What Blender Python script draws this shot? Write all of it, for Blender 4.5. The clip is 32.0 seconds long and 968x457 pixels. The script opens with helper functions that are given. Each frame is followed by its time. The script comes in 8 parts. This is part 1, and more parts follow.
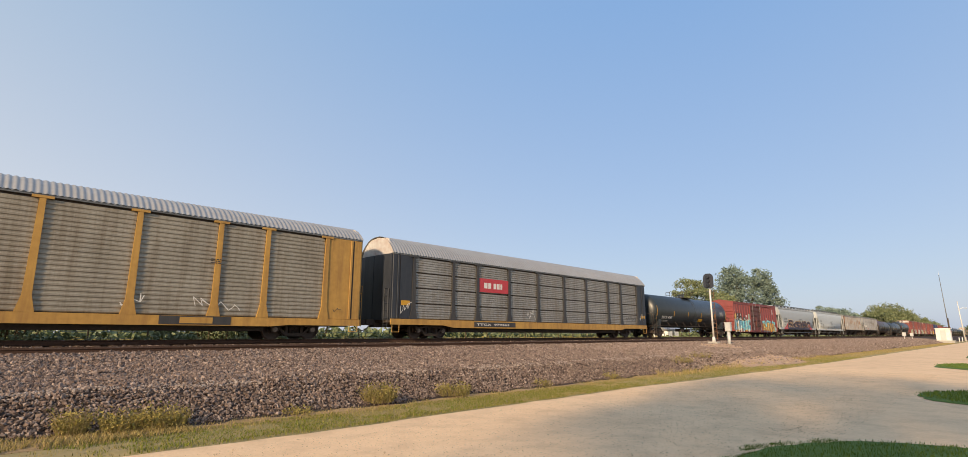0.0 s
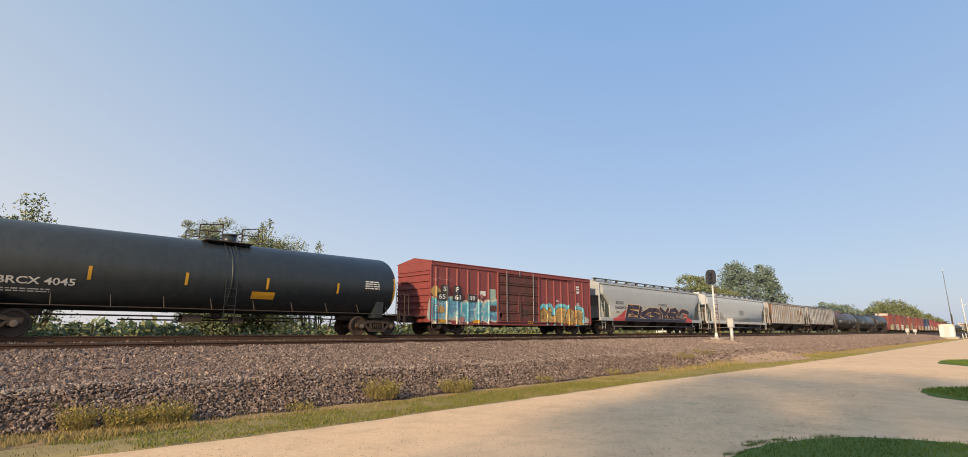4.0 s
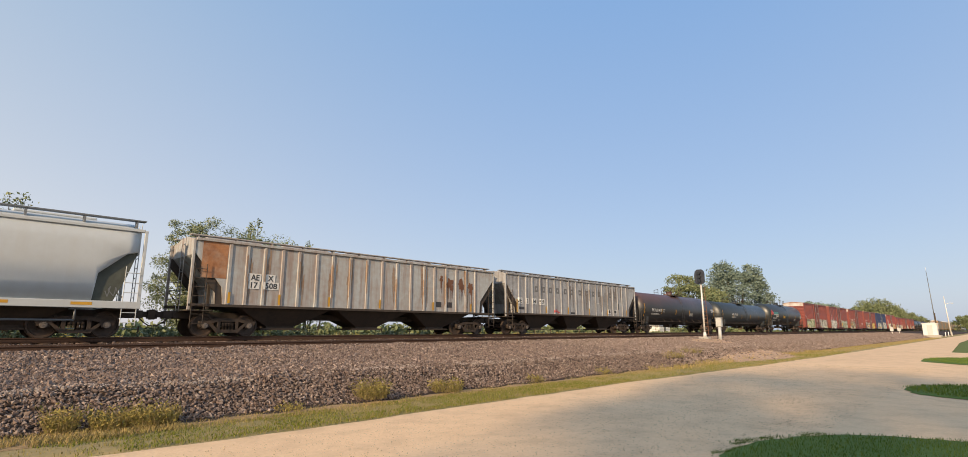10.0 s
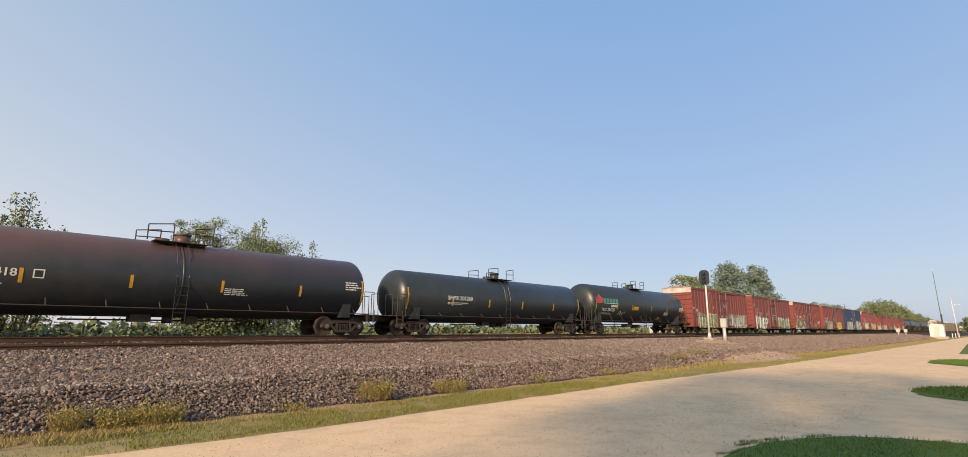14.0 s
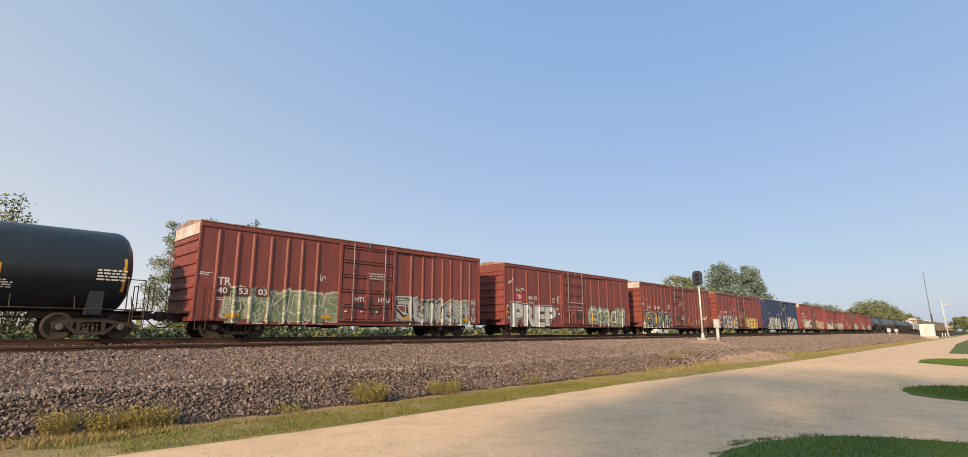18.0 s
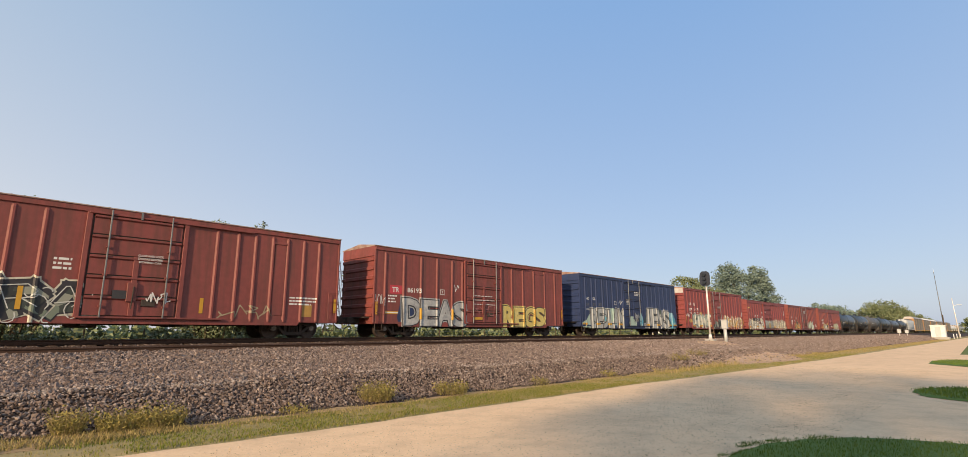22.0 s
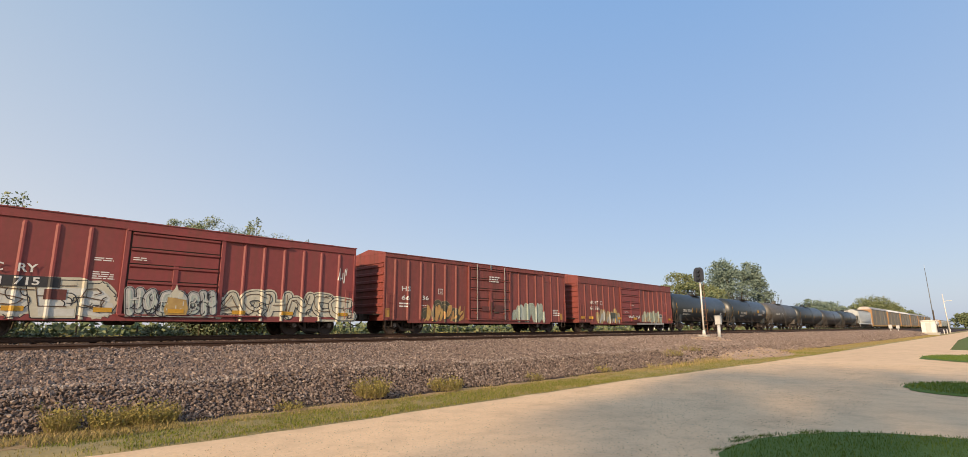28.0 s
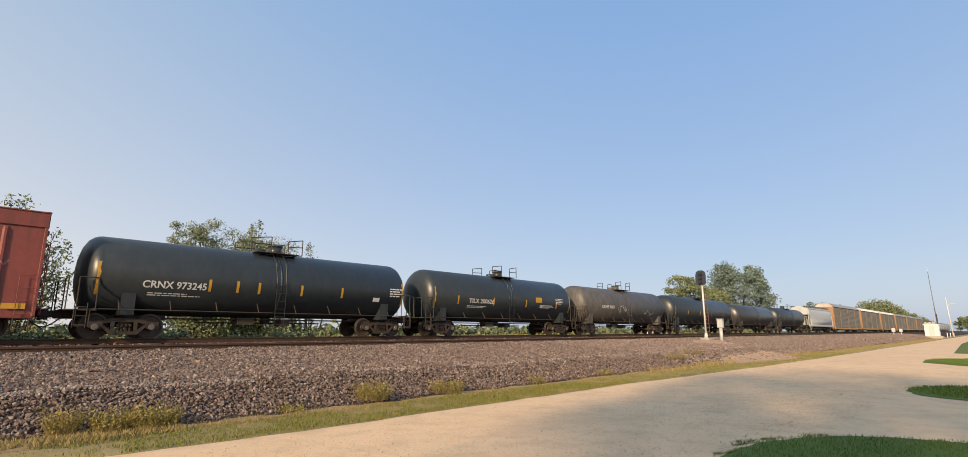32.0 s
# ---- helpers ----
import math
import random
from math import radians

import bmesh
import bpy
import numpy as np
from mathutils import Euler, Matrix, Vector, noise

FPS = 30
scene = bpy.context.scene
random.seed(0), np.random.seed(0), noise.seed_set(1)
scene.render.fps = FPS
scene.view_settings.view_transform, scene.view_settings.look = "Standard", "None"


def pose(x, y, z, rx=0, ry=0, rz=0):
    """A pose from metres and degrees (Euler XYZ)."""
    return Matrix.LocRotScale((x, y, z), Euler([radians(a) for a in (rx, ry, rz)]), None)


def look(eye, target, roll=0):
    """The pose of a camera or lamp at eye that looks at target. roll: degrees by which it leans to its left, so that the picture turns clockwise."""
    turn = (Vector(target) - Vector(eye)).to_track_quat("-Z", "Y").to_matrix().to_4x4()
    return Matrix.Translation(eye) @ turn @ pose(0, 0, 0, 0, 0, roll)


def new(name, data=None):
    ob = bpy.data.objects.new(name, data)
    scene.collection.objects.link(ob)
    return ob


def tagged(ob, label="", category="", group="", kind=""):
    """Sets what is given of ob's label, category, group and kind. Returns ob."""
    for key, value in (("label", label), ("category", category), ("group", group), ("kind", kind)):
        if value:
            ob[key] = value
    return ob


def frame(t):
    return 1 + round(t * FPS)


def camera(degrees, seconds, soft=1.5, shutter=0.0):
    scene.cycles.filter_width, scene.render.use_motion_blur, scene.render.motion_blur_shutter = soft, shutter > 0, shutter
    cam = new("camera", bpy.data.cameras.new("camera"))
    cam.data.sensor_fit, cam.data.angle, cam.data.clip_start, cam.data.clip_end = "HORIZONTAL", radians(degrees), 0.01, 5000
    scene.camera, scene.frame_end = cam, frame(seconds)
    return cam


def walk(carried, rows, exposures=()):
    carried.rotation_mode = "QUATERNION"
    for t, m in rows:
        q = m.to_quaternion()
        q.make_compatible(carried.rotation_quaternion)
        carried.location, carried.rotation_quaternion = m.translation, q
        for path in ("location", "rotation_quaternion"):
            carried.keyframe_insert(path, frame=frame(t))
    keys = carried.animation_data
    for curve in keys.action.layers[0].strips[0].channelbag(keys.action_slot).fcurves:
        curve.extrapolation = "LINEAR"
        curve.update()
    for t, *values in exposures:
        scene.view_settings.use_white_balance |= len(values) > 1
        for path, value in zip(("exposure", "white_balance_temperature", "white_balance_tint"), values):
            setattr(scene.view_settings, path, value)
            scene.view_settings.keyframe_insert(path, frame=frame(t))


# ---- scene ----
# The camera stands on the gravel drive; x runs along the railway, y across it, z up.
EYE = (0.0, 0.0, 1.6)


def aim(yaw, pitch, roll):
    """A pose at EYE: yaw from +y towards +x, pitch upwards."""
    a, b = radians(yaw), radians(pitch)
    way = Vector((math.sin(a) * math.cos(b), math.cos(a) * math.cos(b), math.sin(b)))
    return look(EYE, Vector(EYE) + way, -roll)


cam = camera(85.3, 32.0, soft=0.4, shutter=0.0)
walk(cam, [(0, aim(45.41, 11.37, -0.13)), (0.5, aim(45.50, 11.34, -0.09)), (1, aim(45.53, 11.35, -0.04)), (1.5, aim(45.58, 11.33, 0.03)),
           (2, aim(45.46, 11.31, -0.03)), (2.5, aim(44.68, 11.25, -0.17)), (3, aim(45.58, 11.19, -0.03)), (3.5, aim(45.05, 11.07, -0.14)),
           (5.5, aim(45.81, 10.60, -0.07)), (6, aim(45.73, 10.58, -0.04)), (6.5, aim(45.16, 10.60, -0.14)), (7, aim(44.97, 10.64, -0.18)),
           (7.5, aim(45.11, 10.74, -0.21)), (8, aim(45.39, 10.87, -0.18)), (8.5, aim(45.24, 10.92, -0.28)), (9, aim(45.37, 10.93, -0.22)),
           (9.5, aim(45.50, 10.94, -0.15)), (10, aim(46.22, 10.95, 0.03)), (10.5, aim(46.32, 11.02, 0.02)), (11, aim(46.02, 11.01, -0.02)),
           (11.5, aim(45.96, 10.91, 0.04)), (12, aim(45.98, 10.87, 0.10)), (12.5, aim(46.15, 10.89, 0.06)), (13, aim(45.92, 10.94, -0.07)),
           (13.5, aim(45.82, 11.00, -0.15)), (14, aim(45.78, 10.98, -0.11)), (14.5, aim(45.82, 10.94, -0.06)), (16.5, aim(46.20, 10.93, 0.24)),
           (17, aim(46.30, 11.00, 0.24)), (17.5, aim(46.36, 11.04, 0.19)), (18, aim(46.43, 11.10, 0.07)), (18.5, aim(46.42, 11.13, 0.00)),
           (19, aim(46.31, 11.19, -0.03)), (19.5, aim(46.19, 11.21, -0.11)), (20, aim(46.06, 11.22, -0.14)), (20.5, aim(45.82, 11.20, -0.08)),
           (21, aim(45.64, 11.14, -0.09)), (21.5, aim(45.66, 11.13, 0.02)), (22, aim(45.74, 11.18, 0.06)), (22.5, aim(45.87, 11.23, 0.08)),
           (23, aim(45.93, 11.28, 0.03)), (23.5, aim(46.01, 11.23, 0.02)), (24, aim(46.04, 11.13, 0.03)), (24.5, aim(46.11, 11.06, 0.06)),
           (25, aim(46.17, 10.96, 0.11)), (25.5, aim(46.19, 10.90, 0.14)), (27.5, aim(46.31, 10.78, 0.23)), (28, aim(46.31, 10.79, 0.17)),
           (28.5, aim(46.28, 10.80, 0.15)), (29, aim(46.23, 10.69, 0.15)), (29.5, aim(46.16, 10.60, 0.13)), (30, aim(46.08, 10.61, 0.10)),
           (30.5, aim(46.09, 10.66, 0.11)), (31, aim(46.11, 10.77, 0.13)), (31.5, aim(46.07, 10.92, 0.07)), (32, aim(46.12, 11.08, 0.07))],
     exposures=[(0, 0.47, 7000, 11), (32, 0.47, 7000, 11)])

# ---- light ----
SUN_EL, SUN_AZ = 20.0, 251.0  # degrees; azimuth clockwise from +y
world = bpy.data.worlds.new("sky")
scene.world = world
world.use_nodes = True
wn = world.node_tree
sky = wn.nodes.new("ShaderNodeTexSky")
sky.sky_type, sky.sun_disc = "NISHITA", False
sky.sun_elevation, sky.sun_rotation = radians(SUN_EL), radians(SUN_AZ)
sky.air_density, sky.dust_density, sky.ozone_density = 1.0, 1.2, 1.5
haze = wn.nodes.new("ShaderNodeMix")  # summer haze evens out the clear sky
haze.data_type, haze.inputs[0].default_value, haze.inputs[7].default_value = "RGBA", 0.8, (2.22, 3.05, 4.66, 1)
wn.links.new(sky.outputs[0], haze.inputs[6])
# the haze pales and warms towards the sun's side and the horizon, and leaves a deeper blue high up opposite the sun
sa, se = radians(SUN_AZ), radians(SUN_EL)
way = wn.nodes.new("ShaderNodeTexCoord")
split = wn.nodes.new("ShaderNodeSeparateXYZ")
wn.links.new(way.outputs["Generated"], split.inputs[0])
flat = wn.nodes.new("ShaderNodeVectorMath")
flat.operation, flat.inputs[1].default_value = "MULTIPLY", (1, 1, 0)
wn.links.new(way.outputs["Generated"], flat.inputs[0])
unit = wn.nodes.new("ShaderNodeVectorMath")
unit.operation = "NORMALIZE"
wn.links.new(flat.outputs[0], unit.inputs[0])
side = wn.nodes.new("ShaderNodeVectorMath")
side.operation, side.inputs[1].default_value = "DOT_PRODUCT", (math.sin(sa), math.cos(sa), 0)
wn.links.new(unit.outputs[0], side.inputs[0])


def ranged(source, low, high):
    r = wn.nodes.new("ShaderNodeMapRange")
    r.inputs[1].default_value, r.inputs[2].default_value = low, high
    wn.links.new(source, r.inputs[0])
    return r.outputs[0]


def blended(factor, a, b, kind="MIX"):
    m = wn.nodes.new("ShaderNodeMix")
    m.data_type, m.blend_type = "RGBA", kind
    for value, slot in ((factor, 0), (a, 6), (b, 7)):
        if isinstance(value, bpy.types.NodeSocket):
            wn.links.new(value, m.inputs[slot])
        else:
            m.inputs[slot].default_value = value
    return m.outputs[2]


high, near = ranged(split.outputs[2], 0.05, 0.55), ranged(side.outputs["Value"], -1.0, -0.3)
tint = blended(near, blended(high, (1.03, 0.98, 0.93, 1), (0.64, 0.84, 0.99, 1)), blended(high, (1.74, 1.33, 1.01, 1), (1.02, 1.06, 0.98, 1)))
wn.links.new(blended(1.0, haze.outputs[2], tint, "MULTIPLY"), wn.nodes["Background"].inputs[0])
wn.nodes["Background"].inputs[1].default_value = 0.13
sun_data = bpy.data.lights.new("sun", "SUN")
sun_data.energy, sun_data.angle, sun_data.color = 3.6, radians(3.0), (1.0, 0.78, 0.53)
sun = new("sun", sun_data)
sun.matrix_world = look((0, 0, 60), (-math.sin(sa) * 9, -math.cos(sa) * 9, 60 - 9 * math.tan(se)))

# ---- materials ----


def mat(name, col, col2=None, rough=0.6, metal=0.0, fine=8.0, coarse=0.7, amount=0.5, streak=0.0,
        bump=0.15, dirt=None, dirt_amount=0.0, island=None, gloss_var=0.1, facets=None, crown=None):
    """Paint or mineral: colour varies at two scales, with grain, streaks, dirt and fine relief."""
    m = bpy.data.materials.new(name)
    m.use_nodes = True
    nt = m.node_tree
    nd, lk = nt.nodes, nt.links.new
    b = nd["Principled BSDF"]
    b.inputs["Metallic"].default_value = metal
    if rough >= 0.7:
        b.inputs["Specular IOR Level"].default_value = 0.15
    co = nd.new("ShaderNodeTexCoord")
    big = nd.new("ShaderNodeTexNoise")
    big.inputs["Scale"].default_value, big.inputs["Detail"].default_value = coarse, 5
    lk(co.outputs["Object"], big.inputs["Vector"])
    small = nd.new("ShaderNodeTexNoise")
    small.inputs["Scale"].default_value, small.inputs["Detail"].default_value = fine, 6
    lk(co.outputs["Object"], small.inputs["Vector"])
    add = nd.new("ShaderNodeMath")
    add.operation = "ADD"
    lk(big.outputs["Fac"], add.inputs[0])
    lk(small.outputs["Fac"], add.inputs[1])
    spread = nd.new("ShaderNodeMapRange")
    spread.inputs[1].default_value, spread.inputs[2].default_value = 0.7, 1.3
    spread.inputs[4].default_value = amount
    lk(add.outputs[0], spread.inputs[0])
    mix = nd.new("ShaderNodeMix")
    mix.data_type = "RGBA"
    col2 = col2 or tuple(c * 0.6 for c in col)
    mix.inputs[6].default_value, mix.inputs[7].default_value = (*col, 1), (*col2, 1)
    lk(spread.outputs[0], mix.inputs[0])
    out = mix.outputs[2]
    if island:
        geo = nd.new("ShaderNodeNewGeometry")
        ramp = nd.new("ShaderNodeValToRGB")
        ramp.color_ramp.elements[0].color = (*island[0], 1)
        ramp.color_ramp.elements[1].color = (*island[-1], 1)
        for k, c in enumerate(island[1:-1], 1):
            e = ramp.color_ramp.elements.new(k / (len(island) - 1))
            e.color = (*c, 1)
        lk(geo.outputs["Random Per Island"], ramp.inputs[0])
        mi = nd.new("ShaderNodeMix")
        mi.data_type = "RGBA"
        mi.inputs[0].default_value = 0.75
        lk(out, mi.inputs[6])
        lk(ramp.outputs[0], mi.inputs[7])
        out = mi.outputs[2]
    if facets:  # sprayed in angular fields of several tints
        wob = nd.new("ShaderNodeMix")
        wob.data_type, wob.inputs[0].default_value = "RGBA", 0.12
        lk(co.outputs["Object"], wob.inputs[6])
        lk(small.outputs["Color"], wob.inputs[7])
        vo = nd.new("ShaderNodeTexVoronoi")
        vo.inputs["Scale"].default_value = 2.6
        lk(wob.outputs[2], vo.inputs["Vector"])
        sep = nd.new("ShaderNodeSeparateColor")
        lk(vo.outputs["Color"], sep.inputs[0])
        fr = nd.new("ShaderNodeValToRGB")
        fr.color_ramp.interpolation = "CONSTANT"
        fr.color_ramp.elements[0].color = (*facets[0], 1)
        fr.color_ramp.elements[1].position, fr.color_ramp.elements[1].color = 1 / len(facets), (*facets[1], 1)
        for k, c in enumerate(facets[2:], 2):
            e = fr.color_ramp.elements.new(k / len(facets))
            e.color = (*c, 1)
        lk(sep.outputs[0], fr.inputs[0])
        fm = nd.new("ShaderNodeMix")
        fm.data_type, fm.inputs[0].default_value = "RGBA", 0.8
        lk(out, fm.inputs[6])
        lk(fr.outputs[0], fm.inputs[7])
        out = fm.outputs[2]
    if dirt:
        mp = nd.new("ShaderNodeMapping")
        mp.inputs["Scale"].default_value = (2.2, 2.2, 0.16) if streak else (0.9, 0.9, 0.9)
        lk(co.outputs["Object"], mp.inputs["Vector"])
        st = nd.new("ShaderNodeTexNoise")
        st.inputs["Scale"].default_value, st.inputs["Detail"].default_value = 1.6, 8
        st.inputs["Roughness"].default_value = 0.65
        lk(mp.outputs[0], st.inputs["Vector"])
        r = nd.new("ShaderNodeMapRange")
        r.inputs[1].default_value, r.inputs[2].default_value = 0.45, 0.72
        r.inputs[4].default_value = dirt_amount
        lk(st.outputs["Fac"], r.inputs[0])
        dm = nd.new("ShaderNodeMix")
        dm.data_type = "RGBA"
        dm.inputs[7].default_value = (*dirt, 1)
        lk(r.outputs[0], dm.inputs[0])
        lk(out, dm.inputs[6])
        out = dm.outputs[2]
    if crown:  # a worn coat from one height up to another, with an uneven lower edge
        sx = nd.new("ShaderNodeSeparateXYZ")
        lk(co.outputs["Object"], sx.inputs[0])
        wav = nd.new("ShaderNodeMath")
        wav.operation, wav.inputs[1].default_value = "MULTIPLY_ADD", 1.6
        lk(big.outputs["Fac"], wav.inputs[0])
        lk(sx.outputs[2], wav.inputs[2])
        cr = nd.new("ShaderNodeMapRange")
        cr.inputs[1].default_value, cr.inputs[2].default_value, cr.inputs[4].default_value = crown[0] + 0.8, crown[1] + 0.8, 0.85
        lk(wav.outputs[0], cr.inputs[0])
        cm = nd.new("ShaderNodeMix")
        cm.data_type, cm.inputs[7].default_value = "RGBA", (*crown[2], 1)
        lk(cr.outputs[0], cm.inputs[0])
        lk(out, cm.inputs[6])
        out = cm.outputs[2]
    lk(out, b.inputs["Base Color"])
    rr = nd.new("ShaderNodeMapRange")
    rr.inputs[3].default_value, rr.inputs[4].default_value = max(0.05, rough - gloss_var), min(1, rough + gloss_var)
    lk(small.outputs["Fac"], rr.inputs[0])
    lk(rr.outputs[0], b.inputs["Roughness"])
    if bump:
        bp = nd.new("ShaderNodeBump")
        bp.inputs["Strength"].default_value, bp.inputs["Distance"].default_value = bump, 0.02
        lk(small.outputs["Fac"], bp.inputs["Height"])
        lk(bp.outputs[0], b.inputs["Normal"])
    return m


M = {}
M["lawn"] = mat("lawn", (0.13, 0.19, 0.045), (0.09, 0.14, 0.03), 0.9, fine=14, coarse=0.5, amount=0.9, bump=0.6)
M["field"] = mat("field", (0.12, 0.17, 0.04), (0.17, 0.17, 0.06), 0.95, fine=3, coarse=0.05, amount=0.9, bump=0.6)
M["verge"] = mat("verge", (0.27, 0.225, 0.09), (0.38, 0.28, 0.145), 0.95, fine=9, coarse=0.6, amount=0.9, bump=0.6)
M["gravel"] = mat("gravel", (0.87, 0.6, 0.37), (0.73, 0.49, 0.295), 0.95, fine=22, coarse=0.25, amount=0.8, bump=0.5,
                  dirt=(0.44, 0.29, 0.18), dirt_amount=0.4)
# near-black: shade in the gaps between loose stones is put into this colour
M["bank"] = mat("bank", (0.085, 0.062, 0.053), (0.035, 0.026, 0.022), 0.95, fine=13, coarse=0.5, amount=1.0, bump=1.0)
M["mound"] = mat("mound", (0.54, 0.37, 0.26), (0.36, 0.24, 0.165), 0.95, fine=9, coarse=0.5, amount=0.9, bump=0.9)
M["stone"] = mat("stone", (0.19, 0.145, 0.125), (0.1, 0.075, 0.065), 0.9, fine=30, coarse=4, amount=0.7, bump=0.3,
                 island=((0.045, 0.033, 0.028), (0.13, 0.092, 0.077), (0.25, 0.18, 0.15), (0.16, 0.128, 0.115), (0.46, 0.36, 0.3)))
# lighter copy of stone: brighter light on the farther ballast put into the colour
M["stone_lit"] = mat("stone_lit", (0.23, 0.175, 0.15), (0.13, 0.1, 0.085), 0.9, fine=30, coarse=4, amount=0.7, bump=0.3,
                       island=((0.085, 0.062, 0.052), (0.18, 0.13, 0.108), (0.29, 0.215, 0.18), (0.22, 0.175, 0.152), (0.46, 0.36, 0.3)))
M["mound_pebble"] = mat("mound_pebble", (0.58, 0.43, 0.29), (0.4, 0.29, 0.19), 0.9, fine=30, coarse=4, amount=0.7, bump=0.3,
                        island=((0.22, 0.15, 0.10), (0.32, 0.23, 0.15), (0.44, 0.34, 0.24)))
M["pebble"] = mat("pebble", (0.5, 0.4, 0.29), (0.35, 0.27, 0.19), 0.9, fine=30, coarse=4, amount=0.7, bump=0.3,
                  island=((0.36, 0.26, 0.16), (0.52, 0.39, 0.26), (0.62, 0.5, 0.36)))
M["blade"] = mat("blade", (0.11, 0.13, 0.02), (0.07, 0.09, 0.012), 0.8, bump=0, island=((0.075, 0.105, 0.012), (0.145, 0.175, 0.025), (0.23, 0.22, 0.05)))
M["lawn_blade"] = mat("lawn_blade", (0.09, 0.14, 0.02), (0.05, 0.09, 0.01), 0.8, bump=0, island=((0.065, 0.115, 0.016), (0.12, 0.185, 0.03), (0.185, 0.235, 0.055)))
M["olive_blade"] = mat("olive_blade", (0.19, 0.165, 0.035), (0.14, 0.13, 0.025), 0.8, bump=0, island=((0.14, 0.135, 0.035), (0.235, 0.2, 0.065), (0.35, 0.28, 0.12)))
M["dry_blade"] = mat("dry_blade", (0.32, 0.245, 0.1), (0.23, 0.185, 0.065), 0.8, bump=0,
                     island=((0.17, 0.16, 0.05), (0.3, 0.235, 0.09), (0.44, 0.33, 0.17)))
M["weed"] = mat("weed", (0.22, 0.19, 0.05), (0.16, 0.15, 0.04), 0.8, bump=0, island=((0.14, 0.13, 0.035), (0.26, 0.215, 0.065), (0.4, 0.31, 0.13)))
M["dry_verge"] = mat("dry_verge", (0.42, 0.28, 0.15), (0.27, 0.18, 0.09), 0.95, fine=11, coarse=0.7, amount=1.0, bump=0.8)
M["leaf"] = mat("leaf", (0.085, 0.13, 0.03), (0.05, 0.08, 0.02), 0.6, bump=0, island=((0.13, 0.16, 0.085), (0.21, 0.24, 0.13), (0.32, 0.33, 0.2)))
# distant foliage: these two are paled and blued, with air haze in the colour
M["far_haze_leaf"] = mat("far_haze_leaf", (0.09, 0.12, 0.045), (0.06, 0.09, 0.03), 0.8, bump=0, island=((0.12, 0.15, 0.085), (0.19, 0.22, 0.115), (0.27, 0.285, 0.16)))
M["blue_haze_leaf"] = mat("blue_haze_leaf", (0.09, 0.13, 0.085), (0.07, 0.10, 0.065), 0.8, bump=0, island=((0.125, 0.175, 0.155), (0.19, 0.25, 0.215), (0.27, 0.33, 0.27)))
M["fallen_leaf"] = mat("fallen_leaf", (0.16, 0.11, 0.06), (0.1, 0.07, 0.04), 0.8, bump=0)
M["bark"] = mat("bark", (0.12, 0.09, 0.06), (0.06, 0.045, 0.03), 0.95, fine=12, bump=0.8)
M["rail"] = mat("rail", (0.085, 0.05, 0.036), (0.05, 0.033, 0.026), 0.7, metal=0.2, fine=16, coarse=2)
M["rail_top"] = mat("rail_top", (0.38, 0.35, 0.32), (0.25, 0.22, 0.2), 0.35, metal=0.9, fine=16, coarse=2)
M["tie"] = mat("tie", (0.085, 0.06, 0.045), (0.045, 0.035, 0.03), 0.95, fine=12, bump=0.8)
M["steel_dark"] = mat("steel_dark", (0.055, 0.048, 0.043), (0.10, 0.075, 0.06), 0.75, metal=0.1, fine=9, coarse=1.5, amount=0.7)
M["truck"] = mat("truck", (0.042, 0.037, 0.034), (0.08, 0.057, 0.045), 0.8, fine=9, coarse=2, amount=0.8)
M["wheel"] = mat("wheel", (0.055, 0.043, 0.037), (0.095, 0.065, 0.05), 0.65, metal=0.3, fine=12, coarse=3, amount=0.8)
M["bearing"] = mat("bearing", (0.26, 0.22, 0.19), (0.12, 0.1, 0.09), 0.5, metal=0.5, fine=12, coarse=3)
M["box_red"] = mat("box_red", (0.25, 0.06, 0.05), (0.175, 0.046, 0.04), 0.6, fine=5, coarse=0.5, amount=0.8, streak=1, bump=0.08,
                   dirt=(0.105, 0.045, 0.033), dirt_amount=0.75)
M["box_bright"] = mat("box_bright", (0.26, 0.054, 0.053), (0.19, 0.045, 0.044), 0.6, fine=5, coarse=0.5, amount=0.7, streak=1, bump=0.08,
                      dirt=(0.17, 0.06, 0.045), dirt_amount=0.6)
M["box_dark"] = mat("box_dark", (0.155, 0.043, 0.037), (0.1, 0.036, 0.031), 0.65, fine=5, coarse=0.6, amount=0.9, streak=1, bump=0.1,
                    dirt=(0.06, 0.03, 0.025), dirt_amount=0.8)
M["box_blue"] = mat("box_blue", (0.022, 0.041, 0.12), (0.017, 0.031, 0.085), 0.55, fine=5, coarse=0.5, amount=0.8, streak=1, bump=0.08,
                    dirt=(0.03, 0.035, 0.06), dirt_amount=0.7)
M["roof_worn"] = mat("roof_worn", (0.46, 0.38, 0.33), (0.28, 0.14, 0.1), 0.6, metal=0.2, fine=4, coarse=0.9, amount=1.0, dirt=(0.2, 0.09, 0.06), dirt_amount=0.7)
M["cream_top"] = mat("cream_top", (0.56, 0.55, 0.53), (0.42, 0.37, 0.34), 0.7, fine=4, coarse=1.3, amount=0.8, dirt=(0.3, 0.13, 0.09), dirt_amount=0.5)
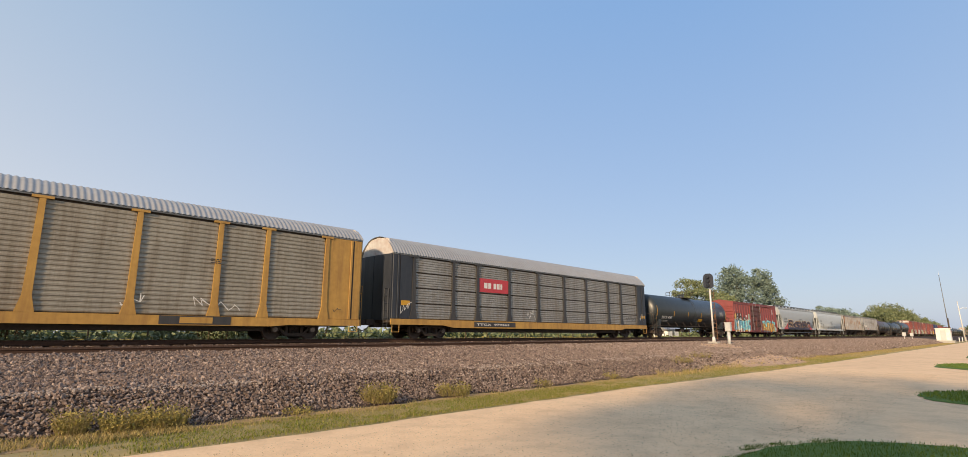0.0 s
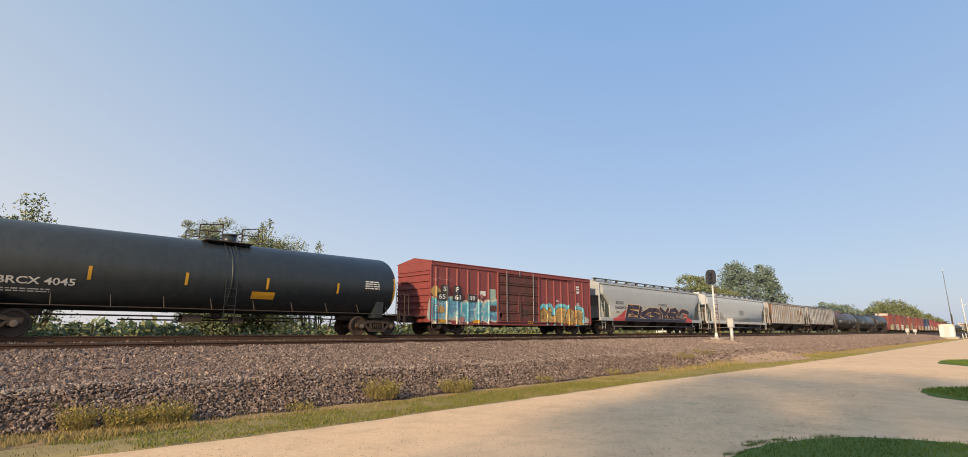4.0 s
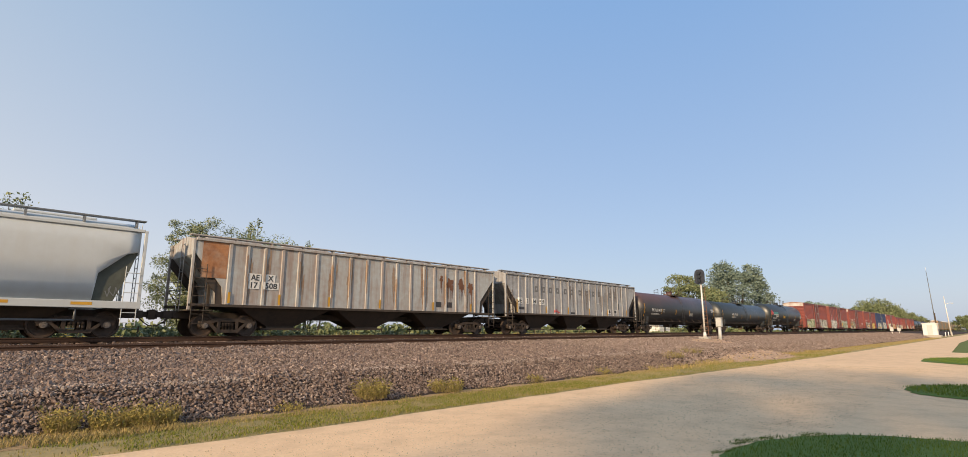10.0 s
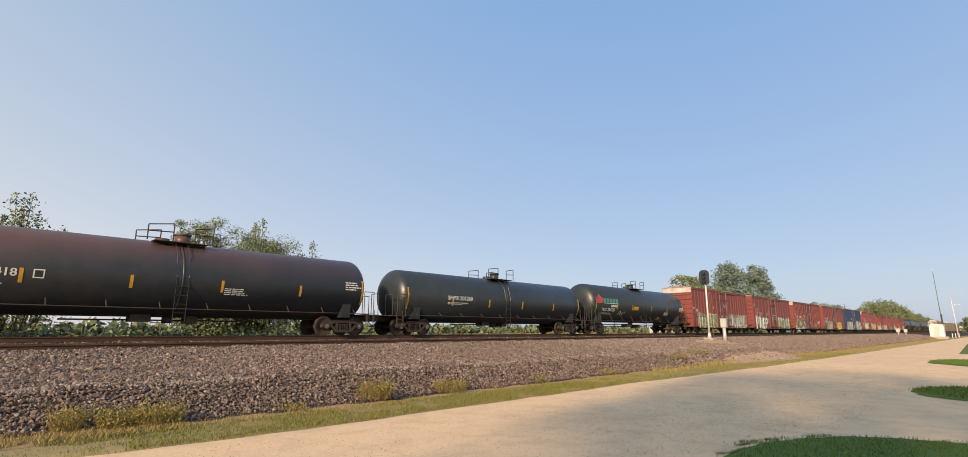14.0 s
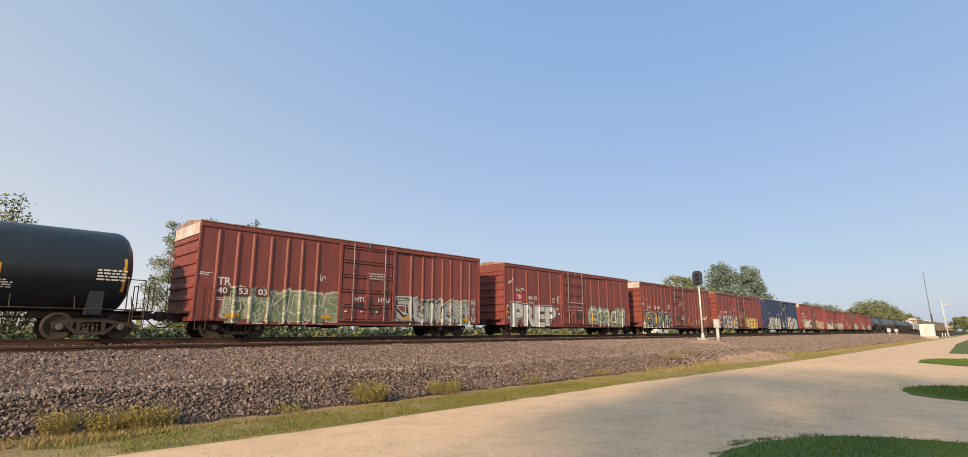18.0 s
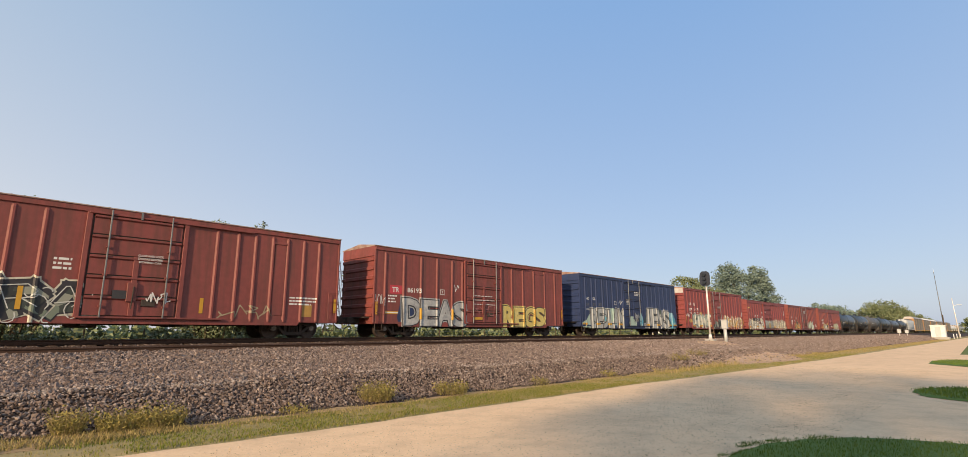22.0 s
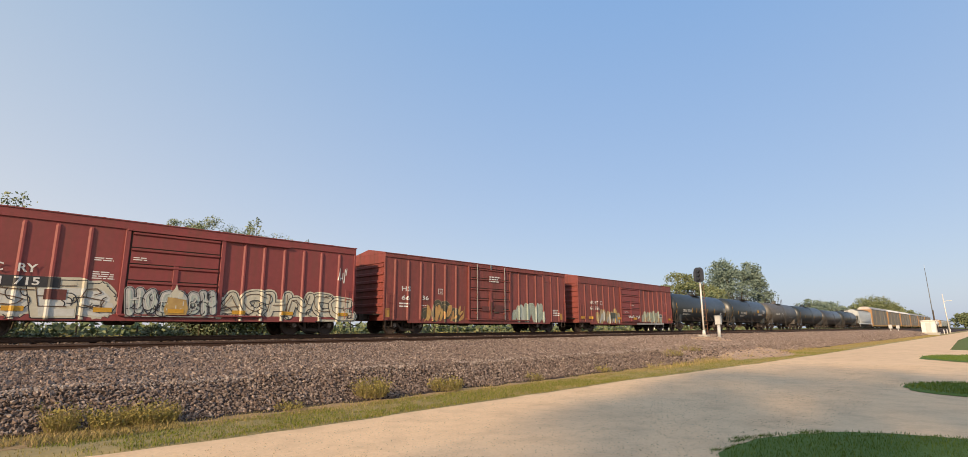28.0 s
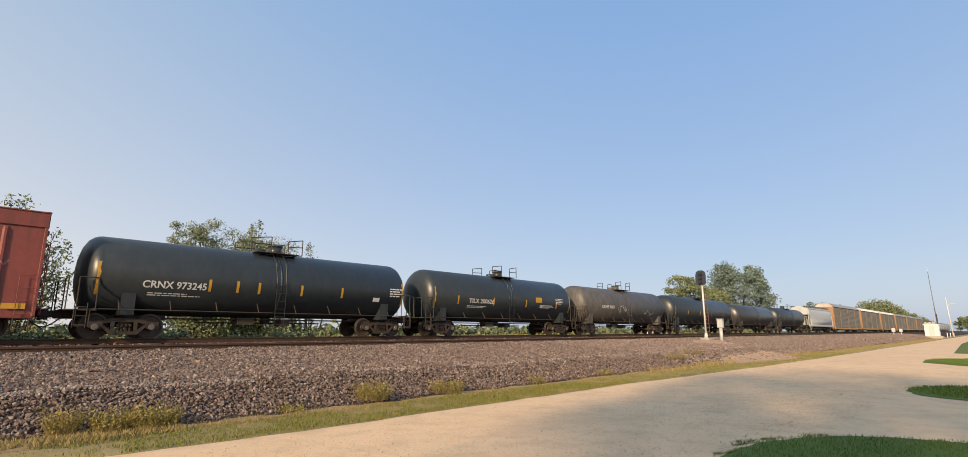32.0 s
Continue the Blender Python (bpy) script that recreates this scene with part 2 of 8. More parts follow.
M["galv"] = mat("galv", (0.36, 0.33, 0.275), (0.235, 0.213, 0.172), 0.6, metal=0.35, fine=6, coarse=0.6, amount=0.9, streak=1, bump=0.08,
                dirt=(0.155, 0.115, 0.075), dirt_amount=0.7)
M["tan_sheet"] = mat("tan_sheet", (0.23, 0.205, 0.165), (0.17, 0.148, 0.118), 0.6, metal=0.1, fine=6, coarse=0.6, amount=0.9, streak=1, dirt=(0.25, 0.17, 0.10), dirt_amount=0.5)
M["orange_end"] = mat("orange_end", (0.36, 0.19, 0.075), (0.27, 0.14, 0.06), 0.6, fine=6)
M["galv_light"] = mat("galv_light", (0.36, 0.35, 0.33), (0.23, 0.222, 0.205), 0.5, metal=0.45, fine=6, coarse=0.6, amount=0.9, streak=1, bump=0.08,
                      dirt=(0.21, 0.17, 0.13), dirt_amount=0.7)
M["roof_galv"] = mat("roof_galv", (0.4, 0.39, 0.385), (0.31, 0.3, 0.29), 0.5, metal=0.4, fine=4, coarse=0.5, amount=0.7, bump=0.05, dirt=(0.35, 0.32, 0.29), dirt_amount=0.5)
M["yellow"] = mat("yellow", (0.5, 0.29, 0.07), (0.36, 0.195, 0.05), 0.6, fine=5, coarse=0.7, amount=0.8, streak=1, bump=0.08,
                  dirt=(0.22, 0.11, 0.04), dirt_amount=0.6)
M["yellow_strip"] = mat("yellow_strip", (0.58, 0.31, 0.03), (0.44, 0.22, 0.02), 0.5, fine=9)
M["black_paint"] = mat("black_paint", (0.028, 0.029, 0.033), (0.045, 0.042, 0.042), 0.5, fine=5, coarse=0.6, amount=0.8, streak=1, bump=0.06,
                       dirt=(0.085, 0.075, 0.065), dirt_amount=0.5)
M["tank_black"] = mat("tank_black", (0.019, 0.026, 0.032), (0.03, 0.037, 0.043), 0.38, fine=4, coarse=0.5, amount=0.8, streak=1, bump=0.04,
                      dirt=(0.055, 0.062, 0.068), dirt_amount=0.3)
M["tank_rusty"] = mat("tank_rusty", (0.02, 0.024, 0.03), (0.032, 0.034, 0.038), 0.42, fine=3, coarse=0.3, amount=1.0, bump=0.04,
                      dirt=(0.05, 0.04, 0.04), dirt_amount=0.3, crown=(2.4, 3.6, (0.11, 0.058, 0.05)))
M["tank_grey"] = mat("tank_grey", (0.055, 0.054, 0.053), (0.105, 0.096, 0.088), 0.5, fine=4, coarse=0.5, amount=0.9, streak=1, bump=0.04,
                     dirt=(0.2, 0.17, 0.14), dirt_amount=0.5)
M["tank_silver"] = mat("tank_silver", (0.06, 0.064, 0.07), (0.042, 0.042, 0.046), 0.35, metal=0.3, fine=4, coarse=0.5, amount=0.7)
M["tank_white"] = mat("tank_white", (0.68, 0.67, 0.64), (0.5, 0.48, 0.44), 0.5, fine=4, coarse=0.5)
M["hopper_grey"] = mat("hopper_grey", (0.4, 0.43, 0.45), (0.35, 0.37, 0.38), 0.5, fine=4, coarse=0.35, amount=0.8, streak=1, bump=0.04,
                       dirt=(0.31, 0.285, 0.245), dirt_amount=0.23)
M["hopper_white"] = mat("hopper_white", (0.5, 0.53, 0.54), (0.45, 0.47, 0.475), 0.5, fine=4, coarse=0.35, amount=0.7, streak=1, bump=0.04,
                        dirt=(0.42, 0.39, 0.33), dirt_amount=0.18)
M["hopper_rusty"] = mat("hopper_rusty", (0.43, 0.46, 0.465), (0.34, 0.3, 0.27), 0.65, fine=4, coarse=0.45, amount=1.0, streak=1, bump=0.1,
                        dirt=(0.24, 0.13, 0.085), dirt_amount=0.75)
M["hopper_old"] = mat("hopper_old", (0.4, 0.41, 0.42), (0.27, 0.265, 0.265), 0.65, fine=4, coarse=0.45, amount=1.0, streak=1, bump=0.1,
                      dirt=(0.14, 0.115, 0.105), dirt_amount=0.85)
M["rust_stain"] = mat("rust_stain", (0.17, 0.14, 0.125), (0.26, 0.235, 0.22), 0.8, fine=6, coarse=1.5, amount=1.0)
M["rust_smear"] = mat("rust_smear", (0.27, 0.17, 0.115), (0.36, 0.29, 0.23), 0.8, fine=6, coarse=1.5, amount=1.0)
M["rust_orange"] = mat("rust_orange", (0.42, 0.2, 0.1), (0.25, 0.11, 0.06), 0.8, fine=6, coarse=1.2, amount=1.0, dirt=(0.45, 0.36, 0.28), dirt_amount=0.6)
M["rust"] = mat("rust", (0.2, 0.1, 0.065), (0.13, 0.068, 0.048), 0.85, fine=6, coarse=0.8, amount=0.9)
M["walk_grey"] = mat("walk_grey", (0.20, 0.21, 0.22), (0.12, 0.125, 0.13), 0.55, metal=0.4, fine=9)
M["white"] = mat("white", (0.78, 0.77, 0.74), (0.64, 0.62, 0.58), 0.6, fine=7, coarse=0.8, amount=0.6, dirt=(0.5, 0.45, 0.38), dirt_amount=0.4)
M["letter_white"] = mat("letter_white", (0.72, 0.71, 0.68), (0.55, 0.53, 0.5), 0.6, fine=12)
M["letter_black"] = mat("letter_black", (0.03, 0.03, 0.035), (0.07, 0.065, 0.06), 0.6, fine=12)
M["spray_white"] = mat("spray_white", (0.64, 0.64, 0.6), (0.5, 0.5, 0.46), 0.6, fine=6, coarse=1.2, amount=1.0, dirt=(0.38, 0.38, 0.353), dirt_amount=0.5)
M["spray_silver"] = mat("spray_silver", (0.5, 0.5, 0.48), (0.26, 0.27, 0.28), 0.6, fine=6, coarse=1.5, amount=1.0, dirt=(0.253, 0.257, 0.253), dirt_amount=0.5)
M["spray_black"] = mat("spray_black", (0.025, 0.025, 0.03), (0.05, 0.04, 0.045), 0.6, fine=6)
M["spray_blue"] = mat("spray_blue", (0.1, 0.42, 0.52), (0.1, 0.25, 0.42), 0.6, fine=6, coarse=2.2, amount=1.0, dirt=(0.067, 0.223, 0.313), dirt_amount=0.5, facets=((0.1, 0.38, 0.48), (0.12, 0.25, 0.4), (0.3, 0.5, 0.55)))
M["spray_gold"] = mat("spray_gold", (0.62, 0.33, 0.07), (0.42, 0.2, 0.05), 0.6, fine=6, coarse=2.2, amount=1.0, dirt=(0.347, 0.177, 0.04), dirt_amount=0.5, facets=((0.6, 0.33, 0.08), (0.42, 0.2, 0.05), (0.65, 0.5, 0.2)))
M["spray_purple"] = mat("spray_purple", (0.02, 0.018, 0.04), (0.04, 0.03, 0.07), 0.6, fine=6, coarse=2.2, amount=1.0, dirt=(0.047, 0.027, 0.07), dirt_amount=0.5, facets=((0.016, 0.016, 0.036), (0.025, 0.022, 0.05), (0.012, 0.013, 0.024), (0.035, 0.028, 0.062)))
M["spray_red"] = mat("spray_red", (0.55, 0.07, 0.07), (0.4, 0.05, 0.06), 0.6, fine=5, coarse=1.4, amount=1)
M["spray_dark"] = mat("spray_dark", (0.05, 0.06, 0.05), (0.03, 0.03, 0.03), 0.6, fine=6, facets=((0.05, 0.06, 0.05), (0.2, 0.24, 0.18), (0.03, 0.03, 0.03), (0.33, 0.34, 0.27)))
M["spray_yellow"] = mat("spray_yellow", (0.62, 0.52, 0.22), (0.55, 0.42, 0.10), 0.6, fine=5, coarse=1.4, amount=1)
M["spray_orange"] = mat("spray_orange", (0.5, 0.22, 0.09), (0.45, 0.33, 0.18), 0.6, fine=6, coarse=2.2, amount=1.0, dirt=(0.317, 0.183, 0.09), dirt_amount=0.5, facets=((0.42, 0.26, 0.12), (0.5, 0.42, 0.28), (0.3, 0.15, 0.07), (0.5, 0.47, 0.38)))
M["spray_green"] = mat("spray_green", (0.26, 0.31, 0.18), (0.12, 0.17, 0.09), 0.6, fine=6, coarse=2.2, amount=1.0, dirt=(0.177, 0.21, 0.14), dirt_amount=0.5, facets=((0.22, 0.27, 0.15), (0.13, 0.18, 0.1), (0.34, 0.37, 0.25), (0.18, 0.23, 0.13)))
M["spray_cyan"] = mat("spray_cyan", (0.12, 0.42, 0.5), (0.2, 0.5, 0.55), 0.6, fine=6, coarse=2.2, amount=1.0)
M["spray_mint"] = mat("spray_mint", (0.3, 0.42, 0.35), (0.42, 0.52, 0.44), 0.6, fine=6, coarse=1.6, amount=1.0)
M["spray_pale"] = mat("spray_pale", (0.5, 0.54, 0.48), (0.4, 0.46, 0.4), 0.6, fine=6, coarse=1.6, amount=1.0)
M["spray_cream"] = mat("spray_cream", (0.6, 0.57, 0.46), (0.48, 0.44, 0.34), 0.6, fine=6, coarse=1.4, amount=1.0)
M["spray_grey"] = mat("spray_grey", (0.43, 0.44, 0.42), (0.33, 0.34, 0.33), 0.6, fine=6, coarse=1.4, amount=1.0)
M["spray_moss"] = mat("spray_moss", (0.035, 0.06, 0.055), (0.02, 0.03, 0.03), 0.6, fine=6, coarse=2)
M["spray_olive"] = mat("spray_olive", (0.17, 0.21, 0.1), (0.25, 0.28, 0.16), 0.6, fine=6, coarse=1.8, amount=1.0)
M["spray_tan"] = mat("spray_tan", (0.48, 0.33, 0.12), (0.36, 0.22, 0.08), 0.6, fine=6, coarse=2, amount=1.0)
M["spray_brown"] = mat("spray_brown", (0.075, 0.045, 0.03), (0.14, 0.08, 0.045), 0.6, fine=6, coarse=2, amount=1.0)
M["spray_amber"] = mat("spray_amber", (0.55, 0.36, 0.12), (0.42, 0.2, 0.08), 0.6, fine=6, coarse=2, amount=1.0)
M["spray_faded"] = mat("spray_faded", (0.38, 0.32, 0.22), (0.26, 0.2, 0.13), 0.7, fine=5, coarse=1.8, amount=1.0)
M["spray_haze"] = mat("spray_haze", (0.5, 0.36, 0.3), (0.38, 0.27, 0.2), 0.7, fine=6, coarse=1.6, amount=1.0)
M["spray_murk"] = mat("spray_murk", (0.055, 0.05, 0.032), (0.085, 0.075, 0.045), 0.65, fine=6, coarse=2, amount=1.0)
M["spray_sage"] = mat("spray_sage", (0.25, 0.3, 0.24), (0.36, 0.41, 0.34), 0.65, fine=6, coarse=2.4, amount=1.0)
M["navy_paint"] = mat("navy_paint", (0.018, 0.023, 0.034), (0.03, 0.035, 0.045), 0.5, fine=5, coarse=0.6, amount=0.8, streak=1, bump=0.05,
                      dirt=(0.06, 0.065, 0.075), dirt_amount=0.45)
M["ridge_stone"] = mat("ridge_stone", (0.36, 0.3, 0.26), (0.26, 0.21, 0.18), 0.9, fine=30, coarse=4, amount=0.7, bump=0.3,
                       island=((0.24, 0.19, 0.165), (0.34, 0.28, 0.245), (0.46, 0.39, 0.34)))
M["spray_rose"] = mat("spray_rose", (0.42, 0.2, 0.2), (0.32, 0.13, 0.12), 0.7, fine=6, coarse=2, amount=1.0)
# hopper end sheets: the recess's shade put into the colour; also a grey plate
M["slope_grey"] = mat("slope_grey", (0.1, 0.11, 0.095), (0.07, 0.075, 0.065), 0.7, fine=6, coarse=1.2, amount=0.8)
M["panel_red"] = mat("panel_red", (0.50, 0.045, 0.06), (0.38, 0.04, 0.05), 0.5, fine=6)
M["logo_teal"] = mat("logo_teal", (0.05, 0.27, 0.24), (0.04, 0.2, 0.18), 0.5, fine=6)
M["letter_faded"] = mat("letter_faded", (0.13, 0.13, 0.135), (0.24, 0.235, 0.23), 0.7, fine=9, coarse=3)
M["signal_black"] = mat("signal_black", (0.02, 0.025, 0.04), (0.035, 0.04, 0.055), 0.45, fine=8)
M["mast"] = mat("mast", (0.74, 0.73, 0.7), (0.62, 0.58, 0.52), 0.5, metal=0.2, fine=7, dirt=(0.35, 0.22, 0.13), dirt_amount=0.4)
M["box_metal"] = mat("box_metal", (0.55, 0.56, 0.55), (0.42, 0.42, 0.41), 0.5, metal=0.2, fine=6)
M["lens"] = mat("lens", (0.02, 0.025, 0.03), None, 0.1, fine=5, bump=0)
M["concrete"] = mat("concrete", (0.42, 0.40, 0.36), (0.33, 0.31, 0.27), 0.9, fine=9, coarse=1)
M["pole_wood"] = mat("pole_wood", (0.10, 0.075, 0.055), (0.06, 0.045, 0.035), 0.9, fine=9)

# ---- mesh helpers ----


def box(bm, x0, x1, y0, y1, z0, z1):
    v = [bm.verts.new((x, y, z)) for x in (x0, x1) for y in (y0, y1) for z in (z0, z1)]
    for f in ((0, 1, 3, 2), (4, 6, 7, 5), (0, 4, 5, 1), (2, 3, 7, 6), (0, 2, 6, 4), (1, 5, 7, 3)):
        bm.faces.new([v[i] for i in f])
    return bm


def boxes(*rows):
    bm = bmesh.new()
    for r in rows:
        box(bm, *r)
    return bm


def bevelled(bm, w=0.02, seg=1):
    bmesh.ops.bevel(bm, geom=list(bm.edges), offset=w, segments=seg, affect="EDGES", profile=0.6)
    return bm


def tube(bm, a, b, r, n=8, r2=None):
    """A round bar from a to b, tapering to r2."""
    a, b = Vector(a), Vector(b)
    q = (b - a).to_track_quat("Z", "Y")
    rings = []
    for p, rad in ((a, r), (b, r if r2 is None else r2)):
        rings.append([bm.verts.new(p + q @ Vector((rad * math.cos(k * math.tau / n), rad * math.sin(k * math.tau / n), 0))) for k in range(n)])
    for k in range(n):
        f = bm.faces.new((rings[0][k], rings[0][(k + 1) % n], rings[1][(k + 1) % n], rings[1][k]))
        f.smooth = n > 6
    bm.faces.new(list(reversed(rings[0])))
    bm.faces.new(rings[1])
    return bm


def pipes(rows, r, n=6):
    """Bars that follow lines of points."""
    bm = bmesh.new()
    for pts in rows:
        for a, b in zip(pts, pts[1:]):
            tube(bm, a, b, r, n)
    return bm


def slab_xz(bm, outline, y0, y1):
    """A plate with an outline in x, z, from y0 to y1."""
    a = [bm.verts.new((x, y0, z)) for x, z in outline]
    b = [bm.verts.new((x, y1, z)) for x, z in outline]
    n = len(outline)
    bm.faces.new(a)
    bm.faces.new(list(reversed(b)))
    for k in range(n):
        bm.faces.new((a[(k + 1) % n], a[k], b[k], b[(k + 1) % n]))
    bmesh.ops.recalc_face_normals(bm, faces=bm.faces)
    return bm


def loft(bm, rings, cap=True, smooth=False):
    """A skin over closed rings of equal length."""
    vs = [[bm.verts.new(p) for p in ring] for ring in rings]
    n = len(vs[0])
    for a, b in zip(vs, vs[1:]):
        for k in range(n):
            f = bm.faces.new((a[k], a[(k + 1) % n], b[(k + 1) % n], b[k]))
            f.smooth = smooth
    if cap:
        bm.faces.new(list(reversed(vs[0])))
        bm.faces.new(vs[-1])
    bmesh.ops.recalc_face_normals(bm, faces=bm.faces)
    return bm


def lathe_x(bm, profile, n=40, cy=0.0, cz=0.0):
    """A body of revolution round a line along x; profile of (x, radius)."""
    loft(bm, [[(x, cy + r * math.sin(k * math.tau / n), cz + r * math.cos(k * math.tau / n)) for k in range(n)] for x, r in profile], True, True)
    return bm


def mesh_of(name, bm, material):
    me = bpy.data.meshes.new(name)
    bm.to_mesh(me)
    bm.free()
    me.materials.append(M[material])
    return me


def part(name, bm, material, parent, label="", at=None):
    """Links a bmesh (or a ready mesh) as one object under parent."""
    me = bm if isinstance(bm, bpy.types.Mesh) else mesh_of(name, bm, material)
    ob = new(name, me)
    ob.parent = parent
    if at is not None:
        ob.matrix_basis = at
    if label:
        ob["label"] = label
    return ob


def thing(name, label, category, group="", at=None, kind=""):
    ob = new(name)
    ob.empty_display_size = 0.2
    if at is not None:
        ob.matrix_basis = at
    return tagged(ob, label, category, group, kind)


def structure(name, bm, material, label, category):
    me = bm if isinstance(bm, bpy.types.Mesh) else mesh_of(name, bm, material)
    return tagged(new(name, me), label, category, kind="structure")


def mesh_np(name, verts, faces, material, smooth=False):
    """A mesh from arrays; faces all of one size."""
    me = bpy.data.meshes.new(name)
    k = faces.shape[1]
    me.vertices.add(len(verts))
    me.vertices.foreach_set("co", np.ascontiguousarray(verts, dtype=np.float32).ravel())
    me.loops.add(faces.size)
    me.loops.foreach_set("vertex_index", np.ascontiguousarray(faces, dtype=np.int32).ravel())
    me.polygons.add(len(faces))
    me.polygons.foreach_set("loop_start", np.arange(0, faces.size, k, dtype=np.int32))
    me.polygons.foreach_set("use_smooth", np.full(len(faces), smooth))
    me.update(calc_edges=True)
    me.materials.append(M[material])
    return me


# ---- the ground, the railway bank and the drive ----
RAIL_Z, NEAR_RAIL_Z = 1.35, 1.18      # rail heads of the train's track and of the nearer track
TRACK_Y, NEAR_Y = 24.3, 20.0          # their centre lines
PROFILE = ((-9000, 0.0), (10.35, 0.0), (10.6, 0.06), (11.85, 0.54), (12.15, 0.585), (13.6, 0.62), (17.0, 0.84), (18.4, 1.0), (21.7, 1.0), (22.7, 1.12),
           (26.0, 1.15), (27.4, 0.8), (29.0, 0.65), (60, 0.5), (9000, 0.3))
PY, PZ = [p[0] for p in PROFILE], [p[1] for p in PROFILE]


def lumps(x, y, s, seed=0.0):
    return noise.noise(Vector((x * s, y * s, seed)))


def height(x, y):
    """The formation: bank, ballast shoulder and field beyond; the foot of the bank draws back where the straw strip widens."""
    back = float(np.interp(x, (0.8, 3.0), (0.5, 0.0))) * min(1.0, max(0.0, (12.2 - y) / 0.9))
    return float(np.interp(y - back + 0.2 * lumps(x, 3.0, 0.35), PY, PZ))


def grid(name, xs, ys, zf, material):
    xs, ys = np.asarray(xs, float), np.asarray(ys, float)
    v = np.array([(x, y, zf(x, y)) for x in xs for y in ys])
    n = len(ys)
    i = (np.arange(len(xs) - 1)[:, None] * n + np.arange(n - 1)[None, :]).ravel()
    return mesh_np(name, v, np.stack([i, i + n, i + n + 1, i + 1], 1), material, True)


far = [-4000, -1500, -500, -200, -100, -50]
gx = far + list(range(-30, 400, 10)) + [450, 600, 900, 1500, 4000]
gy = [-4000, -1500, -500, -200, -100, -50, -30, -20, -12, -6, 0, 4, 8, 10.2, 10.35, 10.6, 11.85, 12.15, 13.6, 17, 18.4, 21.7, 22.7, 26, 27.4, 29, 36, 60, 100, 200, 500, 1500, 4000]
structure("ground", grid("ground", gx, gy, lambda x, y: float(np.interp(y, PY, PZ)) - (0.3 if 10.3 < y < 27 else 0.06), "field"), "", "flat grassy farmland beside the railway", "ground")
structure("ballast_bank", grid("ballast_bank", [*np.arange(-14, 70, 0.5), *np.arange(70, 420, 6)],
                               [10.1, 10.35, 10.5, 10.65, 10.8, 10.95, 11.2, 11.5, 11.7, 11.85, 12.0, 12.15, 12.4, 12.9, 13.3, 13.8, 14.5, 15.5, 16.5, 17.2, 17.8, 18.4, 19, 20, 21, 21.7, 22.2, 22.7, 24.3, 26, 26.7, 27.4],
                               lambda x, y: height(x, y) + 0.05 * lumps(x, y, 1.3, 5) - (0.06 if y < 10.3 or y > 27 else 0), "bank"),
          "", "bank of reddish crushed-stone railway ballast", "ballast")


def mound_z(x, y):
    """The dirt pad under the signal, spilling down towards the drive."""
    dx = x - (42.4 - 1.0 * (16.4 - y))
    d = math.sqrt((dx / (1.9 if dx < 0 else 0.75)) ** 2 + ((y - 16.4) / 0.92) ** 2)
    return 0.9 - 0.125 * max(0, d - 1.2) + 0.06 * lumps(x, y, 0.8, 9)


structure("signal_mound", grid("signal_mound", np.arange(18, 58, 0.5), np.arange(8.7, 18.1, 0.35),
                               lambda x, y: max(mound_z(x, y), -0.2), "mound"), "", "sunlit mound of tan dirt under the signal", "mound")


def edge_far(x):
    return float(np.interp(x, (-14, 0.8, 2, 4.4, 15, 21.5, 28, 41, 80), (9.3, 9.0, 8.72, 8.52, 8.6, 8.35, 8.15, 7.97, 7.95))) + 0.1 * lumps(x, 1, 0.25, 2) + 0.08 * lumps(x, 1, 1.1, 3)


def ribbon(name, xs, y0, y1, cols, z, material):
    """A strip of ground between two edges that are functions of x."""
    ts = np.linspace(0, 1, cols)
    v = np.array([(x, y0(x) + (y1(x) - y0(x)) * t, z(x, y0(x) + (y1(x) - y0(x)) * t)) for x in xs for t in ts])
    n = cols
    i = (np.arange(len(xs) - 1)[:, None] * n + np.arange(n - 1)[None, :]).ravel()
    return mesh_np(name, v, np.stack([i, i + n, i + n + 1, i + 1], 1), material, True)


def road_near(x):
    return float(np.interp(x, (-60, -30, 44, 52, 90, 420), (-9, -9, -9, 2.6, 3.6, 3.8)))


structure("road", ribbon("road", [*np.arange(-60, 80, 0.5), *np.arange(80, 420, 5)], road_near, edge_far, 24,
                         lambda x, y: -0.02 + 0.018 * lumps(x, y, 0.35, 1), "gravel"), "", "pale tan gravel drive with tree shade", "road")
structure("verge", ribbon("verge", [*np.arange(-14, 80, 0.4), *np.arange(80, 420, 5)], lambda x: edge_far(x) - 0.12, lambda x: 10.9, 25,
                          lambda x, y: -0.09 + 0.10 * min(1, max(0, (y - edge_far(x) + 0.12) / 0.35)) + 0.012 * lumps(x, y, 0.8, 4), "verge"), "", "strip of dry and green grass along the drive", "grass verge")


def dry_edge(x):
    return 9.85 + 0.12 * lumps(x, 2, 0.5, 12) + 0.1 * lumps(x, 2, 2.1, 13)


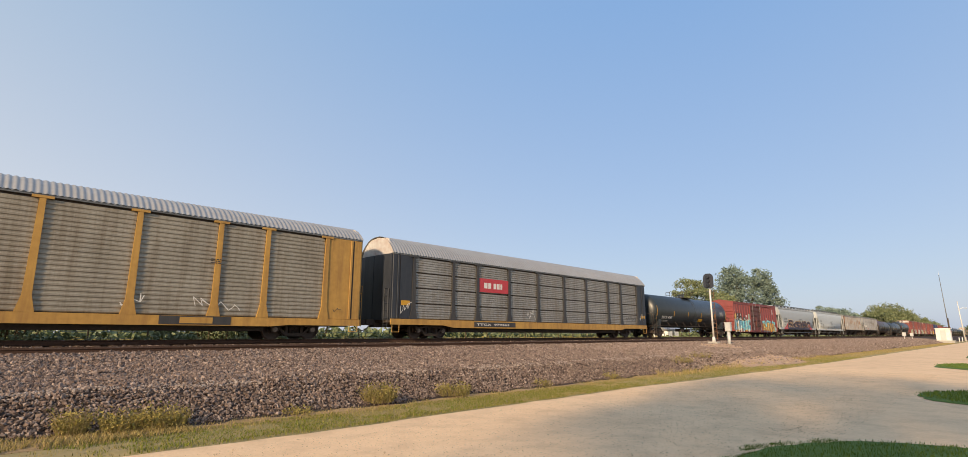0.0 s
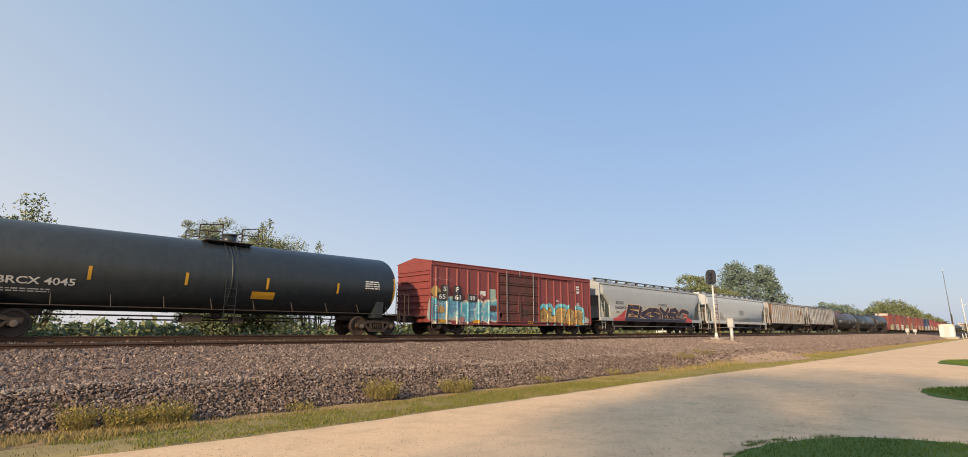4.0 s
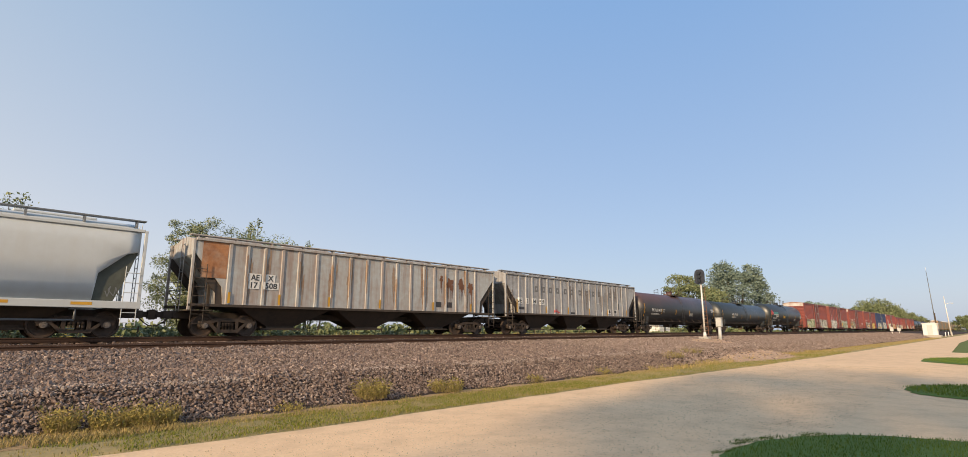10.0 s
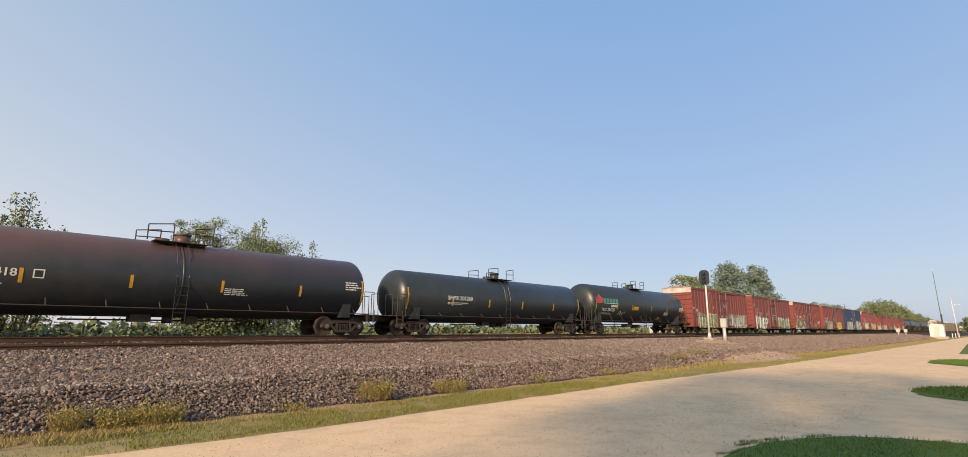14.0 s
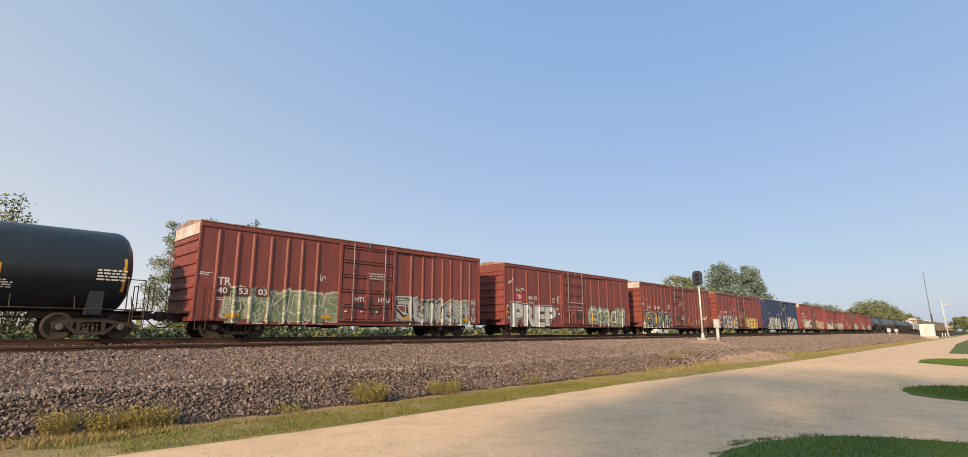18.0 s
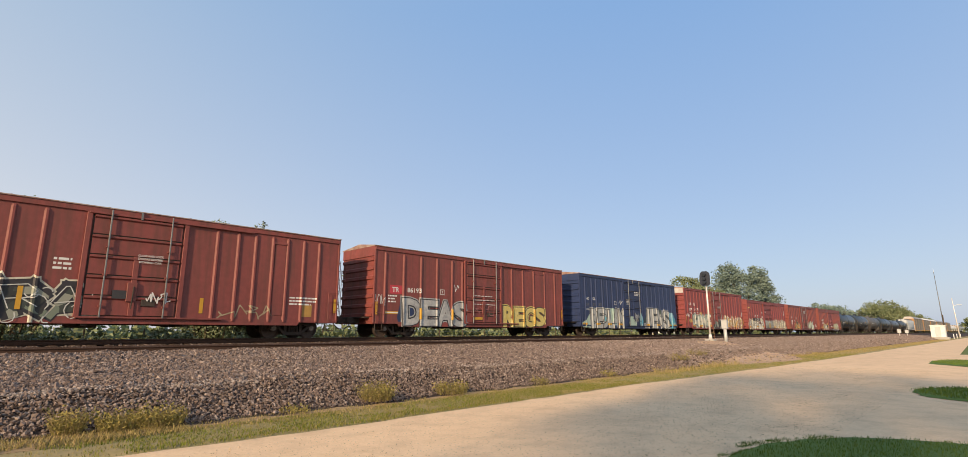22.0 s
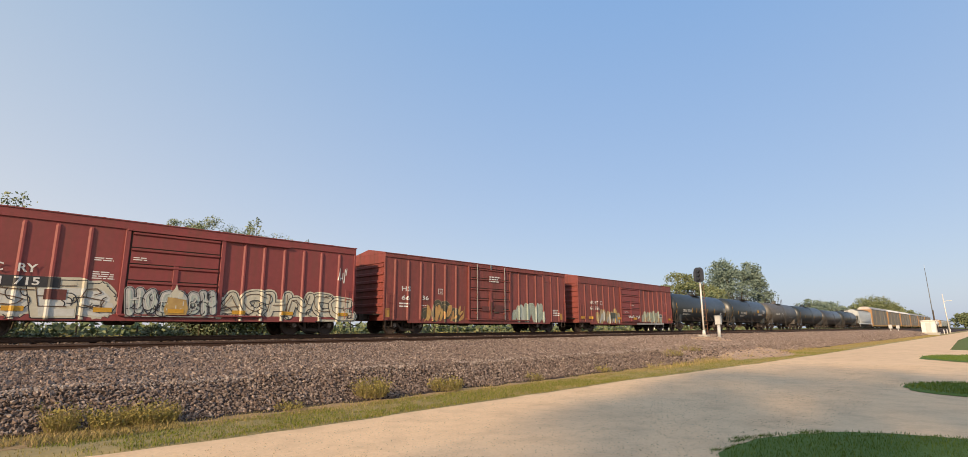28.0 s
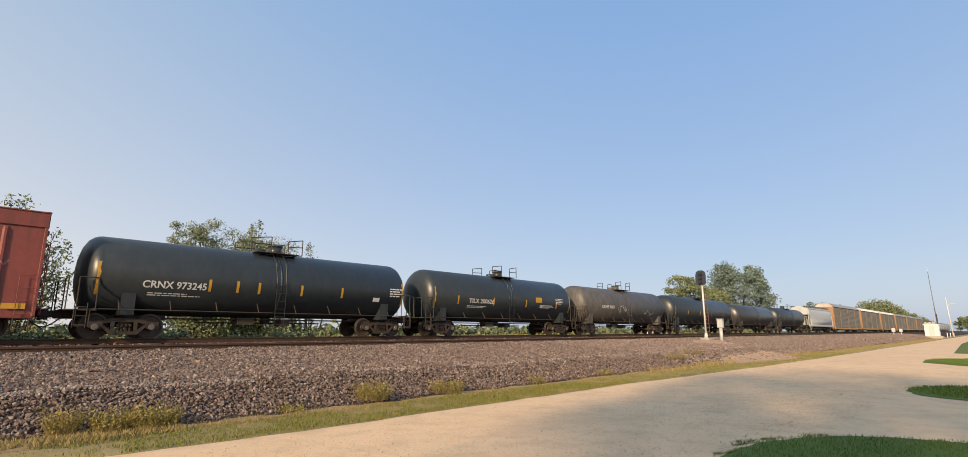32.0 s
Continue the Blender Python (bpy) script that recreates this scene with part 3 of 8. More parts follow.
structure("dry_verge", ribbon("dry_verge", [*np.arange(-14, 80, 0.25), *np.arange(80, 420, 5)], dry_edge, lambda x: float(np.interp(x, (0.8, 3.0), (11.2, 10.6))), 14,
                              lambda x, y: 0.014 + 0.012 * lumps(x, y, 0.8, 4) + 0.02 * lumps(x, y, 2.0, 6) * min(1, (y - dry_edge(x)) * 3) + 0.03 * max(0, y - 10.2), "dry_verge"),
          "", "brown strip of dry soil and straw at the foot of the ballast", "verge")


def lawn(name, cx, cy, rx, ry, seed, label):
    """A patch of mown grass with a ragged edge, a little above the gravel."""
    bm = bmesh.new()
    n = 72
    rings = []
    for f, z in ((1.0, -0.01), (0.97, 0.02), (0.6, 0.04), (0.2, 0.045)):
        ring = []
        for k in range(n):
            a = k * math.tau / n
            w = 1 + 0.05 * lumps(math.cos(a) * 2.2, math.sin(a) * 2.2, 1.0, seed) + 0.02 * lumps(math.cos(a) * 9, math.sin(a) * 9, 1, seed)
            px = math.copysign(abs(math.cos(a)) ** 0.75, math.cos(a))
            py = math.copysign(abs(math.sin(a)) ** 0.75, math.sin(a))
            ring.append((cx + rx * f * w * px, cy + ry * f * w * py, z))
        rings.append(ring)
    loft(bm, rings, False, True)
    bm.verts.ensure_lookup_table()
    bm.faces.new([bm.verts[3 * n + k] for k in range(n)])
    bmesh.ops.recalc_face_normals(bm, faces=bm.faces)
    return structure(name, bm, "lawn", label, "lawn")


LAWNS = (("lawn_1", 7.9, -2.2, 3.0, 5.0, 1.0), ("lawn_2", 19.2, -3.0, 2.5, 5.1, 2.0), ("lawn_3", 38.0, -4.0, 5.0, 7.2, 3.0))
for nm, cx, cy, rx, ry, sd in LAWNS:
    lawn(nm, cx, cy, rx, ry, sd, "mown green grass patch beside the gravel")


# ---- loose stones, grass blades ----
RNG = np.random.default_rng(7)
ICO = bmesh.new()
bmesh.ops.create_icosphere(ICO, subdivisions=1, radius=1.0)
ICO_V = np.array([v.co for v in ICO.verts])
ICO_F = np.array([[v.index for v in f.verts] for f in ICO.faces])
ICO.free()
OCT_V = np.array([(1, 0, 0), (-1, 0, 0), (0, 1, 0), (0, -1, 0), (0, 0, 1), (0, 0, -1)], float)
OCT_F = np.array([(0, 2, 4), (2, 1, 4), (1, 3, 4), (3, 0, 4), (2, 0, 5), (1, 2, 5), (3, 1, 5), (0, 3, 5)])


def scatter(name, pts, size, base_v, base_f, material, flat=0.7):
    """Many stones of uneven shape in one mesh."""
    n, k = len(pts), len(base_v)
    v = base_v[None] * (1 + 0.28 * RNG.standard_normal((n, k, 1)))
    v = v * (size[:, None, None] * RNG.uniform(0.6, 1.25, (n, 1, 3)) * np.array([1, 1, flat]))
    a, b = RNG.uniform(0, 6.28, (2, n))
    b *= 0.12
    ca, sa_, cb, sb = np.cos(a)[:, None], np.sin(a)[:, None], np.cos(b)[:, None], np.sin(b)[:, None]
    x, y, z = v[..., 0], v[..., 1], v[..., 2]
    y, z = y * cb - z * sb, y * sb + z * cb
    x, y = x * ca - y * sa_, x * sa_ + y * ca
    v = np.stack([x, y, z], -1) + pts[:, None]
    f = base_f[None] + (np.arange(n) * k)[:, None, None]
    return mesh_np(name, v.reshape(-1, 3), f.reshape(-1, 3), material)


def on_bank(n, x0, x1, y0, y1, lift):
    x, y = RNG.uniform(x0, x1, n), RNG.uniform(y0, y1, n)
    z = np.array([height(a, b) + 0.05 * lumps(a, b, 1.3, 5) for a, b in zip(x, y)]) + lift
    return np.stack([x, y, z], 1)


def stuff(name, me, label, category):
    return tagged(new(name, me), label, category, kind="stuff")


NB = 125000
bs = on_bank(NB, -1, 24, 10.3, 18.7, 0.0)
bs = bs[bs[:, 2] > 0.035]
NB = len(bs)
bs[:, 2] += RNG.uniform(-0.01, 0.04, NB) + 0.012 * (bs[:, 1] > 12.3)
stuff("ballast_stones", scatter("ballast_stones", bs, RNG.uniform(0.018, 0.046, NB) * (1 + 0.3 * (bs[:, 1] > 12.3)), OCT_V, OCT_F, "stone", 0.85),
      "loose reddish-brown crushed ballast stones", "stones")
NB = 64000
stuff("ballast_stones", scatter("ballast_stones", on_bank(NB, 24, 75, 10.45, 18.7, RNG.uniform(0.0, 0.05, NB)), RNG.uniform(0.04, 0.08, NB), OCT_V, OCT_F, "stone_lit"),
      "reddish-brown ballast stones near the dirt mound, coloured as if brightly lit", "stones")
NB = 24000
stuff("ballast_stones", scatter("ballast_stones", on_bank(NB, 75, 170, 10.45, 18.7, 0.02), RNG.uniform(0.06, 0.12, NB), OCT_V, OCT_F, "stone_lit"),
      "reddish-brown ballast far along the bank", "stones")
NB = 16000
stuff("track_ballast", scatter("track_ballast", on_bank(NB, -2, 50, 18.6, 26.4, 0.0), RNG.uniform(0.04, 0.07, NB), OCT_V, OCT_F, "stone"),
      "crushed stone between the sleepers of both tracks", "stones")
NB = 9000
rd = np.stack([RNG.uniform(-2, 40, NB), 12.05 + 0.14 * RNG.standard_normal(NB), np.zeros(NB)], 1)
rd = rd[np.array([lumps(a, b, 0.6, 21) > -0.12 for a, b, _ in rd])]
rd[:, 2] = [height(a, b) + 0.05 * lumps(a, b, 1.3, 5) + 0.03 for a, b, _ in rd]
stuff("ridge_stones", scatter("ridge_stones", rd, RNG.uniform(0.012, 0.036, len(rd)), OCT_V, OCT_F, "ridge_stone", 0.6), "pale chips along the shoulder of the ballast", "stones")
NB = 5200
mp = np.stack([RNG.uniform(20, 50, NB), RNG.uniform(9.0, 17, NB), np.zeros(NB)], 1)
mp[:, 2] = [mound_z(a, b) for a, b, _ in mp]
mp = mp[mp[:, 2] > 0.03]
dk = mp[::4]
mp = mp[RNG.random(len(mp)) < 0.7]
stuff("mound_stones", scatter("mound_stones", dk, RNG.uniform(0.03, 0.09, len(dk)), OCT_V, OCT_F, "stone"), "brown ballast stones strewn over the dirt mound", "stones")
stuff("mound_stones", scatter("mound_stones", mp, RNG.uniform(0.03, 0.08, len(mp)), OCT_V, OCT_F, "mound_pebble"), "pale stones strewn over the dirt mound", "stones")
NB = 38000
rp = np.stack([-9 + 39 * RNG.random(NB) ** 1.6, RNG.uniform(2.2, 8.2, NB), np.zeros(NB)], 1)
rp[:, 2] = [-0.015 + 0.018 * lumps(a, b, 0.35, 1) for a, b, _ in rp]
stuff("drive_gravel", scatter("drive_gravel", rp, RNG.uniform(0.003, 0.010, NB) * (1 + 0.8 * (RNG.random(NB) > 0.98)), OCT_V, OCT_F, "pebble"), "loose pebbles on the gravel drive", "gravel")


def blades(name, pts, h, w, material, label, category, lean=0.5):
    """Grass blades, each a bent strip of two faces."""
    n = len(pts)
    a = RNG.uniform(0, 6.28, n)
    d = np.stack([np.cos(a), np.sin(a), np.zeros(n)], 1)
    b = RNG.uniform(0, 6.28, n)
    s = np.stack([np.cos(b), np.sin(b), np.zeros(n)], 1) * (w * RNG.uniform(0.6, 1.2, n))[:, None]
    up = np.array([0, 0, 1.0])
    hh = (h * RNG.uniform(0.5, 1.3, n))[:, None]
    le = RNG.uniform(0, lean, n)[:, None]
    v = np.stack([pts - s, pts + s, pts + up * hh * 0.55 + d * hh * le * 0.3 + s * 0.7, pts + up * hh * 0.55 + d * hh * le * 0.3 - s * 0.7,
                  pts + up * hh + d * hh * le], 1)
    i = (np.arange(n) * 5)[:, None]
    f = np.concatenate([i + np.array([[0, 1, 2]]), i + np.array([[0, 2, 3]]), i + np.array([[3, 2, 4]])])
    return stuff(name, mesh_np(name, v.reshape(-1, 3), f, material), label, category)


def spread(n, x0, x1, y0, y1, z=0.0):
    return np.stack([RNG.uniform(x0, x1, n), RNG.uniform(y0, y1, n), np.full(n, z)], 1)


def clumpy(p, s, cut):
    keep = np.array([lumps(a, b, s, 6) + 0.4 * lumps(a, b, s * 4, 8) > cut for a, b, _ in p])
    return p[keep]


gp = np.concatenate([spread(60000, -1, 16, 8.2, 10.1), spread(44000, 16, 48, 8.0, 10.2)])
gp = gp[gp[:, 1] > np.array([edge_far(x) for x in gp[:, 0]]) + RNG.uniform(-0.12, 0.12, len(gp))]
blades("verge_grass", clumpy(gp[::2], 0.7, -0.22), 0.045, 0.006, "blade", "short green grass blades of the verge", "grass")
gq = gp[1::2]
gq = gq[gq[:, 0] > 6.0 * RNG.random(len(gq)) ** 0.7]
sun_dried = gq[:, 0] > 9 + 14 * RNG.random(len(gq))
blades("verge_gold_grass", gq[sun_dried], 0.042, 0.006, "dry_blade", "sun-dried golden grass blades of the verge", "grass", 0.8)
gq = gq[~sun_dried]
blades("verge_olive_grass", gq, 0.042, 0.006, "olive_blade", "short olive grass blades of the verge", "grass", 0.8)
blades("verge_dry_grass", clumpy(spread(36000, -2, 70, 9.65, 10.75), 0.6, -0.15), 0.06, 0.006, "dry_blade", "straw-coloured dry grass of the verge", "grass", 0.9)
blades("verge_far_grass", spread(12000, 48, 150, 8.2, 10.8), 0.05, 0.03, "dry_blade", "olive grass of the verge further along", "grass", 0.9)
blades("straw", clumpy(spread(9000, -1, 3.2, 9.8, 11.6, 0.02), 0.8, -0.2), 0.07, 0.006, "dry_blade", "straw at the foot of the ballast", "grass", 1.2)
blades("mound_grass", clumpy(spread(4000, 20, 46, 9.5, 11.8, 0.03), 0.6, -0.1), 0.16, 0.014, "dry_blade", "dry grass at the foot of the mound", "grass", 0.9)
for nm, cx, cy, rx, ry, sd in LAWNS:
    q = spread(26000 if nm == "lawn_1" else 9000, cx - rx, cx + rx, max(cy, 0) - (2 if nm == "lawn_1" else 4), cy + ry, 0.03)
    e = (np.abs(q[:, 0] - cx) / rx) ** 2.6 + (np.abs(q[:, 1] - cy) / ry) ** 2.6
    blades("lawn_grass", q[e < RNG.uniform(0.88, 1.02, len(q))], 0.036 if nm == "lawn_1" else 0.05, 0.004 if nm == "lawn_1" else 0.012, "lawn_blade", "short green mown grass", "grass")


def tufts(n, x0, x1, yf, seed):
    """Stray tufts of turf that the mower left on the gravel beside a lawn."""
    out = []
    for _ in range(n):
        x = RNG.uniform(x0, x1)
        y, r = yf(x) + abs(RNG.normal(0, 0.12)), RNG.uniform(0.03, 0.11)
        m = int(260 * r / 0.2)
        q = RNG.standard_normal((m, 2)) * np.array([r, r * 0.5])
        out.append(np.stack([x + q[:, 0], y + q[:, 1], np.full(m, -0.01)], 1))
    return np.concatenate(out)


blades("stray_turf", tufts(24, 5.2, 10.7, lambda x: -2.2 + 5.0 * max(0.0, 1 - (abs(x - 7.9) / 3.0) ** 2.67) ** 0.375, 1), 0.025, 0.004, "lawn_blade", "stray tufts of grass on the gravel", "grass", 0.9)
drift = [(cx + 0.5 * RNG.standard_normal(), cy + 0.22 * RNG.standard_normal(), 0.0) for cx, cy, m in ((14.2, 3.6, 70), (16.5, 3.2, 90), (12.0, 4.6, 40), (19.5, 4.2, 60), (23.0, 3.8, 60), (10.5, 3.0, 50)) for _ in range(m)]
sd_ = np.concatenate([spread(140, 3, 26, 2.6, 7.6, 0.0), np.array(drift)])
v_, f_ = np.repeat(sd_, 4, 0) + RNG.uniform(-1, 1, (4 * len(sd_), 3)) * np.array([0.03, 0.02, 0.004]), np.arange(4 * len(sd_)).reshape(-1, 4)
stuff("fallen_leaves", mesh_np("fallen_leaves", v_, f_, "fallen_leaf"), "small brown fallen leaves scattered on the drive", "leaves")


def weed_clump(x, y, r, h, n, label):
    """A tuft of yellowing weeds: many thin stems with small leaves."""
    t = thing("weed_clump", label, "weeds", at=pose(x, y, max(height(x, y), mound_z(x, y) if x > 20 else 0.0) + 0.02))
    rr = r * np.sqrt(RNG.random(n))
    a = RNG.uniform(0, 6.28, n)
    base = np.stack([rr * np.cos(a) * 0.7, rr * np.sin(a) * 0.6, np.zeros(n)], 1)
    lean = np.stack([np.cos(a) * 0.35, np.sin(a) * 0.3, np.ones(n)], 1) + 0.25 * RNG.standard_normal((n, 3)) * np.array([1, 1, 0])
    hh = h * RNG.uniform(0.45, 1.1, n)[:, None] * (1 - 0.45 * (rr / r)[:, None])
    tip = base + lean * hh
    w = np.array([0.006, 0.0, 0.0])
    v = np.stack([base - w, base + w, tip], 1)
    tagged(part("stalk_tuft", mesh_np("stalk_tuft", v.reshape(-1, 3), np.arange(3 * n).reshape(-1, 3), "dry_blade"), None, t), kind="stuff")
    m = n * 4
    k = RNG.integers(0, n, m)
    c = base[k] + (tip - base)[k] * RNG.uniform(0.25, 1.05, m)[:, None] + 0.03 * RNG.standard_normal((m, 3))
    u, q = RNG.standard_normal((2, m, 3)) * 0.011
    v = np.stack([c - u, c + q, c + u, c - q], 1)
    tagged(part("foliage", mesh_np("foliage", v.reshape(-1, 3), np.arange(4 * m).reshape(-1, 4), "weed"), None, t), kind="stuff")


for x, y, r, h, n, words in ((7.25, 10.5, 0.5, 0.55, 380, "tuft of yellow-green weeds at the foot of the ballast"),
                             (9.55, 10.5, 0.6, 0.42, 280, "low tuft of brownish weeds at the foot of the ballast"),
                             (2.85, 10.55, 0.55, 0.42, 380, "wide tuft of yellow weeds at the foot of the ballast"),
                             (2.3, 10.6, 0.42, 0.38, 260, "wide tuft of yellow weeds at the foot of the ballast"),
                             (1.65, 10.7, 0.26, 0.5, 200, "small upright tuft of yellow weeds"),
                             (0.3, 10.6, 0.5, 0.22, 90, "low patch of straw-coloured weeds"),
                             (5.3, 10.45, 0.4, 0.14, 70, "low patch of straw-coloured weeds"),
                             (13.2, 10.5, 0.45, 0.26, 80, "low patch of straw-coloured weeds"),
                             (17.2, 10.5, 0.5, 0.3, 80, "low patch of straw-coloured weeds"),
                             (24.5, 11.2, 0.9, 0.4, 160, "patch of brown weeds at the foot of the mound"),
                             (27.5, 11.6, 1.0, 0.4, 160, "patch of brown weeds at the foot of the mound")):
    weed_clump(x, y, r, h, n, words)

# ---- tracks ----
RAIL_PROFILE = ((-0.068, 0.0), (0.068, 0.0), (0.068, 0.012), (0.012, 0.035), (0.010, 0.12), (0.034, 0.135), (0.036, 0.158), (0.026, 0.17), (-0.026, 0.17),
                (-0.036, 0.158), (-0.034, 0.135), (-0.010, 0.12), (-0.012, 0.035), (-0.068, 0.012))


def track(name, cy, top, label):
    t = thing(name, label, "railway track", kind="structure")
    for s in (-0.7525, 0.7525):
        bm = bmesh.new()
        loft(bm, [[(x, cy + s + a, top - 0.17 + b) for a, b in RAIL_PROFILE] for x in (-60, 1400)])
        r = part("rail", bm, "rail", t, "rusty steel rail")
        bm = boxes((-60, 1400, cy + s - 0.024, cy + s + 0.024, top - 0.004, top + 0.001))
        part("running_surface", bm, "rail_top", r, "polished top of the rail")
    tie = mesh_of("sleeper", bevelled(boxes((-0.115, 0.115, -1.3, 1.3, -0.17, 0.0)), 0.012), "tie")
    plate = mesh_of("tie_plate", boxes((-0.09, 0.09, -0.9, -0.6, 0, 0.015), (-0.09, 0.09, 0.6, 0.9, 0, 0.015)), "rail")
    for k in range(90):
        o = part("sleeper", tie, None, t, "", pose(-4 + k * 0.53 + random.uniform(-0.03, 0.03), cy + random.uniform(-0.05, 0.05), top - 0.183, 0, 0, random.uniform(-1, 1)))
        part("tie_plate", plate, None, o)
    bm = bmesh.new()
    for k in range(480):
        box(bm, 43.8 + k * 0.53, 44.03 + k * 0.53, cy - 1.3, cy + 1.3, top - 0.35, top - 0.183)
    tagged(part("sleepers", bm, "tie", t), kind="stuff")
    return t


track("track_1", NEAR_Y, NEAR_RAIL_Z, "empty railway track with rusty rails on wooden sleepers")
track("track_2", TRACK_Y, RAIL_Z, "railway track that carries the freight train")
# ---- lettering ----
WORDS = ["TR", "86115", "86193", "HS", "66", "36", "TILX 251418", "TILX 258720", "TILX 200626", "CRNX 973245", "BRCX 4045", "SHPX 201260", "CRNE 5403", "SOXX", "565059",
         "SHQX", "41243", "40", "53", "03", "52", "60", "508", "N", "C", "O", "CO", "ER", "17", "39", "71", "TTGX  979463", "H", "U", "HTU", "HC", "RY", "61", "766", "AE", "X", "14", "529", "CLOSE AND LOCK", "DOORS BEFORE", "MOVING CAR", "T", "Y", "S", "P", "65", "63", "89", "715", "NO", "KL", "57", "01", "A", "E"]
TEXT = {}


def make_text():
    obs = []
    for body, off in [(w, 0.022) for w in WORDS] + [(ch, off) for ch in "ABDEGJLMNPRS" for off in (0.05, 0.085, 0.12)]:
        cu = bpy.data.curves.new("lettering", "FONT")
        cu.body, cu.size, cu.offset, cu.resolution_u = body, 1.0, off, 3
        ob = new("lettering", cu)
        obs.append((body, off, ob))
    bpy.context.view_layer.update()
    dg = bpy.context.evaluated_depsgraph_get()
    for body, off, ob in obs:
        TEXT[body, off] = bpy.data.meshes.new_from_object(ob.evaluated_get(dg))
    for _, _, ob in obs:
        cu = ob.data
        bpy.data.objects.remove(ob)
        bpy.data.curves.remove(cu)


make_text()


RIB = ((-0.085, 0.0), (-0.03, 0.055), (0.03, 0.055), (0.085, 0.0))  # a pressed hat-section rib, across and proud


class Skin:
    """A car's near side: its plane or curve, and the ribs that stand proud of it."""

    def __init__(self, y, ribs=(), curve=None, rib=RIB):
        self.y, self.ribs, self.curve, self.rib = y, ribs, curve, rib

    def proud(self, x):
        d = 0.0
        for c in self.ribs:
            if abs(x - c) < self.rib[-1][0]:
                d = max(d, float(np.interp(x - c, [a for a, _ in self.rib], [b for _, b in self.rib])))
        return d


def lay(bm, skin, layer):
    """Presses flat shapes, given in x and z, on to a car's side, over its ribs too."""
    if skin.curve:
        zs = [v.co.z for v in bm.verts]
        for k in range(int(min(zs) / 0.12), int(max(zs) / 0.12) + 2):
            bmesh.ops.bisect_plane(bm, geom=bm.verts[:] + bm.edges[:] + bm.faces[:], plane_co=(0, 0, k * 0.12), plane_no=(0, 0, 1))
    xs = [v.co.x for v in bm.verts]
    lo, hi = min(xs), max(xs)
    for c in skin.ribs:
        for e, _ in skin.rib:
            if lo < c + e < hi:
                bmesh.ops.bisect_plane(bm, geom=bm.verts[:] + bm.edges[:] + bm.faces[:], plane_co=(c + e, 0, 0), plane_no=(1, 0, 0))
    verts, faces = [], []
    for f in bm.faces:
        i = len(verts)
        for v in f.verts:
            y = skin.curve(v.co.z) if skin.curve else skin.y
            verts.append((v.co.x, y - skin.proud(v.co.x) - layer * 0.003 - (len(faces) * 0.618034) % 1.0 * 0.0055, v.co.z))
        faces.append(list(range(i, i + len(f.verts))))
    me = bpy.data.meshes.new("paint")
    me.from_pydata(verts, [], faces)
    return me


def text_into(bm, body, off, x0, x1, z0, z1, tilt=0.0, swell=0.0):
    me = TEXT[body, off]
    xs, ys = [v.co.x for v in me.vertices], [v.co.y for v in me.vertices]
    ax, bx, ay, by = min(xs), max(xs), min(ys), max(ys)
    cx, cz = (x0 + x1) / 2, (z0 + z1) / 2
    vs = []
    for v in me.vertices:
        u, w = (v.co.x - ax) / (bx - ax) - 0.5, (v.co.y - ay) / (by - ay) - 0.5
        w *= 1 + swell * u
        vs.append(bm.verts.new((cx + u * (x1 - x0) + tilt * w * (z1 - z0), 0, cz + w * (z1 - z0))))
    for p in me.polygons:
        try:
            bm.faces.new([vs[i] for i in p.vertices])
        except ValueError:
            pass


def sign(car, body, x0, x1, z0, z1, skin, material="letter_white", layer=1, name="lettering"):
    bm = bmesh.new()
    text_into(bm, body, 0.022, x0, x1, z0, z1)
    me = lay(bm, skin, layer)
    bm.free()
    me.materials.append(M[material])
    return part(name, me, None, car, "")


def rect(car, name, x0, x1, z0, z1, skin, material, layer=1, label=""):
    bm = bmesh.new()
    bm.faces.new([bm.verts.new((x, 0, z)) for x, z in ((x0, z0), (x1, z0), (x1, z1), (x0, z1))])
    me = lay(bm, skin, layer)
    bm.free()
    me.materials.append(M[material])
    return part(name, me, None, car, label)


def small_print(car, x, z, w, rows, skin, material="letter_white", step=0.075):
    """Stencilled lines too small to read, as bars."""
    bm = bmesh.new()
    for r in range(rows):
        a, left = x, x + w * random.uniform(0.7, 1.0)
        while a < left:
            b = min(left, a + random.uniform(0.08, 0.3))
            bm.faces.new([bm.verts.new((u, 0, v)) for u, v in ((a, z - r * step), (b, z - r * step), (b, z - r * step + step * 0.5), (a, z - r * step + step * 0.5))])
            a = b + 0.04
    me = lay(bm, skin, 1)
    bm.free()
    me.materials.append(M[material])
    return tagged(part("stencil", me, None, car, ""), kind="stuff")


def blob(bm, cx, cz, rx, rz, rough, n=22, seed=0.0, square=1.0):
    ring = []
    for k in range(n):
        a = k * math.tau / n
        w = 1 + rough * noise.noise(Vector((math.cos(a) * 1.7, math.sin(a) * 1.7, seed)))
        c, s = math.cos(a), math.sin(a)
        ring.append(bm.verts.new((cx + rx * w * math.copysign(abs(c) ** square, c), 0, cz + rz * w * math.copysign(abs(s) ** square, s))))
    bm.faces.new(ring)


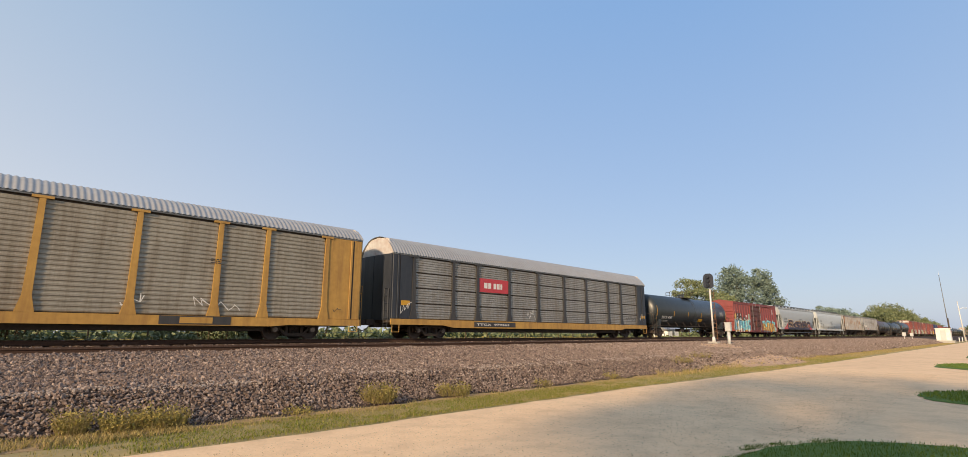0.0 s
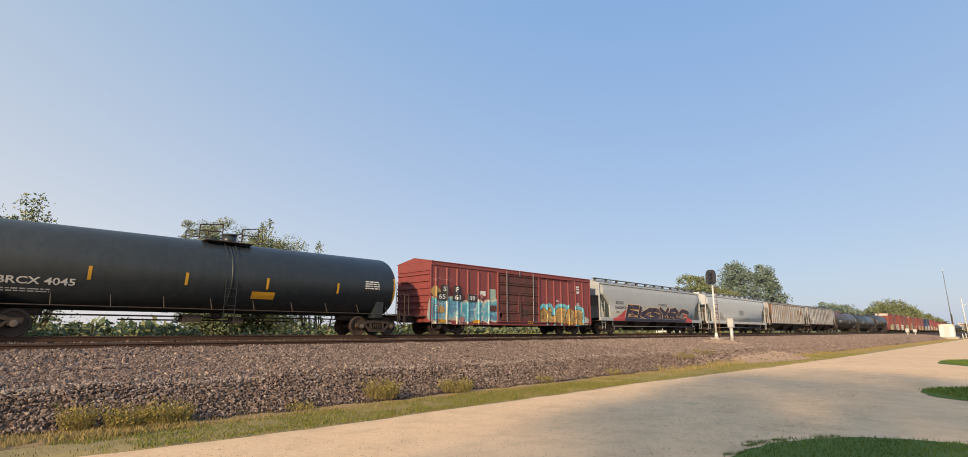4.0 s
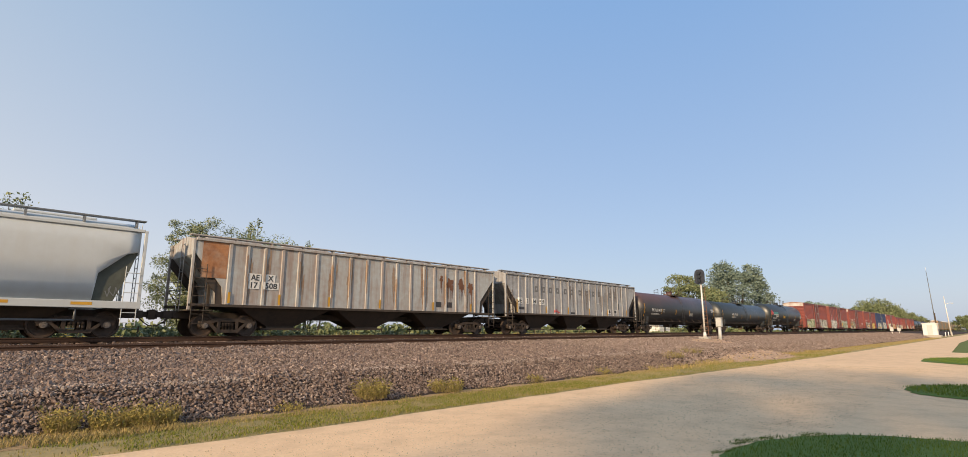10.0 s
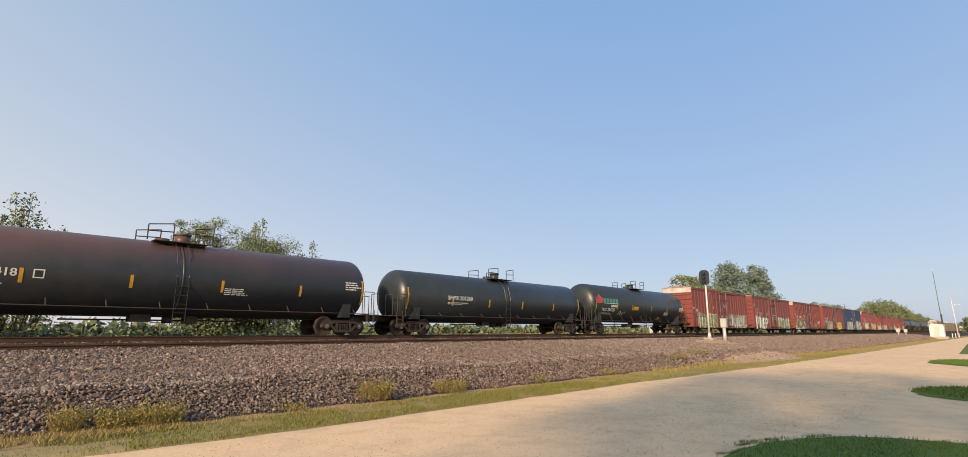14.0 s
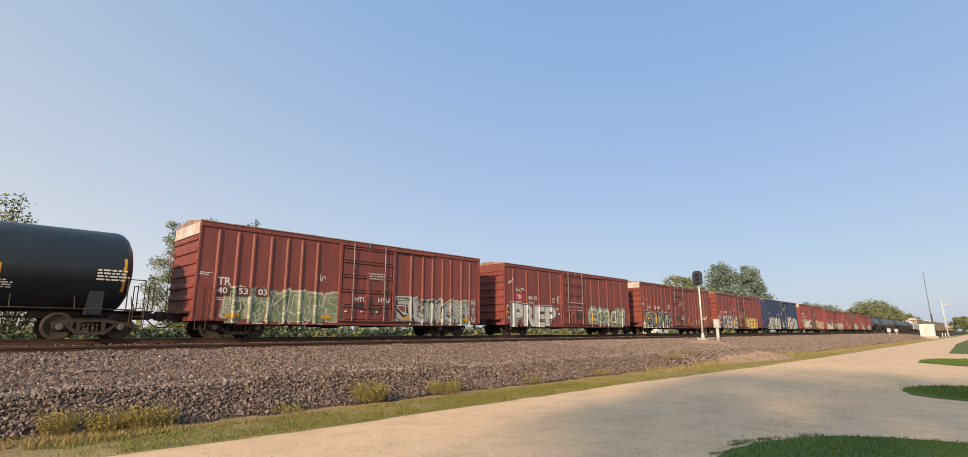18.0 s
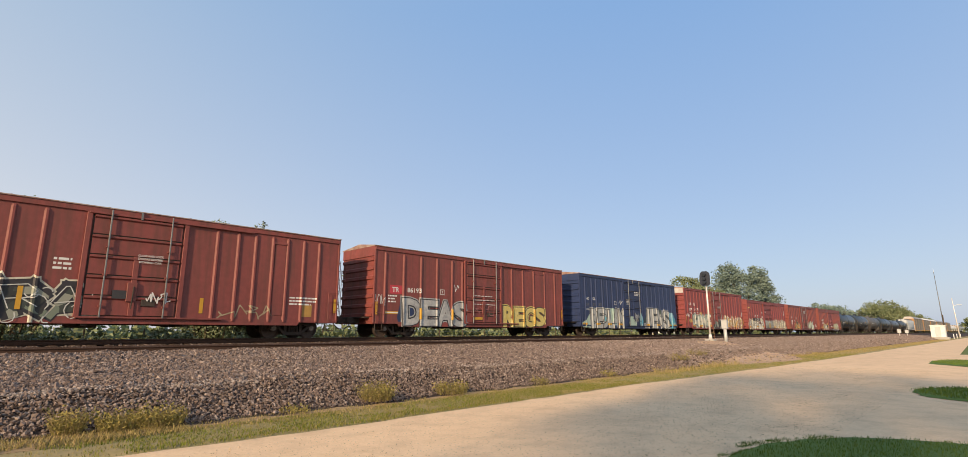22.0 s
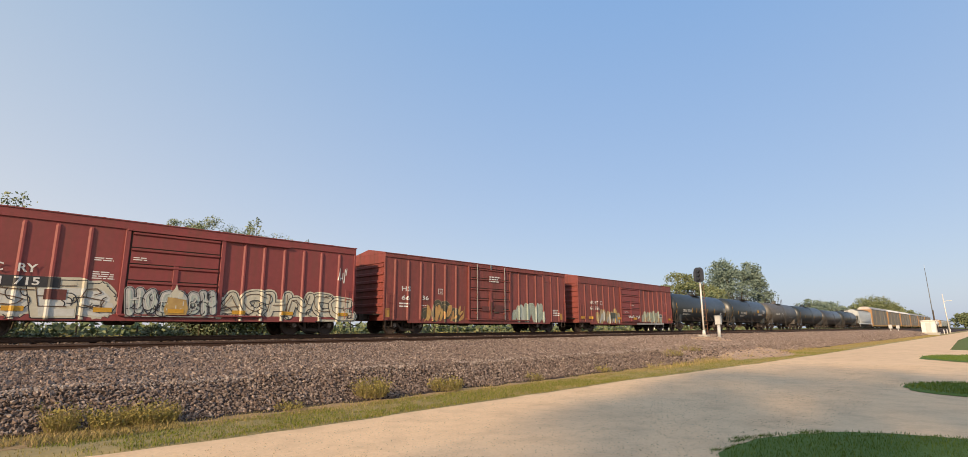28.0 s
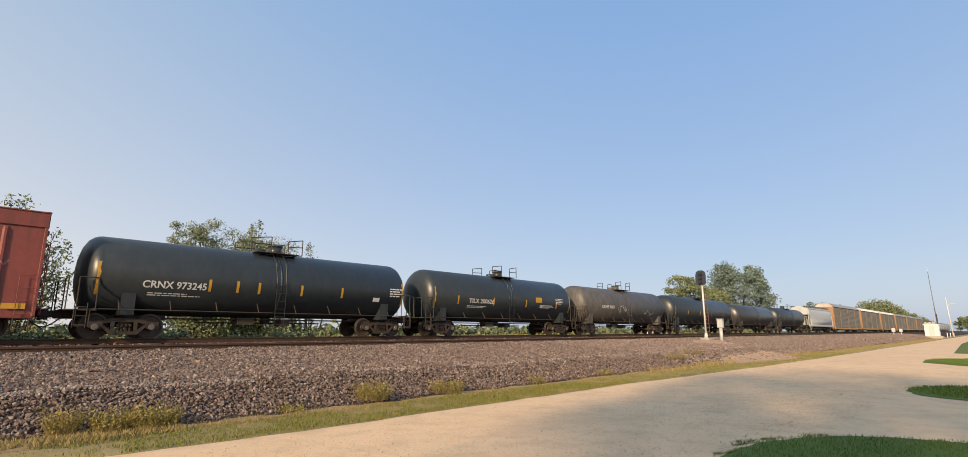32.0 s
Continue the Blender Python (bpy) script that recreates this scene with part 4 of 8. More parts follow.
def painted(car, name, bm, skin, layer, material, label):
    me = lay(bm, skin, layer)
    bm.free()
    me.materials.append(M[material])
    return part(name, me, None, car, label)


GLYPHS = {
    "A": [[(0.0, 0), (0.42, 1), (0.62, 1), (1.0, 0)], [(0.2, 0.32), (0.82, 0.32)]],
    "B": [[(0.1, 0), (0.1, 1), (0.7, 1), (0.85, 0.78), (0.65, 0.54), (0.15, 0.52)], [(0.65, 0.52), (0.92, 0.28), (0.7, 0), (0.1, 0)]],
    "C": [[(0.95, 0.85), (0.6, 1), (0.2, 0.9), (0.05, 0.5), (0.2, 0.08), (0.65, 0), (0.95, 0.15)]],
    "D": [[(0.1, 0), (0.1, 1), (0.6, 1), (0.92, 0.75), (0.92, 0.28), (0.6, 0), (0.1, 0)]],
    "E": [[(1.0, 1.02), (0.05, 1.02), (0.05, -0.02), (1.0, -0.02)], [(0.1, 0.5), (0.8, 0.5)]],
    "H": [[(0.08, 0), (0.08, 1)], [(0.92, 0), (0.92, 1)], [(0.08, 0.5), (0.92, 0.55)]],
    "J": [[(0.35, 1), (0.9, 1), (0.85, 0.2), (0.5, 0), (0.05, 0.2)]],
    "K": [[(0.1, 0), (0.1, 1)], [(0.95, 1), (0.25, 0.5), (0.95, 0)]],
    "L": [[(0.15, 1), (0.1, 0), (0.95, 0.02)]],
    "N": [[(0.05, 0), (0.1, 1), (0.88, 0), (0.95, 1)]],
    "O": [[(0.5, 1), (0.1, 0.75), (0.08, 0.25), (0.5, 0), (0.92, 0.25), (0.9, 0.75), (0.5, 1)]],
    "R": [[(0.1, 0), (0.1, 1), (0.75, 1), (0.9, 0.78), (0.75, 0.52), (0.15, 0.5)], [(0.45, 0.5), (0.92, 0)]],
    "S": [[(0.92, 0.86), (0.6, 1), (0.15, 0.95), (0.1, 0.62), (0.88, 0.42), (0.88, 0.08), (0.5, 0), (0.05, 0.1)]],
    "U": [[(0.08, 1), (0.1, 0.2), (0.5, 0), (0.9, 0.2), (0.92, 1)]],
    "Y": [[(0.05, 1), (0.45, 0.5), (0.95, 1)], [(0.47, 0.5), (0.45, 0)]],
}


def stroke(bm, pts, r, square=False):
    """A thick line with round or cut joints, as flat shapes."""
    for (a, b), (c, d) in zip(pts, pts[1:]):
        l = math.hypot(c - a, d - b) or 1
        ux, uz = (c - a) / l * r, (d - b) / l * r
        k = 0.75 if square else 0.0
        a, b, c, d = a - ux * k, b - uz * k, c + ux * k, d + uz * k
        bm.faces.new([bm.verts.new((p, 0, q)) for p, q in ((a + uz, b - ux), (c + uz, d - ux), (c - uz, d + ux), (a - uz, b + ux))])
    if not square:
        for a, b in pts:
            bm.faces.new([bm.verts.new((a + r * math.cos(k * math.tau / 12), 0, b + r * math.sin(k * math.tau / 12))) for k in range(12)])


def graffiti(car, word, x0, x1, z0, z1, skin, fill, edge="spray_black", label="", cloud=None, halo=None, heavy=0.17, rim=0.05, spread_r=0.16,
             inner=None, shade=None, square=False, seed=0, foot=0.6, lean=0.1, wild=1.0):
    """A sprayed piece: a cloud of paint, a halo, fat overlapping letters with dark rims, tinted shades and thin highlights."""
    rng = random.Random(seed + len(word) + round(x0 * 10))
    n = len(word)
    w, h = (x1 - x0) / n, z1 - z0
    r = heavy * min(w, h)
    letters = []
    for i, ch in enumerate(word):
        grow = 1.0 + 0.22 * wild
        u0, du = x0 + w * i + r * 0.75 + rim * 0.5 - (grow - 1) * w * 0.4, (w - r * 1.5 - rim) * grow
        v0, dv = z0 + r + rim, h - 2 * r - 2 * rim
        tilt, lift, tall = rng.uniform(-lean, lean * 1.4), rng.uniform(0, 0.05 + 0.12 * wild), rng.uniform(0.95 - 0.2 * wild, 1.02)
        lines = []
        for line in GLYPHS[ch]:
            ju, jv = 0.05 + 0.11 * wild, 0.03 + 0.08 * wild
            q = [(u + rng.uniform(-ju, ju), v + rng.uniform(-jv, jv)) for u, v in line]
            if wild and rng.random() < 0.6:  # a serif or tail that sweeps past the letter
                e, d = (q[-1], q[-2]) if rng.random() < 0.5 else (q[0], q[1])
                tail = (e[0] + 0.35 * (e[0] - d[0]) + rng.uniform(-0.3, 0.3), e[1] + 0.2 * (e[1] - d[1]) + rng.uniform(-0.15, 0.15))
                q = q + [tail] if e is q[-1] else [tail] + q
            pts = [(u0 + du * (u + tilt * (v - 0.5)), v0 + dv * min(1.0, max(0.0, v * tall + lift))) for u, v in q]
            if not square and len(pts) > 2:  # rounded by one turn of corner cutting
                soft = [pts[0]]
                for (a, b), (c, d) in zip(pts, pts[1:]):
                    soft += [(a * 0.75 + c * 0.25, b * 0.75 + d * 0.25), (a * 0.25 + c * 0.75, b * 0.25 + d * 0.75)]
                pts = soft + [pts[-1]]
            lines.append(pts)
        letters.append(lines)

    def spray(name, pick, radius, layer, material, words="", dx=0.0, dz=0.0, cut=False):
        bm = bmesh.new()
        for lines in pick:
            for pts in lines:
                stroke(bm, [(a + dx, b + dz) for a, b in pts], radius, cut)
        for v in bm.verts:
            v.co.z = max(foot, v.co.z)
        return tagged(painted(car, name, bm, skin, layer, material, words), kind="stuff")

    if cloud:
        base = bmesh.new()
        base.faces.new([base.verts.new((a, 0, b)) for a, b in ((x0, foot), (x1, foot), (x1, z0 + 0.72 * h), (x0, z0 + 0.72 * h))])
        tagged(painted(car, "graffiti_base", base, skin, 0.6, cloud, ""), kind="stuff")
        spray("graffiti_cloud", letters, r + spread_r, 1, cloud)
    if halo:
        spray("graffiti_halo", letters, r + rim + 0.045, 3, halo, cut=square)
    for turn in (0, 1):
        pick = letters[turn::2]
        if pick:
            spray("graffiti_rim", pick, r + rim, 5 + 6 * turn, edge, cut=square)
            spray("graffiti_letters", pick, r, 7 + 6 * turn, fill, label, cut=square)
            if shade:
                spray("graffiti_shade", pick, r * 0.45, 9 + 6 * turn, shade, dx=0.25 * r, dz=-0.35 * r, cut=square)
    if wild:
        bm = bmesh.new()
        for _ in range(n * 5):
            cx, cz, q, a0 = rng.uniform(x0, x1), rng.uniform(z0, z0 + 0.75 * h), rng.uniform(0.08, 0.22) * h, rng.uniform(0, 6.28)
            stroke(bm, [(min(x1, max(x0, cx + q * math.cos(a0 + t * 0.5))), max(foot, cz + q * math.sin(a0 + t * 0.5))) for t in range(5)], 0.016)
        tagged(painted(car, "graffiti_line", bm, skin, 17, edge if edge != "spray_cream" else "spray_white", ""), kind="stuff")
    if inner:
        spray("graffiti_highlight", letters, 0.016, 18, inner, dx=-0.3 * r, dz=0.35 * r)


def block_letters(car, word, x0, x1, z0, z1, skin, fill, edge, label, halo=None, seed=0, lean=0.06, foot=0.55, lap=0.1):
    """Bold sprayed block letters: a soft halo, dark rims, and fills that overlap from one letter to the next."""
    rng = random.Random(seed)
    w, h = (x1 - x0) / len(word), z1 - z0
    rows = [(ch, x0 + w * (i - lap / 2), x0 + w * (i + 1 + lap / 2), z0 + h * rng.uniform(-0.03, 0.05), z1 + h * rng.uniform(-0.08, 0.02), rng.uniform(-lean, lean), rng.uniform(-0.06, 0.06))
            for i, ch in enumerate(word)]

    def spray(name, pick, off, grow, layer, paint, words=""):
        bm = bmesh.new()
        for ch, a, b, c, d, tilt, swell in pick:
            text_into(bm, ch, off, a - grow, b + grow, c - grow, d + grow, tilt, swell)
        for v in bm.verts:
            v.co.z = max(foot, v.co.z)
        tagged(painted(car, name, bm, skin, layer, paint, words), kind="stuff")

    if halo:
        spray("graffiti_halo", rows, 0.12, 0.11, 3, halo)
    for turn in (0, 1):
        spray("graffiti_rim", rows[turn::2], 0.085, 0.055, 6 + 6 * turn, edge)
        spray("graffiti_letters", rows[turn::2], 0.05, 0.0, 9 + 6 * turn, fill, label)


def lobes(car, x0, x1, z0, z1, skin, fill, line, count, label, seed, wide, curls=1):
    """A sprayed piece of overlapping rounded lobes, each with a thin outline and curls inside it."""
    rng = random.Random(seed)
    step = (x1 - x0) / count
    rows = []
    for i in range(count):
        cx = x0 + step * (i + 0.5) + rng.uniform(-0.1, 0.1) * step
        top = z1 - (z1 - z0) * rng.uniform(0.0, 0.22) - (0.25 * (z1 - z0) if i in (0, count - 1) else 0)
        rows.append((cx, top, max(step * 0.62, wide * 0.6) * rng.uniform(0.9, 1.15), rng.uniform(-0.25, 0.25)))

    def ring(cx, top, r, lean, grow, bottom):
        pts = []
        for k in range(20):
            a = k * math.tau / 20
            u, v = math.cos(a), math.sin(a)
            h = (top - bottom) / 2
            z = bottom + h + math.copysign(abs(v) ** 0.75, v) * (h + grow)
            pts.append((min(x1 + 0.1, max(x0 - 0.1, cx + u * (r + grow) * (0.85 + 0.15 * v) + lean * (z - bottom - h))), max(z0, z)))
        return pts
    for turn in (0, 1):
        edge, body, thin = bmesh.new(), bmesh.new(), bmesh.new()
        for cx, top, r, lean in rows[turn::2]:
            edge.faces.new([edge.verts.new((a, 0, b)) for a, b in ring(cx, top, r, lean, 0.028, z0)])
            body.faces.new([body.verts.new((a, 0, b)) for a, b in ring(cx, top, r, lean, 0.0, z0)])
            for j in range(curls):
                f = 0.72 - 0.24 * j
                stroke(thin, ring(cx + rng.uniform(-0.05, 0.05), z0 + (top - z0) * (0.55 + 0.4 * f), r * f, lean, 0.0, z0 + 0.1 + 0.12 * j)[rng.randrange(4):14 + rng.randrange(6)], 0.013)
        for name, bm, layer, paint in (("graffiti_rim", edge, 3, line), ("graffiti_letters", body, 4, fill), ("graffiti_line", thin, 5, line)):
            tagged(painted(car, name, bm, skin, layer + 4 * turn, paint, label if bm is body else ""), kind="stuff")


def weather(car, skin, rows, material, label, seed, layer=0.4):
    """Patches where paint has gone, each with drips running down from it: (x, z, half width, half height)."""
    rng = random.Random(seed)
    bm = bmesh.new()
    for x, z, rx, rz in rows:
        blob(bm, x, z, rx, rz, 0.9, 18, x * 3.1)
        for _ in range(rng.randrange(2, 5)):
            u, w, l = x + rng.uniform(-0.8, 0.8) * rx, rng.uniform(0.012, 0.035), rng.uniform(0.3, 1.1)
            bm.faces.new([bm.verts.new(p) for p in ((u - w, 0, z), (u + w, 0, z), (u + 0.3 * w, 0, max(1.35, z - rz - l)), (u - 0.3 * w, 0, max(1.35, z - rz - l)))])
    return tagged(painted(car, "rust_patch", bm, skin, layer, material, label), kind="stuff")


def flames(car, x0, x1, z0, z1, skin, paint, count, label, seed, layer):
    """Sprayed strokes shaped like pointed leaves, leaning over one another."""
    rng = random.Random(seed)
    bm = bmesh.new()
    for i in range(count):
        x, l, a = x0 + (x1 - x0) * (i + rng.random()) / count, rng.uniform(0.45, 1.0) * (z1 - z0), rng.uniform(0.5, 2.0)
        w, z = l * rng.uniform(0.1, 0.2), z0 + rng.uniform(0, 0.35) * (z1 - z0)
        left, right = [], []
        for k in range(7):
            t = k / 6
            m, bend = w * math.sin(math.pi * (0.1 + 0.9 * t)) ** 0.8, 0.12 * math.sin(t * 2.5)
            px, pz = x + math.cos(a) * l * t + bend, z + math.sin(a) * l * t
            left.append((px - math.sin(a) * m, pz + math.cos(a) * m))
            right.append((px + math.sin(a) * m, pz - math.cos(a) * m))
        bm.faces.new([bm.verts.new((min(x1, max(x0, u)), 0, min(z1, max(z0, v)))) for u, v in left + right[::-1]])
    bmesh.ops.triangulate(bm, faces=bm.faces)
    tagged(painted(car, "graffiti_strokes", bm, skin, layer, paint, label), kind="stuff")


def jagged(rng, x0, x1, z0, z1, k):
    """A patch of paint with a straight foot and an uneven top."""
    h = z1 - z0
    cuts = sorted(rng.uniform(0.06, 0.94) for _ in range(k))
    pts = [(x0 + 0.1 * h, z0), (x0, z0 + 0.3 * h)]
    for i, f in enumerate(cuts):
        pts.append((x0 + (x1 - x0) * f, z0 + h * (rng.uniform(0.86, 1.0) if i % 2 else rng.uniform(0.66, 0.9)) * (0.8 if i in (0, k - 1) else 1)))
    pts += [(x1, z0 + 0.35 * h), (x1 - 0.08 * h, z0)]
    bm = bmesh.new()
    bm.faces.new([bm.verts.new((a, 0, b)) for a, b in pts])
    bmesh.ops.triangulate(bm, faces=bm.faces)
    return bm


def scribble(car, x, z, w, h, skin, material, label="thin sprayed scribble", n=11, r=0.014):
    rng = random.Random(round(x * 100))
    pts = [(x + w * (k / n) + rng.uniform(-0.12, 0.12) * w, z + h * rng.random()) for k in range(n)]
    bm = bmesh.new()
    for (a, b), (c, d) in zip(pts, pts[1:]):
        l = math.hypot(c - a, d - b) or 1
        nx, nz = -(d - b) / l * r, (c - a) / l * r
        bm.faces.new([bm.verts.new((p, 0, q)) for p, q in ((a - nx, b - nz), (c - nx, d - nz), (c + nx, d + nz), (a + nx, b + nz))])
    tagged(painted(car, "scribble", bm, skin, 2, material, label), kind="stuff")


# ---- running gear, shared by all cars ----
def wheelset_mesh():
    bm = bmesh.new()
    for s in (-1, 1):
        prof = [(0.60, 0.10), (0.63, 0.16), (0.655, 0.36), (0.665, 0.40), (0.675, 0.487), (0.705, 0.487), (0.715, 0.458), (0.80, 0.45), (0.80, 0.395), (0.755, 0.38), (0.725, 0.17), (0.80, 0.14), (0.80, 0.085)]
        n = 32
        loft(bm, [[(r * math.sin(k * math.tau / n), s * y, r * math.cos(k * math.tau / n)) for k in range(n)] for y, r in prof], True, False)
    tube(bm, (0, -1.0, 0), (0, 1.0, 0), 0.085, 12)
    return mesh_of("wheelset", bm, "wheel")


def cap_mesh():
    bm = bmesh.new()
    for s in (-1,):
        tube(bm, (0, s * 0.93, 0), (0, s * 1.12, 0), 0.125, 16)
        tube(bm, (0, s * 1.12, 0), (0, s * 1.15, 0), 0.085, 16)
        for k in range(3):
            a = k * math.tau / 3
            tube(bm, (0.05 * math.sin(a), s * 1.15, 0.05 * math.cos(a)), (0.05 * math.sin(a), s * 1.17, 0.05 * math.cos(a)), 0.02, 6)
    return mesh_of("bearing_cap", bm, "bearing")


def sideframe_mesh():
    """A cast frame: top chord, bowed bottom chord, columns and pedestal jaws, with open windows."""
    bm = bmesh.new()
    y0, y1 = -0.09, 0.09
    slab_xz(bm, [(-1.12, 0.60), (-0.80, 0.63), (-0.42, 0.74), (0.42, 0.74), (0.80, 0.63), (1.12, 0.60), (1.12, 0.49), (0.78, 0.50), (0.40, 0.60), (-0.40, 0.60), (-0.78, 0.50), (-1.12, 0.49)], y0, y1)
    slab_xz(bm, [(-0.80, 0.52), (-0.70, 0.54), (-0.36, 0.27), (0.36, 0.27), (0.70, 0.54), (0.80, 0.52), (0.42, 0.15), (-0.42, 0.15)], y0 - 0.01, y1 + 0.01)
    for s in (-1, 1):
        slab_xz(bm, [(s * 0.30, 0.26), (s * 0.42, 0.26), (s * 0.42, 0.62), (s * 0.30, 0.62)], y0, y1)
        slab_xz(bm, [(s * 1.12, 0.62), (s * 0.70, 0.62), (s * 0.72, 0.36), (s * 0.78, 0.36), (s * 0.78, 0.56), (s * 1.0, 0.56), (s * 1.0, 0.40), (s * 1.08, 0.40)], y0, y1)
    return mesh_of("side_frame", bm, "truck")


def spring_mesh():
    bm = bmesh.new()
    for x in (-0.19, -0.065, 0.065, 0.19):
        for k in range(6):
            tube(bm, (x, -0.06, 0.28 + k * 0.045), (x, -0.06, 0.305 + k * 0.045), 0.058, 10)
    return mesh_of("springs", bm, "truck")


WHEELSET, CAPS, SIDEFRAME, SPRINGS = wheelset_mesh(), cap_mesh(), sideframe_mesh(), spring_mesh()
BOLSTER = mesh_of("truck", bevelled(boxes((-0.2, 0.2, -1.05, 1.05, 0.42, 0.66), (-0.3, 0.3, -0.35, 0.35, 0.6, 0.78)), 0.02), "truck")
BRAKE = mesh_of("brake_beam", boxes((-0.03, 0.03, -0.75, 0.75, 0.3, 0.42)), "truck")
WHEELSETS, CARS = [], []
AXLE, WHEEL_R = 0.89, 0.45


def add_truck(car, x):
    t = part("truck", BOLSTER, None, car, "grimy cast-steel truck with two axles", pose(x, 0, 0))
    for s in (-1, 1):
        part("side_frame", SIDEFRAME, None, t, "", pose(0, s * 1.03, 0))
        part("springs", SPRINGS, None, t, "", pose(0, s * 1.03, 0))
        w = part("wheelset", WHEELSET, None, t, "steel wheels with worn bright treads")
        w.matrix_parent_inverse = Matrix.Translation((s * AXLE, 0, WHEEL_R))
        WHEELSETS.append(w)
        c = part("bearing_cap", CAPS, None, t)
        c.matrix_parent_inverse = Matrix.Translation((s * AXLE, 0, WHEEL_R))
        WHEELSETS.append(c)
        part("brake_beam", BRAKE, None, t, "", pose(s * 0.44, 0, 0))


COUPLER = bmesh.new()
box(COUPLER, -0.9, 0.0, -0.09, 0.09, -0.11, 0.11)
slab_xz(COUPLER, [(-0.06, -0.17), (0.16, -0.17), (0.20, -0.05), (0.20, 0.10), (0.12, 0.17), (-0.06, 0.17)], -0.2, 0.06)
tube(COUPLER, (0.14, -0.14, -0.2), (0.14, -0.14, 0.2), 0.06, 10)
COUPLER = mesh_of("coupler", COUPLER, "truck")
HOSE = mesh_of("air_hose", pipes([[(0, 0, 0), (0.2, 0, -0.08), (0.38, 0.02, -0.25), (0.55, 0.02, -0.36), (0.72, 0.0, -0.38)]], 0.024), "steel_dark")


def rigging(car, L, reach0, reach1, truck_x, sill=(0.72, 1.0), deep=True):
    """Centre sill, couplers, hoses, trucks and brake gear."""
    part("centre_sill", bevelled(boxes((-L / 2 - 0.1, L / 2 + 0.1, -0.28, 0.28, sill[0], sill[1])), 0.02), "steel_dark", car)
    for s, reach in ((-1, reach0), (1, reach1)):
        part("draft_sill", bevelled(boxes((min(s * (L / 2 - 0.2), s * (L / 2 + reach - 0.35)), max(s * (L / 2 - 0.2), s * (L / 2 + reach - 0.35)), -0.2, 0.2, 0.72, 1.02)), 0.02), "steel_dark", car)
        part("coupler", COUPLER, None, car, "rusty knuckle coupler", pose(s * (L / 2 + reach - 0.12), 0, 0.87, 0, 0, 0 if s > 0 else 180))
        part("air_hose", HOSE, None, car, "", pose(s * (L / 2 + reach - 0.7), -0.3, 0.8, 0, 0, 0 if s > 0 else 180))
        add_truck(car, s * truck_x)
    if deep:
        bm = bmesh.new()
        lathe_x(bm, [(-0.5, 0.02), (-0.48, 0.16), (-0.42, 0.2), (0.42, 0.2), (0.48, 0.16), (0.5, 0.02)], 14, -0.7, 0.62)
        part("air_reservoir", bm, "steel_dark", car, "", pose(-1.6, 0, 0.0))
        part("brake_cylinder", bevelled(boxes((0.6, 1.2, -0.95, -0.55, 0.5, 0.78)), 0.04), "steel_dark", car)
        part("brake_rod", pipes([[(-truck_x + 1, -0.5, 0.62), (truck_x - 1, -0.5, 0.62)], [(-truck_x + 1, 0.2, 0.55), (truck_x - 1, 0.2, 0.55)]], 0.022), "steel_dark", car)


def ladder_bm(x0, x1, y, z0, z1, step=0.38, r=0.016, along="x"):
    rows = [[(x0, y, z0), (x0, y, z1)], [(x1, y, z0), (x1, y, z1)]]
    z = z0 + 0.1
    while z < z1:
        rows.append([(x0, y, z), (x1, y, z)])
        z += step
    return pipes(rows, r, 5)


def ladder_end(x, y0, y1, z0, z1, step=0.38, r=0.016):
    rows = [[(x, y0, z0), (x, y0, z1)], [(x, y1, z0), (x, y1, z1)]]
    z = z0 + 0.1
    while z < z1:
        rows.append([(x, y0, z), (x, y1, z)])
        z += step
    return pipes(rows, r, 5)


def new_car(name, x0, x1, label, category, group):
    car = thing(name, label, category, group, pose((x0 + x1) / 2, TRACK_Y, RAIL_Z))
    CARS.append((car, (x0 + x1) / 2))
    return car


def corrugated_end(x, s, y, z0, z1, n, depth=0.04):
    """An end wall pressed into horizontal ribs."""
    bm = bmesh.new()
    h = (z1 - z0) / n
    prof = []
    for k in range(n):
        z = z0 + k * h
        prof += [(0.015, z + 0.06 * h), (0.015, z + 0.5 * h), (depth + 0.015, z + 0.58 * h), (depth + 0.015, z + 0.86 * h), (0.015, z + 0.96 * h)]
    a = [bm.verts.new((x + s * d, -y, z)) for d, z in prof]
    b = [bm.verts.new((x + s * d, y, z)) for d, z in prof]
    for k in range(len(prof) - 1):
        bm.faces.new((a[k], a[k + 1], b[k + 1], b[k]))
    for ring, yy in ((a, -y), (b, y)):
        foot = [bm.verts.new((x - s * 0.02, yy, z0)), bm.verts.new((x - s * 0.02, yy, z1))]
        bm.faces.new(ring + [foot[1], foot[0]])
    bmesh.ops.recalc_face_normals(bm, faces=bm.faces)
    return bm


